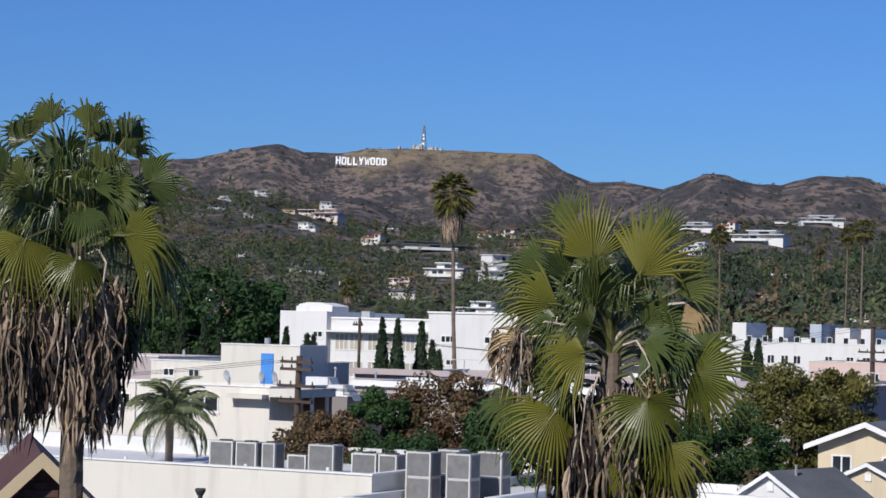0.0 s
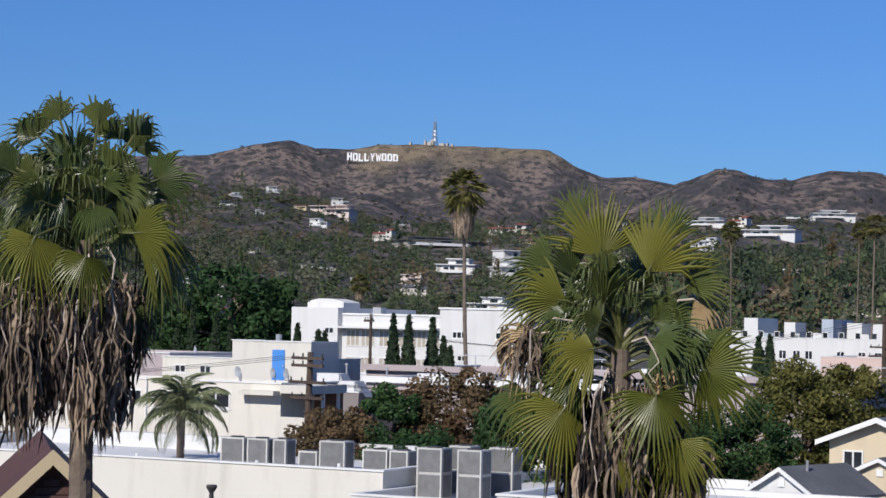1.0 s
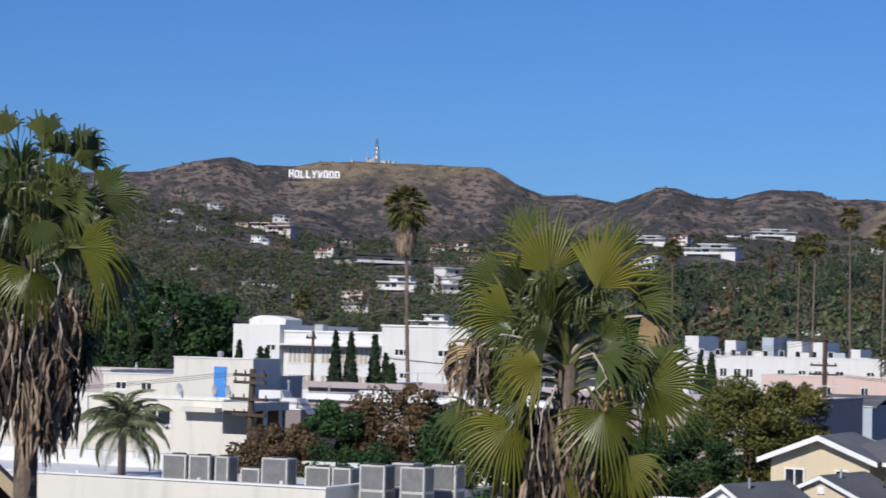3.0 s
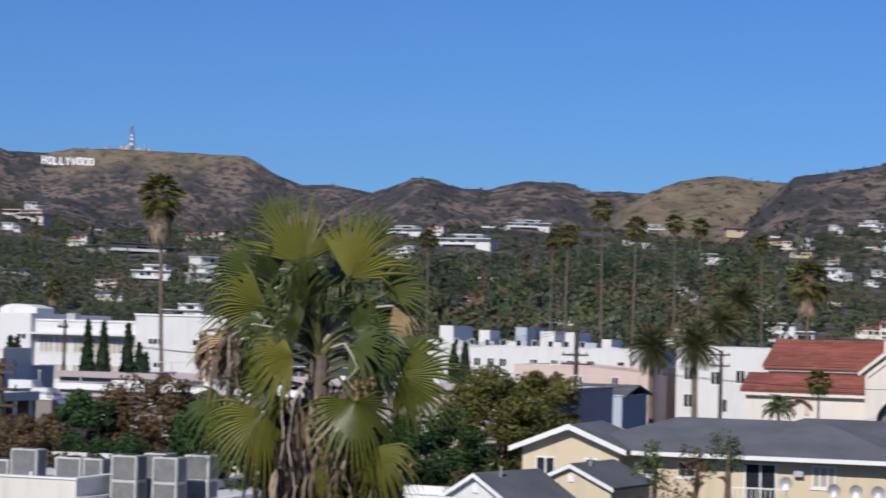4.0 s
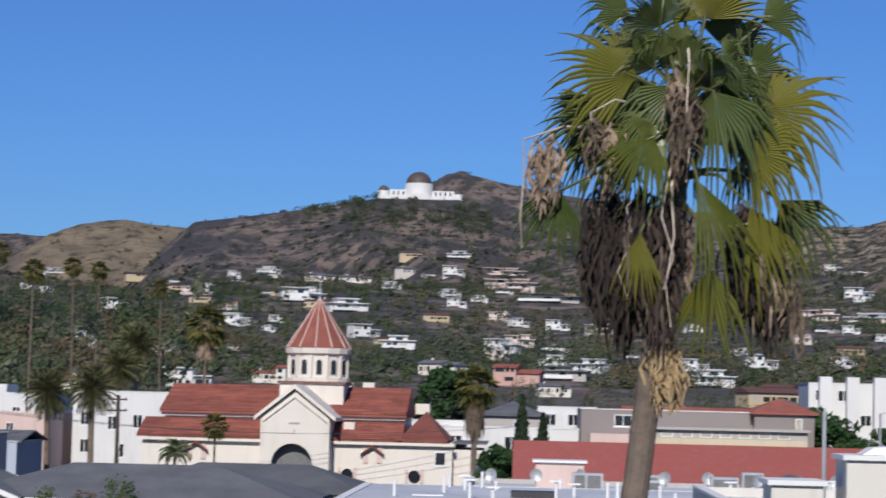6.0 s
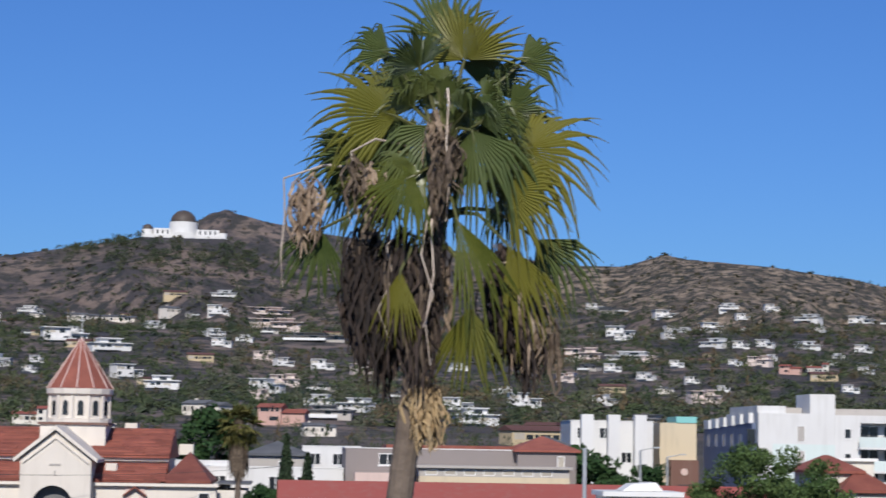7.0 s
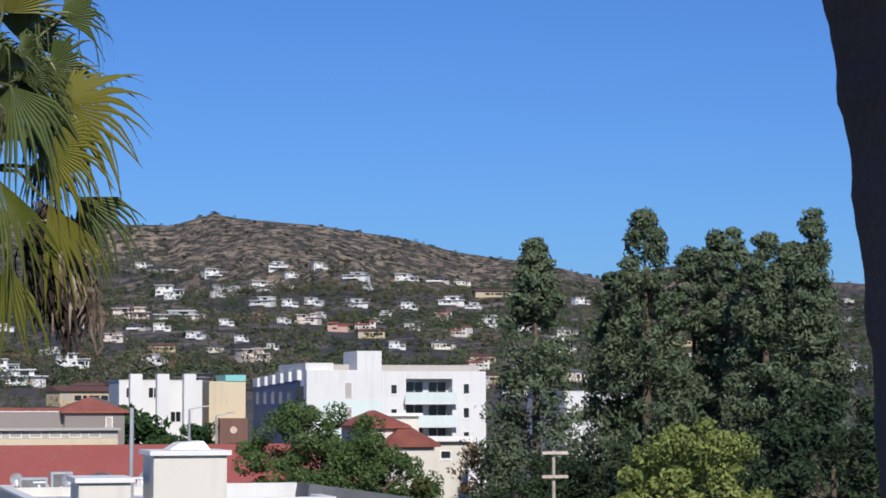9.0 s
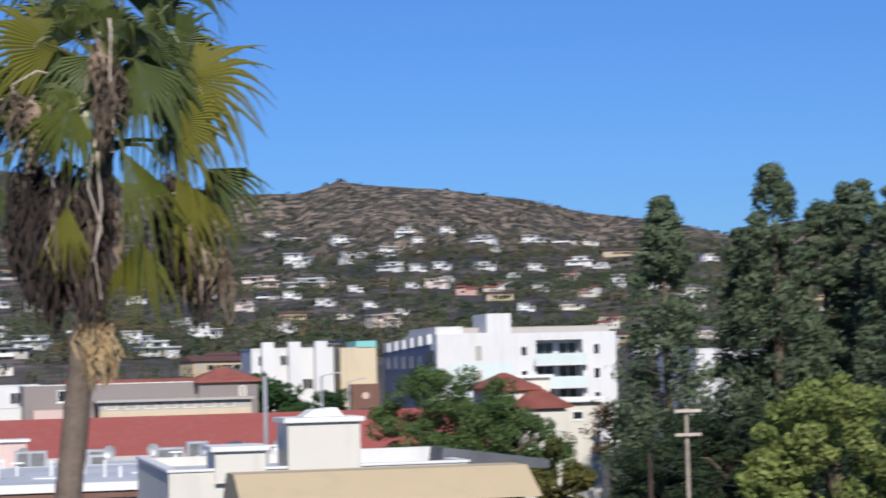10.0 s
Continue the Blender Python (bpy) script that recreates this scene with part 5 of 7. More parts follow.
def hip_roof(parent, x0, x1, y0, y1, eave, ridge, material, over=0.5, inset=None, name="roof"):
    x0, x1, y0, y1 = x0 - over, x1 + over, y0 - over, y1 + over
    run = (y1 - y0) / 2 if inset is None else inset
    bm = bmesh.new()
    c = [bm.verts.new(p) for p in ((x0, y0, eave), (x1, y0, eave), (x1, y1, eave), (x0, y1, eave))]
    ym = (y0 + y1) / 2
    d = [bm.verts.new(p) for p in ((x0, y0, eave - 0.18), (x1, y0, eave - 0.18), (x1, y1, eave - 0.18), (x0, y1, eave - 0.18))]
    if x1 - x0 > 2 * run + 0.1:
        r = [bm.verts.new((x0 + run, ym, ridge)), bm.verts.new((x1 - run, ym, ridge))]
        for f in ((c[0], c[1], r[1], r[0]), (c[1], c[2], r[1]), (c[2], c[3], r[0], r[1]), (c[3], c[0], r[0])):
            bm.faces.new(f)
    else:
        r = bm.verts.new(((x0 + x1) / 2, ym, ridge))
        for i in range(4):
            bm.faces.new((c[i], c[(i + 1) % 4], r))
    for i in range(4):
        bm.faces.new((d[i], d[(i + 1) % 4], c[(i + 1) % 4], c[i]))
    bm.faces.new(d[::-1])
    return wpart(name, bm, material, parent)


def small_dish(x, y, z, turn=200):
    ob = thing("satellite_dish", x, y, z, "small grey satellite dish on a roof", "satellite dish", "satellite dishes", turn=turn)
    part("mast", tube(bmesh.new(), [(0, 0, 0), (0, 0, 0.7)], [0.03, 0.03], 6), M_STEEL, ob)
    bm = bmesh.new()
    rings = []
    for r, d in ((0.02, 0.0), (0.16, 0.03), (0.28, 0.09)):
        rings.append([bm.verts.new((math.cos(a) * r, d + 0.08, 0.75 + math.sin(a) * r)) for a in (k * math.pi / 8 for k in range(16))])
    for p, q in zip(rings, rings[1:]):
        for k in range(16):
            bm.faces.new((p[k], p[(k + 1) % 16], q[(k + 1) % 16], q[k]))
    part("dish", bm, M_STEEL, ob)


M_CASING = surface("weathered_grey_enamel", (0.42, 0.41, 0.38), (0.55, 0.54, 0.51), 1.5, 0.55, 0.05, 0.1, stains=0.3)


def condenser(x0, x1, y, z0, z1, deep=0.8, tall=False):
    """An air-conditioning condenser with a finned front, casing and fan guard."""
    ob = thing("condenser_unit", (x0 + x1) / 2, y, z0, "grey metal air-conditioning condenser on a flat roof", "air conditioner", "roof condensers")
    f = 0.06
    wpart("casing", boxed((x0, x1, y + 0.03, y + deep, z0, z1)), M_CASING, ob)
    n = 2 if tall else 1
    for i in range(n):
        a, b = z0 + (z1 - z0) * i / n + f, z0 + (z1 - z0) * (i + 1) / n - f
        wpart("grille", boxed((x0 + f, x1 - f, y, y + 0.03, a, b)), M_GRILLE, ob)
        wpart("grille", boxed((x1, x1 + 0.02, y + 0.1, y + deep - 0.1, a, b)), M_GRILLE, ob)
    bars_ = [(x0, x0 + f, y - 0.02, y + 0.03, z0, z1), (x1 - f, x1, y - 0.02, y + 0.03, z0, z1), (x0 + f, x1 - f, y - 0.02, y + 0.03, z1 - f, z1), (x0 + f, x1 - f, y - 0.02, y + 0.03, z0, z0 + f)]
    wpart("frame", boxed(*bars_), M_CASING, ob)
    wpart("fan_guard", tube(bmesh.new(), [((x0 + x1) / 2, y + deep / 2, z1), ((x0 + x1) / 2, y + deep / 2, z1 + 0.05)], [0.3, 0.28], 14), M_DARK, ob)
    return ob


# cream building with the row of condensers
b = building("flat_roofed_building", -48, 72, "cream flat-roofed building with condensers on its white roof")
shell(b, -62, -37.4, 72, 84, 7.45, M_CREAM, M_ROOFWHITE, 0.35)
wpart("rear_parapet", boxed((-62, -37.7, 83.2, 83.7, 7.0, 7.75)), M_ROOFWHITE, b)
b2 = building("flat_roofed_wing", -33, 70, "low white flat-roofed wing with duct boxes")
shell(b2, -37.38, -24.5, 69.5, 88, 6.75, M_WHITE, M_ROOFWHITE, 0.35)
for x0, x1, y, z0, z1, tall in ((-46.95, -45.85, 76, 7.1, 8.2, False), (-45.7, -44.75, 76, 7.1, 8.2, False), (-44.6, -44.0, 76.2, 7.1, 8.2, False), (-43.3, -42.45, 76, 7.1, 7.8, False), (-42.35, -41.2, 76, 7.1, 8.25, False), (-40.4, -39.3, 76, 7.1, 8.0, False), (-39.2, -38.4, 76, 7.1, 8.0, False)):
    condenser(x0, x1, y, z0, z1)
for x0, x1, y in ((-37.0, -35.95, 74), (-35.3, -34.3, 74), (-36.7, -35.8, 76.2), (-35.0, -34.0, 76.2)):
    condenser(x0, x1, y, 6.4, 8.3, 0.9, True)
for x, y, s in ((-43.8, 73.6, 0.25), (-50.0, 74.5, 0.2), (-40.9, 75, 0.2)):
    v = thing("roof_vent", x, y, 7.1, "small white vent pipe on a flat roof", "vent", "roof vents")
    wpart("pipe", tube(bmesh.new(), [(x, y, 7.1), (x, y, 7.1 + s + 0.15)], [0.07, 0.07], 8), M_TRIM, v)
x, y = place(-3.32, 76)
v = thing("vent_pipe", x, y, ground(x, y), "dark capped vent pipe before a cream wall", "vent pipe")
wpart("pipe", tube(bmesh.new(), [(x, y, ground(x, y)), (x, y, 7.0)], [0.08, 0.08], 10), M_DARK, v)
wpart("cap", tube(bmesh.new(), [(x, y, 7.0), (x, y, 7.18), (x, y, 7.25)], [0.10, 0.2, 0.17], 10), M_DARK, v)

# long cream building with the recessed balcony
b = building("cream_apartment_building", -62, 96, "long cream two-storey building with corner balcony")
shell(b, -78, -55.8, 96, 102, 9.75, M_CREAM, M_ROOFFLAT, 0.3)
wpart("balcony_front", boxed((-55.8, -54.2, 96.0, 96.25, 1.0, 8.1), (-54.45, -54.2, 96.25, 99.5, 1.0, 8.1), (-55.8, -54.45, 96.25, 99.5, 6.6, 6.8)), M_CREAM, b)
wpart("balcony_roof", boxed((-55.75, -54.0, 95.8, 99.7, 9.3, 9.72)), M_CREAM, b)
wpart("balcony_back", boxed((-55.8, -54.2, 99.5, 99.7, 1.0, 9.3)), M_BROWN, b)
for yy in (96.05, 97.7, 99.3):
    wpart("balcony_post", boxed((-54.4, -54.25, yy, yy + 0.15, 8.1, 9.3)), M_TRIM, b)
wpart("canopy", boxed((-58.0, -55.85, 95.3, 95.98, 9.18, 9.4)), M_CREAM, b)
window(b, -65.5, -64.2, 96, 8.5, 9.2, bars=2)
window(b, -63.5, -61.7, 96, 8.3, 9.2, M_CURTAIN, bars=2)
window(b, -60.5, -58.8, 96, 8.4, 9.25, bars=1)
window(b, -70.5, -69.0, 96, 8.4, 9.2)
wpart("downpipe", tube(bmesh.new(), [(-63.9, 95.92, 4), (-63.9, 95.92, 9.9)], [0.05, 0.05], 6), M_TRIM, b)
for x, y in ((-60, 99), (-58.5, 100), (-57.4, 99.5), (-61, 100.5)):
    small_dish(x, y, 9.45, 150)

b = building("rooftop_house", -69, 118, "pale yellow rooftop block with a bright blue door")
shell(b, -72.2, -66.5, 118, 121.6, 11.65, M_CREAM, M_ROOFFLAT, 0.2)
door = wpart("door", boxed((-69.25, -68.35, 117.95, 118.01, 9.2, 11.15)), M_BLUEDOOR, b, "bright blue door")
wpart("handle", boxed((-68.47, -68.41, 117.88, 117.95, 10.1, 10.2)), M_FRAME, door)
wpart("chimney_pot", tube(bmesh.new(), [(-70, 120, 11.4), (-70, 120, 12.1)], [0.2, 0.2], 10), M_STEEL, b)
b = building("low_cream_building", -78, 125, "low cream building with dark windows and mauve end wall")
shell(b, -82, -72.6, 125, 136, 10.35, M_CREAM, M_ROOFFLAT, 0.2)
for x in (-81.0, -79.0, -75.6, -74.2):
    window(b, x, x + 0.9, 125, 9.3, 9.85, bars=1)
b = building("mauve_building", -86, 126, "plain mauve-grey flat-roofed building")
shell(b, -92, -82.1, 126, 138, 10.55, M_MAUVE, M_ROOFFLAT, 0.2)
for i, (x, y) in enumerate(((-80.5, 127), (-77, 128), (-75.5, 127))):
    small_dish(x, y, 10.1, 140 + 20 * i)

# grey roofs in the middle
b = building("long_grey_building", -58, 118, "long low building with grey roofs and white ducts")
shell(b, -62.6, -46, 118, 128, 9.6, M_MAUVE, M_ROOFFLAT, 0.25)
wpart("fascia", boxed((-62.7, -45.9, 117.7, 117.98, 9.35, 9.72)), M_TRIM, b)
b = building("stepped_grey_building", -60, 132, "long low building with dark roof edge and rail")
shell(b, -70, -36, 132, 150, 9.9, M_MAUVE, M_ROOFFLAT, 0.25)
wpart("roof_edge", boxed((-70.2, -35.8, 131.6, 131.98, 9.75, 10.15)), M_MAUVE, b)
wpart("rail", boxed((-70, -36, 145, 145.06, 10.7, 10.76), *[(-69.9 + i * 2, -69.84 + i * 2, 145, 145.06, 9.65, 10.7) for i in range(17)]), M_FRAME, b)
random.seed(5)
for i, (x, y, w, h) in enumerate(((-63.8, 114, 1.5, 1.3), (-61.9, 113, 1.2, 0.9), (-65.2, 115, 1.0, 0.7), (-60.6, 121, 2.4, 0.6), (-57.5, 122, 1.4, 0.7), (-54.5, 121, 1.2, 0.9), (-50.5, 121, 1.8, 0.8), (-59, 136, 1.2, 0.8), (-52, 137, 1.5, 0.7), (-46, 138, 1.2, 0.9))):
    z = 9.3 if y > 117 else 8.6
    if y > 130:
        z = 9.6
    d = thing("roof_duct_box", x, y, z, "white sheet-metal duct box on a grey roof", "duct", "roof ducts")
    wpart("casing", boxed((x, x + w, y, y + 1.2, z, z + h)), M_ROOFWHITE, d)
    wpart("hood", prism([(x + w, z + h * 0.4), (x + w + 0.5, z + h * 0.4), (x + w + 0.7, z), (x + w, z + h)], y + 0.1, y + 1.1), M_STEEL, d)
for i, (x, y, z, h) in enumerate(((-64.5, 119, 9.4, 0.9), (-62.2, 120, 9.4, 0.7), (-56.3, 119.5, 9.4, 0.6), (-53.2, 120, 9.4, 0.8), (-51.4, 119.2, 9.4, 0.5), (-48.6, 120.4, 9.4, 0.9), (-60.5, 134, 9.7, 0.8), (-55.0, 135, 9.7, 0.6), (-49.2, 134.4, 9.7, 0.9), (-43.5, 135, 9.7, 0.7))):
    p = thing("roof_pipe", x, y, z, "thin grey vent pipe on a grey roof", "vent pipe", "roof vent pipes")
    wpart("pipe", tube(bmesh.new(), [(x, y, z), (x, y, z + h)], [0.06, 0.06], 8), M_STEEL, p)
    wpart("cap", tube(bmesh.new(), [(x, y, z + h), (x, y, z + h + 0.06), (x, y, z + h + 0.14)], [0.12, 0.12, 0.03], 8), M_STEEL, p)
# No stairs are built; their shadows are put into the dark taupe walls.
b = building("grey_annex", -63, 112.5, "grey and white stepped annex, dark walls standing in for stair shadows")
shell(b, -66.4, -60.2, 112.6, 117.6, 8.85, M_TAUPE, M_ROOFFLAT, 0.2)
b = building("white_shed_building", -52, 109, "low white building behind rusty trees")
shell(b, -51.8, -44, 110, 116, 8.5, M_WHITE, M_ROOFWHITE, 0.2)
window(b, -50.5, -49.4, 110, 7.5, 8.1)

# white three-part building with cypresses
b = building("white_office_building", -85, 165, "large white three-storey building with flat roofs and window bands")
for q in ((-95, -90.4, 165, 180, 1, 14.2), (-94, -90.41, 166, 169, 14.2, 14.65), (-90.39, -80.71, 165.7, 180, 1, 13.6), (-80.7, -72.5, 165.2, 180, 1, 14.25)):
    wpart("wall", boxed(q), M_WHITE, b)
wpart("roof_vault", prism([(-93.9, 14.65), (-90.4, 14.65), (-90.6, 14.75), (-91.8, 14.98), (-93.0, 14.98), (-93.8, 14.8)], 166.2, 169), M_WHITE, b)
wpart("sunshade", boxed((-90.38, -80.72, 164.7, 165.68, 12.45, 12.62)), M_WHITE, b, "white concrete sunshade slab")
wpart("coping", boxed((-80.8, -72.4, 165.1, 165.5, 14.25, 14.4), (-90.35, -80.75, 165.6, 166.0, 13.6, 13.75)), M_TRIM, b)
for i in range(3):
    x = -89.9 + i * 3.2
    window(b, x, x + 1.35, 165.7, 10.9, 12.35, M_CURTAIN, bars=2, sill=False)
    window(b, x + 1.45, x + 2.8, 165.7, 10.9, 12.35, M_CURTAIN, bars=2, sill=False)
    window(b, x, x + 1.35, 165.7, 8.6, 10.0, M_CURTAIN, bars=2)
    window(b, x + 1.45, x + 2.8, 165.7, 8.6, 10.0, M_CURTAIN, bars=2)
window(b, -91.7, -90.75, 165, 11.95, 12.5, bars=1)
window(b, -79.5, -78.2, 165.2, 11.8, 12.4, bars=2)
window(b, -79.0, -78.1, 165.2, 9.9, 10.4, bars=1)
window(b, -75.5, -74.4, 165.2, 11.8, 12.4, bars=1)
wpart("rooftop_plant", boxed((-88.6, -87.8, 168, 169, 13.6, 14.3)), M_STEEL, b)
wpart("antenna", tube(bmesh.new(), [(-73.6, 167, 14.2), (-73.6, 167, 15.6)], [0.04, 0.03], 6), M_DARK, b)

# white and pink buildings to the right of them
b = building("long_white_building", -68, 235, "long white two-storey building with small windows")
shell(b, -86, -52, 235, 252, 12.35, M_WHITE, M_ROOFFLAT, 0.2)
for x in (-74.6, -72.6, -71.0, -69.6, -66.0, -63.6, -61.8, -59.4, -56.0, -80):
    window(b, x, x + 0.9, 235, 10.0, 11.0, bars=1, sill=False)
b = building("pink_building", -55, 215, "low pink stucco building with flat roof")
shell(b, -62, -47.5, 215, 228, 10.6, M_PINK, M_ROOFFLAT, 0.3)
for x in (-60.4, -57.8, -55.6, -51.8):
    window(b, x, x + 0.8, 215, 8.7, 9.6, bars=1, sill=False)
b = building("blue_grey_building", -46, 186, "small blue-grey building with pitched roof")
shell(b, -51.5, -43.8, 186, 196, 8.4, M_BLUEGREY, M_ROOFFLAT, 0.2)
gable_roof(b, -48.4, -43.8, 186.4, 196, 8.4, 9.2, M_SHINGLE)
window(b, -50.5, -49.2, 186, 6.6, 7.4)
b = building("white_side_building", -46, 222, "tall white building partly hidden by date palms")
shell(b, -46.6, -33.5, 222, 236, 12.9, M_WHITE, M_ROOFFLAT, 0.2)
for x, z in ((-45.8, 9.4), (-43.0, 9.0), (-40.4, 9.2), (-45.8, 6.6), (-42.2, 6.2), (-37.0, 9.2)):
    window(b, x, x + 1.0, 222, z, z + 1.4, bars=1)
random.seed(9)
b = building("stepped_white_apartments", -86, 300, "white modern apartments in stepped blocks")
boxes = []
for i in range(13):
    x = -101 + i * 2.35
    boxes.append((x, x + random.uniform(1.5, 2.34), 300 + random.uniform(0, 7), 312, 2, random.choice((12.6, 13.2, 13.9, 14.6)) + random.uniform(-0.3, 0.4)))
# Every fourth block is blue-grey: bluish shading on white walls, put into paint.
for i, q in enumerate(boxes):
    wpart("wall", boxed(q), M_BLUEGREY if i % 4 == 2 else M_WHITE, b)
for i in range(11):
    x = -100.4 + i * 2.35
    window(b, x, x + 0.8, 299.9, 12.2, 13.1, M_GLASS, bars=0, sill=False)
for x, y, w, h, m_, l_ in ((-205, 300, 14, 13.6, M_WHITE, "white house with red roof beside the dark trees"), (-208, 280, 12, 11.0, M_WHITE, "low white building beside the dark trees")):
    b = building("white_house", x, y, l_, "house")
    shell(b, x, x + w, y, y + 10, h + 1.0, m_, M_ROOFFLAT, 0.2)
    if y == 300:
        hip_roof(b, x + 2, x + w, y, y + 10, h + 1.0, h + 3.2, M_REDTILE)
    window(b, x + 4, x + 5.4, y, h - 1.5, h - 0.3)
    window(b, x + 8, x + 9.4, y, h - 1.5, h - 0.3)

# yellow house with the long grey roof
b = building("yellow_apartment_house", -18, 92, "pale yellow two-storey house with grey shingle roof", "house")
wpart("wall", prism([(-26.1, 1), (-21.8, 1), (-21.8, 8.42), (-24.0, 9.2), (-26.1, 8.42)], 92, 100), M_YELLOW, b)
wpart("long_wall", boxed((-21.78, -9.9, 93, 101, 1, 8.35)), M_YELLOW, b)
gable_roof(b, -26.1, -21.8, 92, 97.4, 8.45, 9.3, M_SHINGLE, "y", 0.45)
wpart("barge_board", prism([(-26.6, 8.18), (-23.95, 9.22), (-21.35, 8.18), (-21.35, 8.4), (-23.95, 9.46), (-26.6, 8.4)], 91.48, 91.55), M_TRIM, b)
hip_roof(b, -24.2, -9.9, 93, 102, 8.4, 9.75, M_SHINGLE, 0.7, 4.6)
wpart("gutter", boxed((-21.3, -9.1, 92.17, 92.28, 8.2, 8.38)), M_TRIM, b)
window(b, -25.5, -24.6, 92, 6.9, 8.0, bars=1)
window(b, -23.3, -22.7, 92, 7.5, 8.0, bars=1, sill=False)
window(b, -19.4, -18.6, 93, 7.3, 8.0, bars=1)
window(b, -13.6, -12.6, 93, 7.1, 8.05, M_CURTAIN, bars=2)
window(b, -21.0, -20.3, 93, 7.3, 8.0, bars=0)
bal = wpart("balcony", boxed((-17.0, -14.6, 91.9, 93, 6.2, 6.35)), M_BROWN, b)
wpart("railing", boxed((-17.0, -14.6, 91.9, 91.95, 7.0, 7.06)), M_TRIM, bal)
for i in range(13):
    wpart("baluster", boxed((-17.0 + i * 0.2, -16.97 + i * 0.2, 91.9, 91.95, 6.35, 6.998)), M_TRIM, bal)
window(b, -16.5, -15.1, 93, 6.4, 8.05, M_GLASS, bars=1, sill=False)
wpart("wall_conditioner", boxed((-14.35, -13.95, 92.75, 93, 7.55, 7.85)), M_STEEL, b)
for x in (-12.4, -11.5, -10.6, -14.4):
    small_dish(x, 91.2, 6.4 if x > -14 else 6.6, 180)
b = building("rear_grey_house", -12, 106, "house with low grey shingle roof behind the yellow house", "house")
wpart("wall", boxed((-19, -8.4, 106, 114, 1, 8.4)), M_YELLOW, b)
hip_roof(b, -19, -8.4, 106, 114, 8.4, 9.5, M_SHINGLE, 0.5, 3.0)
b = building("red_brick_shed", -8.6, 99, "narrow red-painted wall beside the grey roof")
wpart("wall", boxed((-8.9, -7.6, 98, 99.5, 1, 8.2)), M_SALMON, b)
wpart("roof", boxed((-9.0, -7.5, 97.9, 99.6, 8.2, 8.32)), M_BROWN, b)


def turned_gable(name, label, category, x, y, turn, half, length, ridge, rise, wall, over=0.2):
    """A small gabled house: x, y under the front peak, ridge running back at a turn from north."""
    m = Matrix.Translation((x, y, 0)) @ Matrix.Rotation(radians(-turn), 4, "Z")
    t = building(name, x, y, label, category)
    eave = ridge - rise * half

    def put(name_, bm, material):
        bmesh.ops.transform(bm, matrix=m, verts=bm.verts)
        wpart(name_, bm, material, t)
    put("wall", prism([(-half, 1), (half, 1), (half, eave), (0, ridge), (-half, eave)], 0, length), wall)
    e = half + over
    for s_ in (-1, 1):
        slope = [(0, ridge + 0.02), (s_ * e, ridge + 0.02 - rise * e), (s_ * e, ridge + 0.12 - rise * e), (0, ridge + 0.12)]
        put("roof_slope", prism(slope if s_ < 0 else slope[::-1], -over, length + over), M_SHINGLE)
        board = [(0, ridge - 0.06), (s_ * e, ridge - 0.06 - rise * e), (s_ * e, ridge + 0.10 - rise * e), (0, ridge + 0.10)]
        put("barge_board", prism(board if s_ < 0 else board[::-1], -over - 0.05, -over - 0.01), M_TRIM)
    put("gable_vent", boxed((-0.14, 0.14, -0.05, -0.005, ridge - 0.62, ridge - 0.34)), M_TRIM)
    put("vent_pipe", tube(bmesh.new(), [(0.3, 1.2, ridge - 0.5), (0.3, 1.2, ridge + 0.32)], [0.05, 0.05], 6), M_STEEL)
    return t


turned_gable("small_white_garage", "small white gabled garage with grey shingle roof", "garage", -23.3, 76, 16, 1.5, 4.2, 8.05, 0.62, M_WHITE)
turned_gable("small_yellow_house", "small pale yellow gabled house with dark shingles", "house", -21.8, 84, 9, 1.7, 4.2, 8.08, 0.46, M_YELLOW)
b = building("low_white_roof_building", -20, 70, "low building with pale flat roof before the garages")
shell(b, -30, -12, 66, 74.5, 7.35, M_WHITE, M_ROOFWHITE, 0.2)
for a, d, h, s, m_ in ((17.2, 88, 7.2, 0.55, M_RUST), (18.0, 88, 7.9, 0.6, M_LEAF), (16.1, 86, 7.5, 0.6, M_LEAF), (11.2, 84, 6.6, 0.8, M_RUST), (16.5, 86, 6.4, 1.1, M_RUST)):
    leafy_tree(*place(a, d), h, (s * 1.1, s * 1.1, s * 1.5), m_, "small thin tree beside the yellow house", int(a * 10), 20, 700, 0.07, 0.42)

# silver flat roof
b = building("silver_roofed_building", 0, 78, "pale flat-roofed apartment building with silver roof and vents")
wpart("wall", boxed((-6.6, 13, 78.4, 94, 1, 8.85)), M_CREAM, b)
wpart("fascia", boxed((-7.0, 13.4, 78.0, 78.35, 9.0, 9.3), (-7.0, -6.65, 78.35, 94.4, 9.0, 9.3)), M_TRIM, b)
wpart("eave_band", boxed((-6.9, 13.3, 78.1, 78.4, 8.75, 9.0)), M_BROWN, b)
wpart("roof", boxed((-6.65, 13.4, 78.35, 94.4, 8.85, 9.26)), M_ROOFFLAT, b)
for x in (-5.6, -1.6, 2.6, 6.6):
    window(b, x, x + 2.2, 78.4, 7.0, 8.4, M_GLASS if x > -2 else M_CURTAIN, bars=2)
wpart("skylight", boxed((-0.6, 1.2, 84, 85.6, 9.26, 9.5)), M_DARK, b)
wpart("patch", boxed((2.4, 4.2, 83, 84.4, 9.26, 9.30), (-4.4, -3.2, 84, 84.6, 9.26, 9.3), (6.2, 8.6, 85, 86.0, 9.26, 9.3)), M_TRIM, b)
random.seed(21)
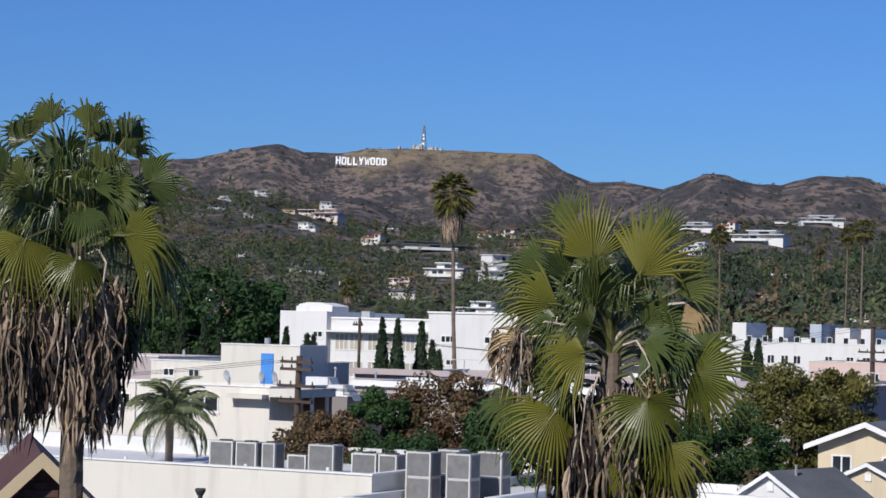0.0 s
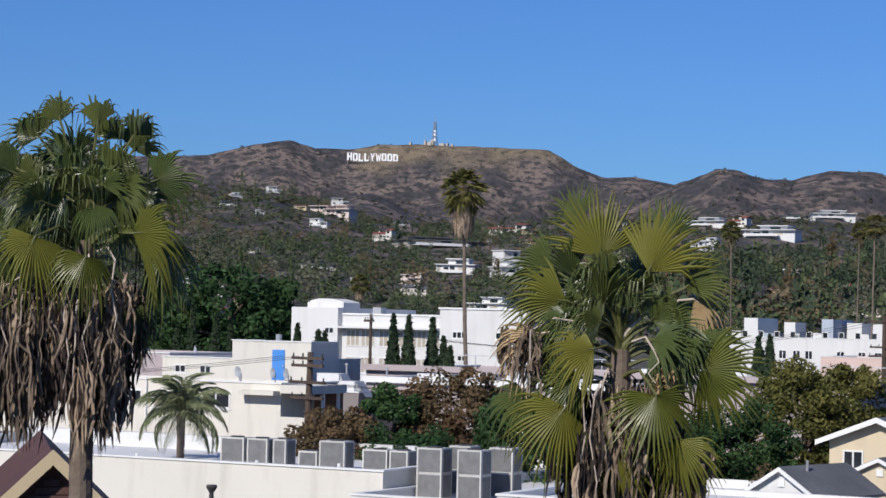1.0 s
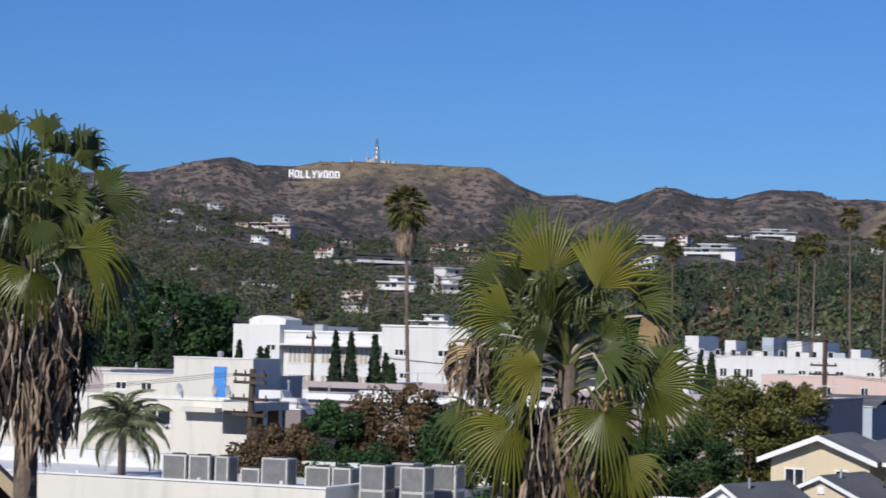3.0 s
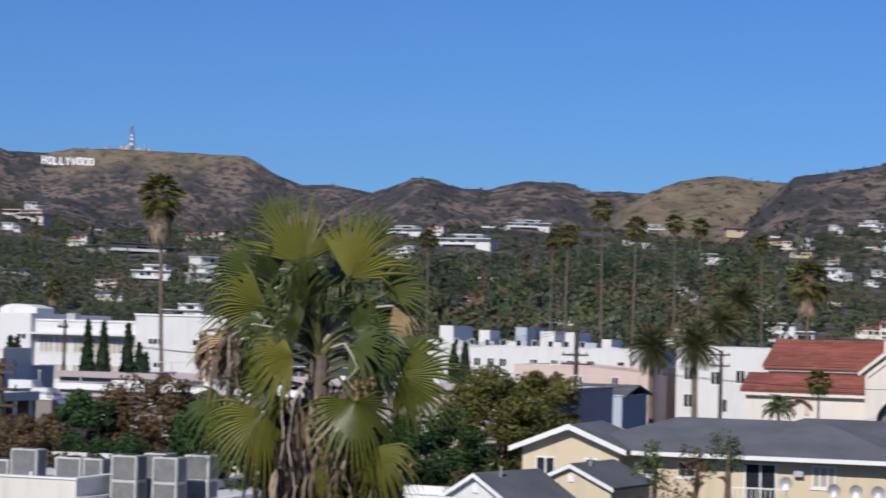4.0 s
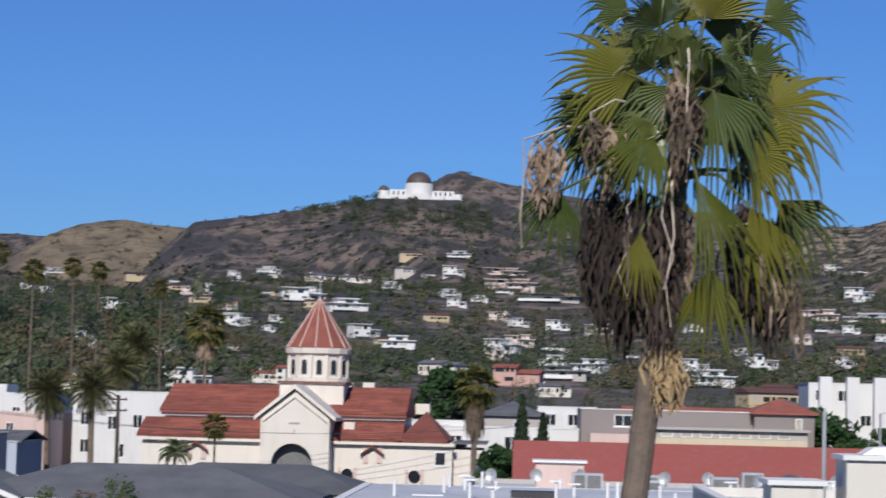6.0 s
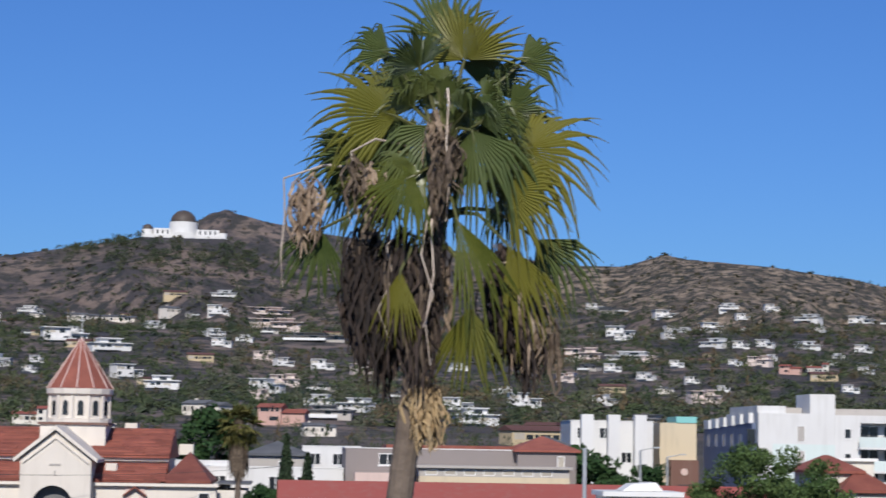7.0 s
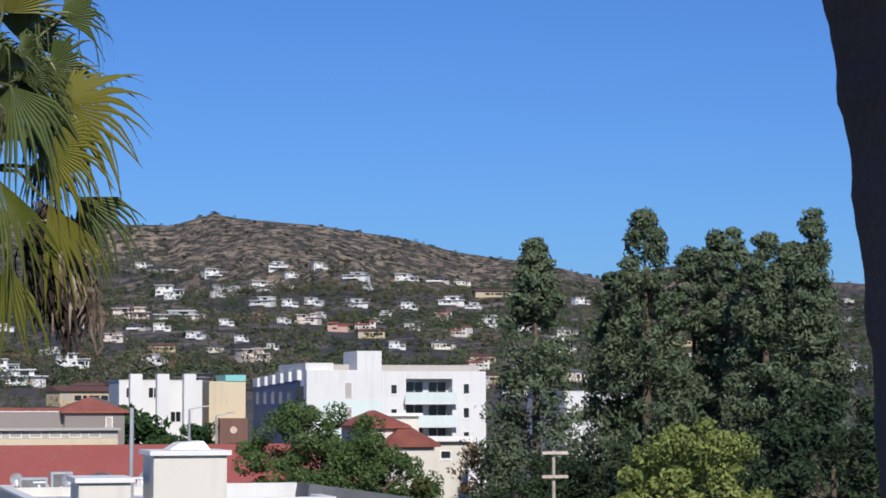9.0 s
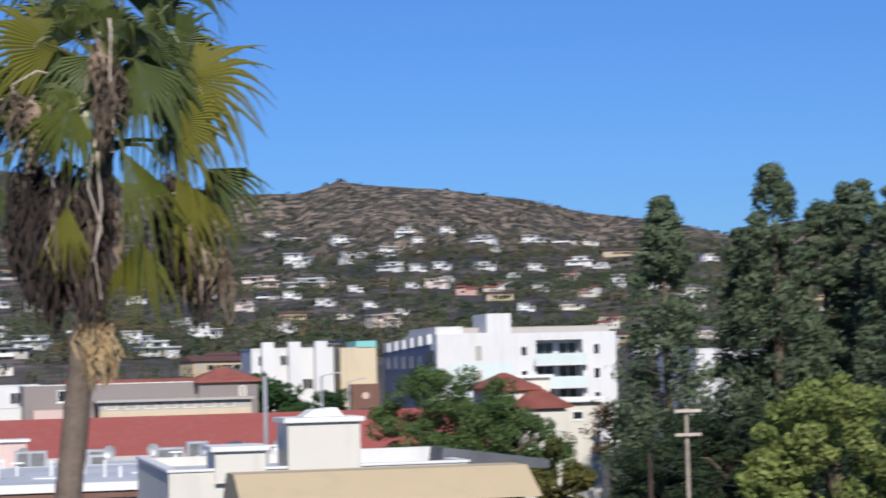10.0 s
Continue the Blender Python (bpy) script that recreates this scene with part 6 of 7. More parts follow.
for i in range(22):
    x, y = random.uniform(-5.5, 12.5), random.uniform(82, 93.5)
    h = random.uniform(0.25, 0.75)
    v = thing("roof_pipe", x, y, 9.26, "short white vent pipe on a silver roof", "vent", "roof vents")
    wpart("pipe", tube(bmesh.new(), [(x, y, 9.26), (x, y, 9.26 + h)], [0.06, 0.06], 6), M_TRIM, v)
    if i % 3 == 0:
        wpart("cap", boxed((x - 0.25, x + 0.25, y - 0.15, y + 0.15, 9.26 + h, 9.32 + h)), M_TRIM, v)
for i in range(7):
    x, y, w, h = random.uniform(-2, 11), random.uniform(95, 99), random.uniform(0.6, 1.5), random.uniform(0.5, 1.0)
    z = 9.0
    v = thing("roof_plant_box", x, y, z, "grey sheet-metal plant box on a flat roof", "duct", "roof ducts")
    wpart("casing", boxed((x, x + w, y, y + 0.8, z, z + h)), M_STEEL, v)
    wpart("grille", boxed((x + 0.1, x + w - 0.1, y - 0.02, y, z + 0.1, z + h - 0.1)), M_GRILLE, v)
b = building("grey_flat_building", 4, 94.5, "grey flat-roofed building with rooftop plant")
shell(b, -2.8, 16, 94.6, 106, 9.2, M_GREY, M_ROOFFLAT, 0.2)
for i in range(9):
    small_dish(-1.5 + i * 1.9, 95.3 + (i % 3), 9.0, 160 + 25 * (i % 4))
b = building("beige_rooftop_hut", 1.5, 100, "small beige rooftop hut with tilted roof")
wpart("wall", boxed((0.4, 2.6, 100, 102, 8.9, 10.2)), M_PINK, b)
wpart("roof", boxed((0.25, 2.75, 99.85, 102.1, 10.2, 10.3)), M_TRIM, b)

# long red roof and grey buildings behind
b = building("red_roofed_hall", 12, 135, "long low hall with dull red pitched roof")
wpart("wall", boxed((-0.6, 32, 135, 147, 1, 7.9)), M_CREAM, b)
gable_roof(b, -0.6, 32, 135, 147, 8.0, 10.3, plaster("dull_red_roofing", (0.33, 0.085, 0.07), 0.2), "x", 0.3)
gable_roof(b, 14, 18.5, 128, 136, 8.0, 8.7, M_SHINGLE, "y", 0.3, name="porch_roof")
b = building("grey_hotel_building", 14, 185, "long grey-mauve building with red roof trim")
shell(b, 4.5, 20.5, 185, 200, 12.4, M_TAUPE, M_ROOFFLAT, 0.2)
wpart("roof_trim", boxed((8, 20.8, 187, 196, 12.3, 12.75)), M_REDTILE, b)
wpart("terrace", boxed((5.2, 9.8, 181.5, 184.9, 1, 10.4)), M_PINK, b)
wpart("front_wing", boxed((10.5, 23, 180.5, 184.9, 1, 10.2)), M_YELLOW, b)
wpart("front_roof", boxed((10.2, 23.2, 180.2, 184.9, 10.9, 11.1), (10.5, 23, 180.6, 184.9, 10.2, 10.9)), M_GREY, b)
for i in range(7):
    window(b, 11 + i * 1.6, 12 + i * 1.6, 180.6, 10.3, 10.8, M_CURTAIN, bars=0, sill=False)
window(b, 7.3, 8.8, 185, 11.0, 12.0, M_GLASS, bars=1)
b = building("grey_corner_tower", 22, 184, "grey stucco corner tower with low red hipped roof")
wpart("wall", boxed((19.0, 24.0, 184, 192, 1, 12.5)), M_TAUPE, b)
hip_roof(b, 19, 24, 184, 192, 12.5, 13.7, M_REDTILE, 0.35)
window(b, 22.4, 23.0, 184, 10.8, 12.0, M_CURTAIN, bars=0)
for x0, x1, y, h, m_, l_ in ((-7.5, 4.4, 188, 10.6, M_WHITE, "white low building beside the cypresses"), (-4.5, 1.5, 215, 11.6, M_GREY, "grey house with pale pitched roof"), (1.0, 7.0, 225, 12.4, M_WHITE, "white house with grey roof"), (-11, -5, 196, 11.0, M_WHITE, "low white building behind the church"),
                             (30, 39, 235, 15.6, M_WHITE, "white modern apartment block with balconies"), (24, 30, 228, 12.6, M_GREY, "grey house behind the street trees")):
    b = building("town_building", (x0 + x1) / 2, y, l_)
    shell(b, x0, x1, y, y + 9, h, m_, M_ROOFFLAT, 0.2)
    if m_ is M_GREY:
        hip_roof(b, x0, x1, y, y + 9, h, h + 1.3, M_SHINGLE, 0.4)
    n = int((x1 - x0) / 2.4)
    for i in range(n):
        for z in (h - 1.9, h - 4.5):
            if (i * 7 + int(z)) % 3 == 0:
                continue
            window(b, x0 + 0.7 + i * 2.4, x0 + 1.9 + i * 2.4, y, z, z + 1.2, bars=1, sill=False)
    if x0 == 30:
        for i in range(3):
            wpart("bay", boxed((31 + i * 2.9, 32.3 + i * 2.9, 233.6, 234.98, 2, 16.3)), M_WHITE, b)

# church with drum and pointed roof
def courses(roof, x0, x1, y0, z0, y1, z1, step=0.42):
    """Rows of clay tiles, each row's lower edge proud of the one below."""
    n = int(math.hypot(y1 - y0, z1 - z0) / step)
    rng = random.Random(int(abs(x0) * 10))
    for i in range(n):
        f, g = i / n, (i + 1) / n
        y, z, yy, zz = y0 + (y1 - y0) * f, z0 + (z1 - z0) * f, y0 + (y1 - y0) * g, z0 + (z1 - z0) * g
        x = x0
        while x < x1 - 0.05:
            w = min(rng.uniform(0.9, 2.4), x1 - x)
            lift = rng.uniform(0.07, 0.12)
            wpart("roof_tile", prism([(y, z), (y, z + lift), (yy, zz + 0.02), (yy, zz)], x, x + w - 0.03, axis="x"), M_REDTILE, roof)
            x += w


def church():
    b = building("church", -18, 175, "white church with red tiled roofs and pointed drum tower", "church")
    g = b.location.z - 1
    wpart("nave_wall", boxed((-29.8, -10.2, 178.5, 192, g, 11.6)), M_IVORY, b)
    wpart("aisle_wall", boxed((-31.0, -6.0, 175, 178.48, g, 9.35), (-10.18, -5.2, 178.5, 192, g, 9.35)), M_IVORY, b)
    nave = wpart("nave_roof", prism([(177.9, 11.50), (185.2, 13.70), (192.6, 11.50), (192.6, 11.35), (177.9, 11.35)], -30.2, -9.9, axis="x"), M_REDTILE, b, "red tiled nave roof")
    courses(nave, -30.2, -9.9, 177.9, 11.55, 185.2, 13.75)
    for x0, x1 in ((-31.4, -21.3), (-15.7, -10.0)):
        aisle = wpart("aisle_roof", prism([(174.5, 9.55), (178.49, 10.90), (178.49, 9.4), (174.5, 9.42)], x0, x1, axis="x"), M_REDTILE, b)
        courses(aisle, x0, x1, 174.5, 9.6, 178.45, 10.94)
    hip_roof(b, -10.0, -6.8, 174.9, 188, 9.6, 11.9, M_REDTILE, 0.4, 2.0, "transept_roof")
    for q in ((-31.3, -21.3, 174.55, 174.98, 9.15, 9.4), (-15.7, -5.8, 174.55, 174.98, 9.15, 9.4), (-30.1, -21, 178.2, 178.48, 11.1, 11.4), (-15.6, -10, 178.2, 178.48, 11.1, 11.4)):
        wpart("cornice", boxed(q), M_IVORY, b)
    # gabled porch with an arched doorway cut through
    bm = bmesh.new()
    pts = [(-21.2, g), (-20.3, g), (-20.3, 7.4)] + [(-18.65 - 1.65 * math.cos(a), 7.4 + 1.75 * math.sin(a)) for a in (math.pi * k / 14 for k in range(1, 14))] + [(-17.0, 7.4), (-17.0, g), (-15.7, g), (-15.7, 11.2), (-18.5, 13.35), (-21.2, 11.2)]
    wpart("porch_wall", prism(pts, 172.6, 173.4), M_IVORY, b)
    wpart("porch_side", boxed((-21.2, -20.9, 173.42, 178.4, g, 11.2), (-16.0, -15.7, 173.42, 178.4, g, 11.2)), M_IVORY, b)
    wpart("doorway", boxed((-20.6, -16.7, 173.6, 173.8, g, 9.4)), M_GRILLE, b, "dark arched doorway grille")
    wpart("porch_roof", prism([(-21.7, 10.95), (-18.5, 13.5), (-15.2, 10.95), (-15.2, 11.25), (-18.5, 13.85), (-21.7, 11.25)], 172.2, 180), M_IVORY, b)
    wpart("gable_moulding", prism([(-21.0, 10.85), (-18.5, 12.8), (-15.9, 10.85), (-15.9, 11.0), (-18.5, 13.0), (-21.0, 11.0)], 172.45, 172.59), M_IVORY, b)
    wpart("wall_sign", boxed((-18.95, -18.05, 172.55, 172.6, 10.7, 10.85), (-18.56, -18.44, 172.55, 172.6, 9.9, 10.3)), M_GREY, b)
    wpart("stair_tower", boxed((-20.6, -15.3, 180, 186, 10.5, 13.95)), M_IVORY, b)
    wpart("tower_ledge", boxed((-20.8, -15.1, 179.8, 186.2, 13.95, 14.15)), M_BROWN, b)
    cx, cy, r = -17.75, 183.0, 2.45
    drum = wpart("drum", tube(bmesh.new(), [(cx, cy, 14.1), (cx, cy, 16.4)], [r, r], 16), M_IVORY, b)
    wpart("drum_base", tube(bmesh.new(), [(cx, cy, 14.1), (cx, cy, 14.45), (cx, cy, 14.5)], [r + 0.25, r + 0.25, r], 16), M_IVORY, b)
    wpart("drum_cornice", tube(bmesh.new(), [(cx, cy, 16.35), (cx, cy, 16.5), (cx, cy, 16.9), (cx, cy, 16.95)], [r + 0.05, r + 0.3, r + 0.35, r + 0.2], 16), M_IVORY, b)
    for k in range(12):
        a = 2 * math.pi * k / 12 + 0.13
        m = Matrix.Translation((cx, cy, 0)) @ Matrix.Rotation(a, 4, "Z")
        bm = prism([(-0.23, 14.75), (0.23, 14.75), (0.23, 15.75), (0.12, 15.95), (-0.12, 15.95), (-0.23, 15.75)], -r - 0.03, -r + 0.2)
        bmesh.ops.transform(bm, matrix=m, verts=bm.verts)
        wpart("drum_window", bm, M_GLASS, drum)
        bm = boxed((0.55, 0.75, -r - 0.08, -r + 0.1, 14.5, 16.35))
        bmesh.ops.transform(bm, matrix=m, verts=bm.verts)
        wpart("drum_column", bm, M_IVORY, drum)
    wpart("spire", tube(bmesh.new(), [(cx, cy, 16.95), (cx, cy, 21.2)], [r + 0.28, 0.06], 12), M_REDTILE, b, "red tiled pointed roof")
    for k in range(12):
        a = 2 * math.pi * k / 12
        bm = tube(bmesh.new(), [(cx + (r + 0.3) * math.cos(a), cy + (r + 0.3) * math.sin(a), 16.97), (cx, cy, 21.25)], [0.055, 0.035], 5)
        wpart("spire_rib", bm, M_PINK, b)
    wpart("cross", boxed((cx - 0.03, cx + 0.03, cy - 0.03, cy + 0.03, 21.2, 23.2), (cx - 0.25, cx + 0.25, cy - 0.03, cy + 0.03, 22.6, 22.66)), M_FRAME, b)
    for x in (-26.6, -12.4):
        for x0 in (x - 0.75, x + 0.35):
            wpart("niche_jamb", boxed((x0, x0 + 0.4, 174.9, 174.98, 7.7, 8.9)), M_PINK, b)
        wpart("niche_roof", prism([(x - 0.95, 8.3), (x, 9.0), (x + 0.95, 8.3), (x + 0.95, 8.42), (x, 9.15), (x - 0.95, 8.42)], 174.5, 175), M_REDTILE, b)
    for x in (-14.4, -9.0):
        wpart("round_window", tube(bmesh.new(), [(x, 174.97, 6.7), (x, 174.9, 6.7)], [0.5, 0.5], 14), M_GLASS, b)
        for x0 in (x - 0.75, x + 0.52):
            wpart("window_jamb", boxed((x0, x0 + 0.23, 174.9, 174.98, 6.2, 7.3)), M_PINK, b)
    window(b, -7.4, -6.5, 175, 7.6, 8.7, bars=0)
    for q in ((-9.6, -8.4, 186, 188, 11.6, 12.5), (-14.9, -14.0, 176.4, 177.4, 10.1, 10.9), (-14.2, -13.2, 186.5, 188, 13.4, 14.2)):
        wpart("roof_box", boxed(q), M_IVORY, b)
    wpart("side_annex", boxed((-5.98, -3.6, 176, 186, g, 8.9)), M_IVORY, b)
    wpart("annex_roof", boxed((-6.0, -3.3, 175.7, 186.3, 9.36, 9.5)), M_SHINGLE, b)


church()

# white apartments with the dark blue flank
b = building("white_apartment_block", 52, 210, "large white four-storey apartment block with glass balconies")
g = b.location.z - 1
for q in ((45.2, 52.8, 210, 226, g, 16.4), (45.2, 48.0, 210.5, 224, 16.4, 17.1), (50.3, 52.8, 210.02, 216, 16.4, 18.3), (52.81, 55.3, 210, 226, g, 16.3), (60.1, 63.6, 210, 226, g, 16.3), (55.31, 60.09, 211.6, 226, g, 16.3), (55.31, 60.09, 210, 211.58, 15.55, 16.3)):
    wpart("wall", boxed(q), M_WHITE, b)
wpart("mint_panel", boxed((46.6, 52.75, 209.95, 209.99, g, 13.4)), M_MINT, b)
wpart("roof_screen", boxed((52.9, 63.5, 212, 212.2, 16.3, 16.95), (48.1, 50.2, 213, 213.2, 16.4, 17.0)), M_GREY, b)
for z in (13.2, 10.9, 8.6):
    bal = wpart("balcony", boxed((55.0, 60.4, 209.2, 211.58, z - 0.2, z)), M_WHITE, b)
    wpart("glass_rail", boxed((55.0, 60.4, 209.2, 209.24, z, z + 1.0)), M_MINT, bal)
    for x in (55.6, 58.0):
        window(b, x, x + 1.9, 211.6, z + 0.1, z + 2.1, bars=1, sill=False, frame_=M_FRAME)
for z in (14.0, 11.6, 9.2):
    window(b, 53.7, 54.4, 210, z, z + 1.0, bars=0)
    window(b, 61.2, 61.9, 210, z, z + 1.1, bars=0)
    window(b, 49.0, 49.8, 209.95 if z < 13 else 210, z - 0.4, z + 1.2, M_GREY, bars=0, sill=False)
b = building("dark_blue_apartment_wing", 42, 211, "dark blue and white apartment wing with stepped top")
g = b.location.z - 1
for i in range(6):
    y0 = 211 + i * 4.2
    wpart("bay", boxed((44.80, 45.19, y0, y0 + 4.1, g, 15.4 - i * 0.1)), M_NAVY, b)
    wpart("white_top", boxed((44.75, 45.19, y0 + 1.4, y0 + 4.1, 15.42 - i * 0.1, 16.4 - i * 0.1)), M_WHITE, b)
    window(b, y0 + 0.8, y0 + 2.2, 44.80, 13.0, 14.4, side="w", bars=1, frame_=M_NAVY, sill=False)
wpart("corner_window", boxed((44.3, 45.1, 210.9, 210.98, 13.2, 14.8)), M_GLASS, b)
b = building("yellow_teal_building", 42.5, 240, "yellow building with teal top and brown front")
g = b.location.z - 1
wpart("wall", boxed((40.6, 44.7, 240, 250, g, 15.6)), M_YELLOW, b)
wpart("teal_top", boxed((42.4, 44.7, 239.9, 246, 15.6, 16.3)), M_TEAL, b, "teal painted top block")
wpart("brown_front", boxed((41.6, 44.7, 238.6, 239.98, g, 11.5)), M_BROWN, b)
wpart("dark_door", boxed((42.4, 44.0, 238.5, 238.58, g, 8.8)), M_DARK, b)
wpart("round_plate", tube(bmesh.new(), [(43.1, 238.58, 10.2), (43.1, 238.5, 10.2)], [0.4, 0.4], 14), M_PINK, b)
b = building("red_roofed_villa", 36, 140, "pale villa with red tiled hipped roofs", "house")
g = b.location.z - 1
wpart("wall", boxed((33.9, 36.8, 140, 146, g, 11.6), (35.4, 38.3, 138, 141.9, g, 10.4), (36.82, 41.8, 142, 150, g, 10.75), (36.9, 39.4, 146, 150, 10.76, 12.3)), M_CREAM, b)
hip_roof(b, 33.9, 36.8, 140, 146, 11.6, 12.6, M_REDTILE, 0.35, 1.6)
hip_roof(b, 35.4, 38.3, 138, 141.9, 10.4, 11.5, M_REDTILE, 0.35, 1.4)
for q in ((36.8, 42.0, 141.6, 141.98, 10.5, 10.85), (36.8, 39.6, 145.7, 146, 12.2, 12.4)):
    wpart("roof_trim", boxed(q), M_TRIM, b)
window(b, 39.8, 40.6, 142, 9.3, 9.9, bars=0)
b = building("white_rear_building", 70, 200, "white building glimpsed between dark conifers")
shell(b, 68.6, 73.2, 200, 212, 14.2, M_WHITE, M_ROOFFLAT, 0.2)
window(b, 71.6, 72.2, 200, 12.0, 12.9, bars=0)
# Navy walls: the shade below the conifers is put into the paint.
b = building("shaded_grey_house", 52, 105, "house below the conifers, dark blue paint standing in for shade", "house")
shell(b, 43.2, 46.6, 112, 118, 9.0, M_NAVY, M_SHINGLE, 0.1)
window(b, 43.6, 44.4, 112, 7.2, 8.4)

# near cream roofs with chimney blocks
b = building("cream_parapet_building", 10, 62, "cream flat-roofed building with two square chimney blocks")
shell(b, 5.6, 14.3, 62.2, 74, 10.25, M_CREAM, M_ROOFFLAT, 0.3)
for x0, x1, z in ((9.0, 11.1, 11.55), (6.9, 8.35, 10.8)):
    c = wpart("chimney_block", boxed((x0, x1, 62, 64.2, 9.9, z)), M_CREAM, b)
    wpart("cap", boxed((x0 - 0.12, x1 + 0.12, 61.88, 64.32, z, z + 0.14)), M_TRIM, c)
wpart("white_wall", boxed((11.12, 14.0, 66.0, 66.2, 10.0, 10.6)), M_WHITE, b)
wpart("pipe", tube(bmesh.new(), [(8.9, 66, 10), (8.9, 66, 12.9)], [0.07, 0.06], 8), M_STEEL, b)
wpart("roof_slope", prism([(13.9, 10.0), (14.0, 10.62), (17.3, 10.15), (17.3, 9.9)], 64.2, 67), M_SHINGLE, b)
wpart("vent_hood", prism([(9.5, 11.7), (10.7, 11.7), (10.5, 11.95), (9.8, 11.9)], 62.4, 63.6), M_TRIM, b)
b = building("tan_awning_building", 8, 42, "near building with tan sloping awning roof")
g = b.location.z - 1
wpart("wall", boxed((5.7, 10.8, 42.9, 45.0, g, 10.42)), M_BROWN, b)
wpart("awning", prism([(42.0, 10.42), (43.2, 11.0), (44.4, 11.0), (45.2, 10.42)], 5.2, 11.2, axis="x"), M_TAN, b, "tan sloping awning roof")
wpart("white_band", boxed((5.9, 10.4, 42.6, 42.88, 10.1, 10.3)), M_TRIM, b)

# gabled brown roof near the first palm
b = building("brown_tiled_house", *place(-9.2, 41), "house with brown tiled gable roof and pale barge boards", "house")
gx, gy = place(-7.45, 40)
g = b.location.z - 1
m = Matrix.Translation((gx, gy, 0)) @ Matrix.Rotation(radians(38), 4, "Z")


def turned(bm):
    bmesh.ops.transform(bm, matrix=m, verts=bm.verts)
    return bm


wpart("wall", turned(prism([(-2.2, g), (2.2, g), (2.2, 8.2), (0, 10.25), (-2.2, 8.2)], 0.3, 8.0)), M_BROWN, b)
wpart("roof", turned(prism([(-2.7, 7.75), (0, 10.3), (2.7, 7.75), (2.7, 7.9), (0, 10.5), (-2.7, 7.9)], 0.0, 8.3)), M_BROWNTILE, b)
wpart("gable_tiles", turned(boxed(*[(-1.9 + 0.16 * i, 1.9 - 0.16 * i, 0.2 - 0.02 * (i % 2), 0.29, 8.25 + 0.15 * i, 8.38 + 0.15 * i) for i in range(12)])), M_BROWNTILE, b)
wpart("barge_board", turned(prism([(-2.8, 7.6), (0, 10.3), (0, 10.58), (-2.8, 7.9)], -0.12, -0.01)), M_TAN, b)
wpart("barge_board", turned(prism([(2.8, 7.6), (0, 10.3), (0, 10.58), (2.8, 7.9)], -0.12, -0.01)), M_TAN, b)
wpart("main_roof", turned(prism([(-12, 7.6), (-5.5, 11.4), (1.0, 7.6), (1.0, 7.4), (-12, 7.4)], 3.0, 12)), M_BROWNTILE, b)
b = building("flat_brown_roof", -52, 86, "low dark brown flat roof behind the parapet")
shell(b, -72, -57, 86, 95, 6.7, M_BROWN, M_BROWN, 0.1)


# ---- poles and wires ----
def utility_pole(x, y, top, arms, label, lean=0.0, radius=0.16, turn=-20, wood=M_POLE):
    z = ground(x, y)
    p = thing("utility_pole", x, y, z, label, "utility pole", "utility poles")
    wpart("pole", tube(bmesh.new(), [(x - lean, y, z - 0.3), (x, y, top)], [radius * 1.2, radius * 0.85], 10), wood, p)
    m = Matrix.Translation((x, y, 0)) @ Matrix.Rotation(radians(turn), 4, "Z")
    for dz, half in arms:
        bm = boxed((-half, half, -0.24, -0.12, top - dz - 0.07, top - dz + 0.07))
        bmesh.ops.transform(bm, matrix=m, verts=bm.verts)
        arm = wpart("crossarm", bm, wood, p)
        for i in range(4):
            a = -half + 0.1 + i * (2 * half - 0.2) / 3
            bm = tube(bmesh.new(), [(a, -0.18, top - dz + 0.06), (a, -0.18, top - dz + 0.24)], [0.05, 0.035], 7)
            bmesh.ops.transform(bm, matrix=m, verts=bm.verts)
            wpart("insulator", bm, M_DARK, arm)
    return p


utility_pole(-51.6, 91.5, 11.5, ((0.30, 1.15), (0.65, 1.15), (1.45, 1.3), (2.2, 1.2)), "dark wooden utility pole with four crossarms", 0.2, 0.17)
utility_pole(*place(14.12, 170), 14.4, ((0.4, 1.3), (2.4, 1.2), (3.1, 1.3)), "wooden utility pole with crossarms and wires", 0.0, 0.2)
utility_pole(*place(17.9, 200), 12.6, ((0.4, 1.0), (1.4, 1.0)), "wooden utility pole beside the date palms", 0.0, 0.18)
utility_pole(32.0, 94.8, 10.9, ((0.12, 0.62), (1.20, 0.62)), "pale wooden utility pole below dark conifers", 0.0, 0.09, 0, M_STALK)
utility_pole(*place(0.75, 155), 13.6, ((0.5, 0.5),), "dark slender utility pole before the white building", 0.0, 0.12)
utility_pole(*place(46.3, 66), 10.3, (), "dark wooden utility pole beside the light green tree", 0.0, 0.08)
for a, d, top in ((37.7, 190, 12.6), (38.4, 200, 12.0)):
    x, y = place(a, d)
    z = ground(x, y)
    p = thing("street_lamp", x, y, z, "grey metal street lamp pole", "street lamp", "street lamps")
    wpart("pole", tube(bmesh.new(), [(x, y, z), (x, y, top)], [0.14, 0.1], 8), M_STEEL, p)
    wpart("arm", tube(bmesh.new(), [(x, y, top), (x + 1.2, y, top + 0.25)], [0.06, 0.05], 6), M_STEEL, p)
    wpart("lamp_head", boxed((x + 1.1, x + 1.7, y - 0.12, y + 0.12, top + 0.2, top + 0.32)), M_STEEL, p)


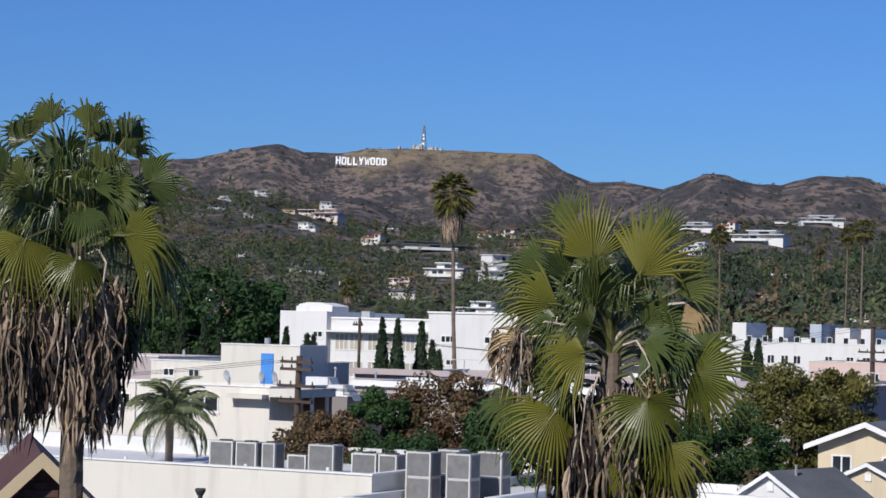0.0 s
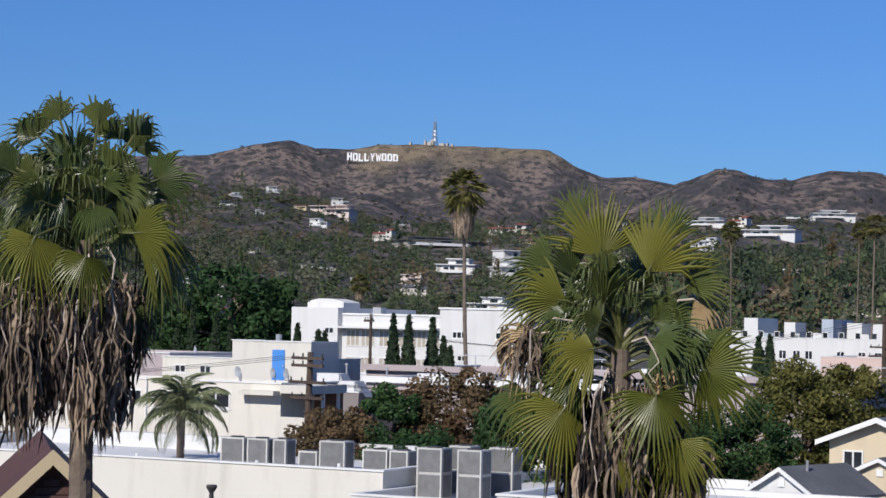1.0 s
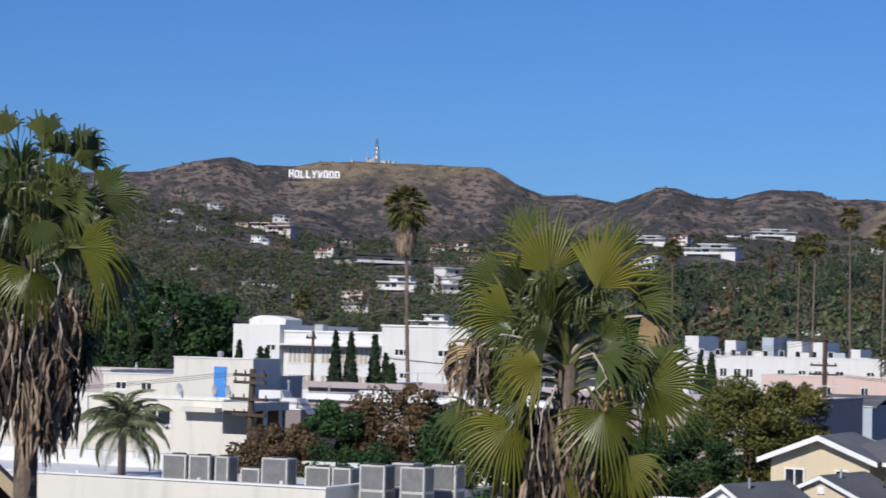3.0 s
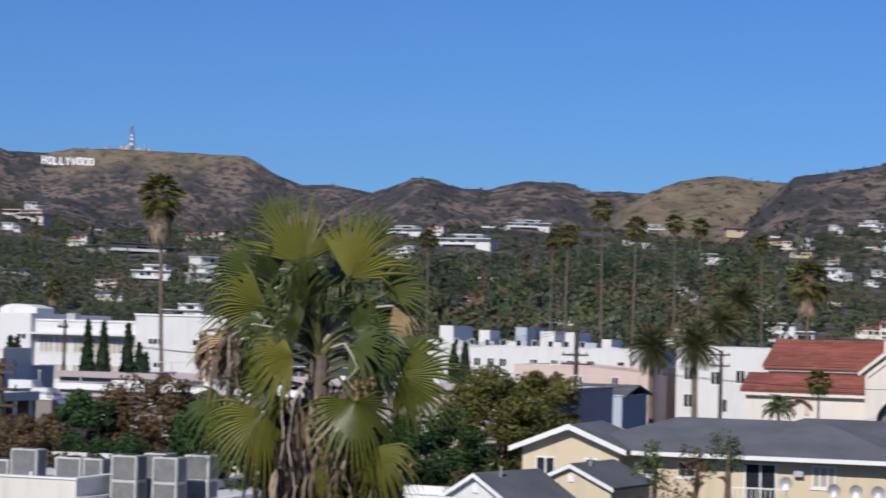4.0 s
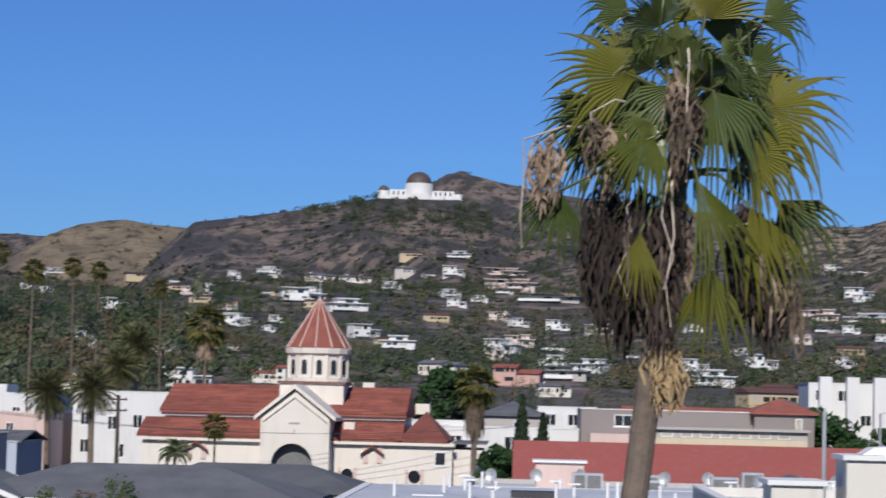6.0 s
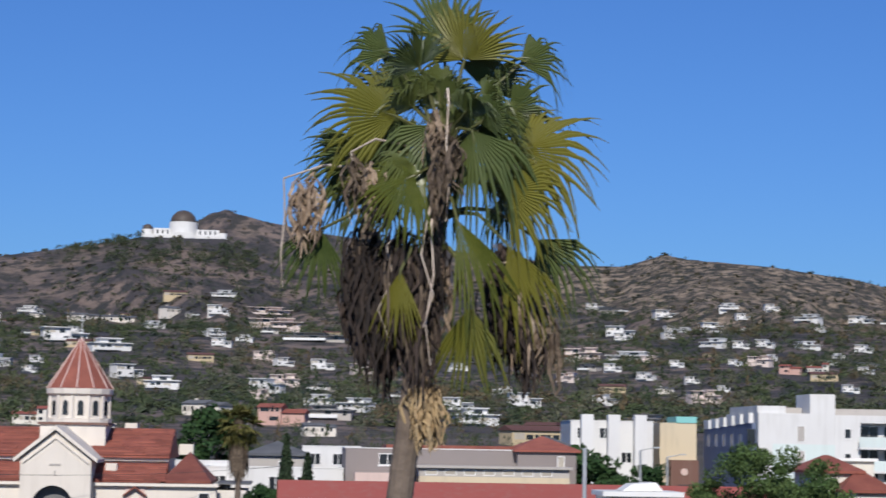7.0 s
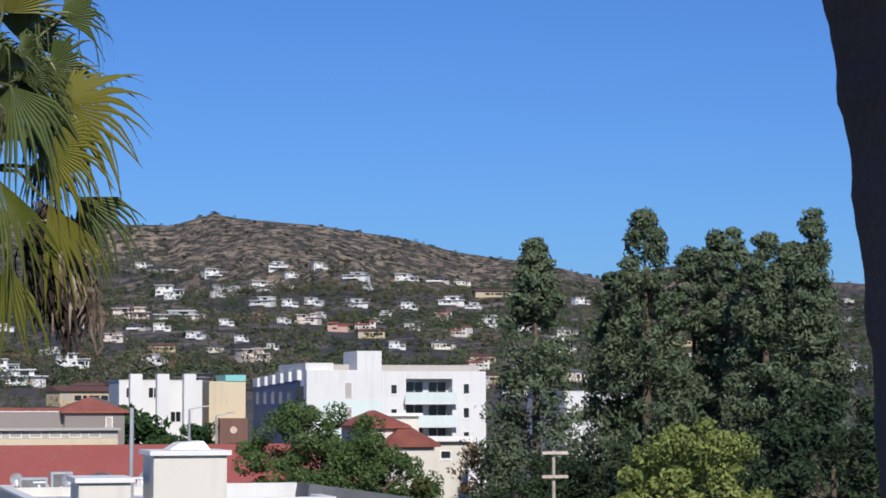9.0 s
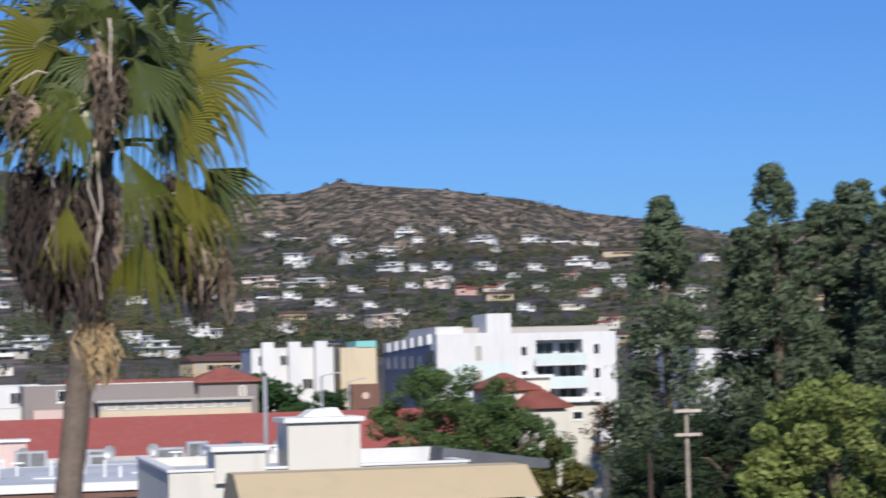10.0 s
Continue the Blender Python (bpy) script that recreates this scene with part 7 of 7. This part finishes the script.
def wire(p, q, sag, radius=0.012):
    w = thing("cable", *p, "thin dark overhead cable between poles", "cable", "overhead cables")
    pts = [Vector(p).lerp(Vector(q), t / 12) - Vector((0, 0, 4 * sag * (t / 12) * (1 - t / 12))) for t in range(13)]
    wpart("strand", tube(bmesh.new(), pts, [radius] * 13, 5), M_DARK, w)


for k in range(3):
    wire((-52.7 + k * 0.7, 90.9 + 0.2 * k, 11.3), (-95, 78 + k, 10.0), 1.2)
    wire((-52.7 + k * 0.9, 91.0, 10.1), (-30 + k, 120, 10.6), 1.0)
px, py = place(14.12, 170)
for k in range(3):
    wire((px - 1 + k, py, 14.1), (-80, 160 + k, 11.8), 1.6, 0.016)
    wire((px - 1 + k, py, 11.4), (0, 172 + k, 11.0), 1.2, 0.014)
wire((*place(46.3, 66), 10.0), (*place(52.5, 60), 10.1), 0.7)
wire((*place(46.3, 66), 9.9), (32.0, 94.8, 9.7), 0.6)


# ---- landmarks on the ridge ----
def lettered_sign():
    """White letters on the slope under the summit, each held by posts."""
    strokes = {
        "H": [(0, 0, 3.7, 16), (7.6, 0, 11.3, 16), (3.7, 6.4, 7.6, 9.8)],
        "O": [(0, 1.5, 3.6, 14.5), (7.6, 1.5, 11.2, 14.5), (1.2, 0, 9.8, 3.2), (1.2, 12.8, 9.8, 16)],
        "L": [(0, 0, 3.7, 16), (3.7, 0, 9.8, 3.4)],
        "D": [(0, 0, 3.6, 16), (7.6, 2, 11.2, 14), (3.6, 0, 9.4, 3.2), (3.6, 12.8, 9.4, 16)],
        "Y": [(4, 0, 7, 7.5)],
        "W": [],
    }
    r0 = slope_spot(0.65, 4.22, 3600, 4560)
    r0 -= 10
    x, y = place(0.68, r0)
    sign = thing("hillside_sign", x, y, ground(x, y), "large white letters HOLLYWOOD standing on a dry hillside", "sign")
    pitch_ = 11.9
    for i, ch in enumerate("HOLLYWOOD"):
        a = 0.03 + i * 0.1515
        bx, by = place(a, r0)
        dip = (0, 0.8, 1.6, 1.2, 0.4, 0.8, 0.0, 0.4, 1.0)[i]
        base = EYE + r0 * math.tan(radians(4.245)) - dip
        bm = bmesh.new()
        for x0, z0, x1, z1 in strokes[ch]:
            box(bm, x0, x1, 0, 0.8, z0, z1)
        slants = {"Y": [((0, 16), (3, 16), (7, 7.5), (4, 7.5)), ((8, 16), (11, 16), (7, 7.5), (4, 7.5))],
                  "W": [((0, 16), (2.6, 16), (4.6, 0), (2.4, 0)), ((5.2, 13), (6.9, 13), (4.6, 0), (2.6, 0)), ((5.2, 13), (6.9, 13), (9.6, 0), (7.4, 0)), ((9.4, 16), (12, 16), (9.6, 0), (7.4, 0))]}.get(ch, [])
        for j, s in enumerate(slants):
            prism(list(s), -0.03 * j, 0.8 - 0.03 * j, bm)
        for px_ in (1.2, 9.2):
            box(bm, px_, px_ + 0.5, 1.0, 1.5, -3.5, 12)
        bmesh.ops.scale(bm, vec=(0.92, 1, 1.0), verts=bm.verts)
        bmesh.ops.transform(bm, matrix=Matrix.Translation((bx, by, base)) @ Matrix.Rotation(radians(NORTH), 4, "Z"), verts=bm.verts)
        wpart("letter", bm, M_LETTER, sign)


M_LETTER = surface("white_sign_paint", (0.82, 0.82, 0.82), (0.9, 0.9, 0.9), 0.05, 0.5, 0.0, 0.02)
lettered_sign()


def lattice_mast(a, d, base_angle, top_angle, width):
    x, y = place(a, d)
    z0, z1 = EYE + d * math.tan(radians(base_angle)), EYE + d * math.tan(radians(top_angle))
    t = thing("radio_mast", x, y, z0, "tall red and white lattice radio mast on the summit", "radio mast")
    bm = bmesh.new()
    n = 12
    for i in range(n):
        f0, f1 = i / n, (i + 1) / n
        za, zb = z0 - 12 + (z1 - z0 + 12) * f0, z0 - 12 + (z1 - z0 + 12) * f1
        wa, wb = width * (1 - 0.75 * f0) / 2, width * (1 - 0.75 * f1) / 2
        ca = [(x + sx * wa, y + sy * wa, za) for sx, sy in ((-1, -1), (1, -1), (1, 1), (-1, 1))]
        cb = [(x + sx * wb, y + sy * wb, zb) for sx, sy in ((-1, -1), (1, -1), (1, 1), (-1, 1))]
        for k in range(4):
            tube(bm, [ca[k], cb[k]], [0.5, 0.5], 4)
            tube(bm, [ca[k], cb[(k + 1) % 4]], [0.35, 0.35], 4)
            tube(bm, [cb[k], cb[(k + 1) % 4]], [0.35, 0.35], 4)
    tube(bm, [(x, y, z1), (x, y, z1 + 14)], [0.4, 0.2], 5)
    wpart("lattice", bm, M_STEEL, t)
    for f, s in ((0.25, 3), (0.45, 2.6), (0.6, 2.2)):
        z = z0 + (z1 - z0) * f
        wpart("dish", tube(bmesh.new(), [(x + 2, y - 3.2, z), (x + 2, y - 4.4, z)], [s * 0.6, s], 12), M_TRIM, t)


lattice_mast(2.33, 4558, 4.68, 5.32, 12)
for a, d, w, h, e in ((2.12, 4556, 10, 12, 4.68), (2.22, 4556, 6, 22, 4.68), (2.44, 4556, 12, 9, 4.68), (2.62, 4558, 5, 12, 4.68), (1.65, 4556, 5, 9, 4.69), (2.05, 4556, 4, 17, 4.68), (2.75, 4556, 6, 7, 4.68)):
    x, y = place(a, d)
    z = ground(x, y)
    t = thing("summit_station", x, y, z, "small pale radio station building on the summit", "building", "summit stations")
    wpart("wall", boxed((x, x + w, y, y + 6, z - 3, z + h * 0.5)), M_GREY, t)
    wpart("antenna", tube(bmesh.new(), [(x + w / 2, y + 2, z), (x + w / 2, y + 2, z + h * 1.3)], [0.4, 0.3], 6), M_STEEL, t)


def observatory():
    d = 2215
    x, y = place(25.6, d)
    z = EYE + d * math.tan(radians(5.2))
    o = thing("observatory", x, y, z, "white domed observatory on a hilltop", "observatory")
    m = Matrix.Rotation(radians(6), 4, "Z")

    def put_part(name, bm, mat_, parent=o):
        bmesh.ops.transform(bm, matrix=m, verts=bm.verts)
        return part(name, bm, mat_, parent)

    put_part("terrace", boxed((-40, 42, -6, 22, -14, 3.5), (-9, 9, -14, -6.01, -16, 5.5)), M_WHITE)
    put_part("main_hall", boxed((-30, -13, -2, 16, 3.5, 10), (13, 36, -2, 16, 3.5, 9.5)), M_WHITE)
    for x0 in (-27, -22, -17, 16, 21, 26, 31):
        put_part("window", boxed((x0, x0 + 1.6, -2.1, -1.95, 4.6, 8.4)), M_GLASS)
    put_part("rotunda", tube(bmesh.new(), [(0, 6, -4), (0, 6, 17)], [14.5, 14.2], 20), M_WHITE)
    bm = bmesh.new()
    prof = [(13.2 * math.cos(a), 17 + 12.5 * math.sin(a)) for a in (math.pi / 2 * k / 8 for k in range(9))]
    tube(bm, [(0, 6, q) for p, q in prof], [max(p, 0.2) for p, q in prof], 24)
    put_part("dome", bm, M_DOME)
    for sx, s in ((-36, 5.5), (39, 5.5)):
        put_part("small_rotunda", tube(bmesh.new(), [(sx, 6, -6), (sx, 6, 7 if sx > 0 else 9)], [s + 0.6, s + 0.4], 14), M_WHITE)
        bm = bmesh.new()
        prof = [(s * math.cos(a), (7 if sx > 0 else 9) + s * math.sin(a)) for a in (math.pi / 2 * k / 6 for k in range(7))]
        tube(bm, [(sx, 6, q) for p, q in prof], [max(p, 0.15) for p, q in prof], 16)
        put_part("small_dome", bm, M_DOME)


M_DOME = surface("weathered_copper_dome", (0.055, 0.042, 0.036), (0.09, 0.07, 0.058), 0.1, 0.6, 0.05, 0.0)
observatory()

# trees on the crest by the observatory
def ridge_trees():
    rng = np.random.default_rng(77)
    sets = far_tree_templates()
    spots, hs, ks = [], [], []
    for a0, a1, e_off, n in ((23.6, 27.6, 70, 160), (22.0, 25.0, 40, 60), (26.6, 31.0, 200, 120)):
        for i in range(n):
            a = rng.uniform(a0, a1)
            r = 2190 - abs(rng.normal(0, e_off))
            if 24.5 < a < 26.8 and r > 2150:
                r -= 75
            x, y = place(a, r)
            spots.append((x, y, ground(x, y) - 0.5)); hs.append(rng.uniform(5, 9)); ks.append(int(rng.integers(0, 6)))
    for a in np.arange(14.0, 58, 0.42):
        a = a + rng.normal(0, 0.2)
        r = 2235.0 if a < 24 else 2550.0
        if 24 < a < 34 or rng.random() < 0.55:
            continue
        x, y = place(a, r)
        spots.append((x, y, ground(x, y) - 0.6)); hs.append(rng.uniform(2.5, 5)); ks.append(int(rng.integers(0, 6)))
    for x_, y_ in (place(22.05, 2238), place(24.35, 2236), place(24.2, 2236), place(22.7, 2236), place(22.85, 2236)):
        spots.append((x_, y_, ground(x_, y_) - 0.5)); hs.append(11); ks.append(1)
    hs = np.array(hs)
    V, F = scatter(rng, np.array(spots), hs, hs * 1.1, ks, sets)
    tagged(new("ridge_trees", np_mesh("ridge_trees", V, F, M_WOODS)), "scattered dark trees along the ridge by the observatory", "woods", kind="stuff")


ridge_trees()

# ---- the balcony's arched opening ----
def balcony():
    """A stuccoed wall with an arched opening round the eye, the balcony's floor, rail and back wall."""
    w = new("balcony_wall")
    tagged(w, "rough dark brown stucco wall with an arched opening", "wall", kind="structure")
    b = radians(NORTH_ARCH)
    across = Vector((math.cos(b), -math.sin(b), 0))
    ahead = Vector((math.sin(b), math.cos(b), 0))
    turn = Matrix(((across.x, ahead.x, 0, 0), (across.y, ahead.y, 0, 0), (0, 0, 1, 0), (0, 0, 0, 1)))
    half, spring, rise = ARCH_HALF, EYE - 0.25, ARCH_RISE
    rng = random.Random(4)
    outline = [(half + 0.002 * rng.uniform(-1, 1), EYE - 1.0 + i * 0.016) for i in range(int((spring - EYE + 1.0) / 0.016 + 0.5))]
    n = 420
    for k in range(n + 1):
        a = math.pi * k / n
        j = 1 + 0.0012 * rng.uniform(-1, 1) + 0.0012 * math.sin(k * 0.9)
        outline.append((half * math.cos(a) * j, spring + rise * math.sin(a) * j))
    outline += [(-half, EYE - 1.0)]
    far_ = [(half + 1.6, EYE - 1.0), (half + 1.6, EYE + 2.7), (-half - 1.6, EYE + 2.7), (-half - 1.6, EYE - 1.0)]
    bm = bmesh.new()
    y0, y1 = ARCH_DIST, ARCH_DIST + 0.3

    def strip(depth):
        inner = [bm.verts.new((x, depth, z)) for x, z in outline]
        outer = []
        for x, z in outline:
            dx, dz = x, z - (EYE + 0.3)
            s = min((half + 1.6) / max(abs(dx), 1e-6), (2.4 if dz > 0 else 1.3) / max(abs(dz), 1e-6))
            outer.append(bm.verts.new((dx * s, depth, EYE + 0.3 + dz * s)))
        for i in range(len(outline) - 1):
            bm.faces.new((inner[i], inner[i + 1], outer[i + 1], outer[i]))
        return inner, outer

    i0, o0 = strip(y0)
    i1, o1 = strip(y1)
    for i in range(len(outline) - 1):
        bm.faces.new((i0[i], i1[i], i1[i + 1], i0[i + 1]))
        bm.faces.new((o0[i], o1[i], o1[i + 1], o0[i + 1]))
    bmesh.ops.recalc_face_normals(bm, faces=bm.faces)
    bmesh.ops.transform(bm, matrix=turn, verts=bm.verts)
    part("stucco", bm, M_STUCCO_NEAR, w)
    for name, bx in (("floor_slab", (-half - 1.6, half + 1.6, -1.6, y1, EYE - 1.9, EYE - 1.6)), ("low_wall", (-half - 1.6, half + 1.6, y0, y1, EYE - 1.6, EYE - 1.01)),
                     ("back_wall", (-half - 1.6, half + 1.6, -1.8, -1.6, EYE - 1.6, EYE + 2.7)), ("side_wall", (half + 1.45, half + 1.6, -1.6, y0 - 0.01, EYE - 1.6, EYE + 2.7)), ("roof_slab", (-half - 1.6, half + 1.6, -1.8, y1, EYE + 2.71, EYE + 2.9))):
        bm = boxed(bx)
        bmesh.ops.transform(bm, matrix=turn, verts=bm.verts)
        part(name, bm, M_STUCCO_NEAR, w)
    bm = boxed((-half - 1.6, half + 1.6, -1.8, y1, 0.0, EYE - 1.91))
    bmesh.ops.transform(bm, matrix=turn, verts=bm.verts)
    part("house_wall", bm, M_STUCCO_NEAR, w)


NORTH_ARCH, ARCH_HALF, ARCH_RISE, ARCH_DIST = -10.0, 1.654, 2.4, 1.735
balcony()
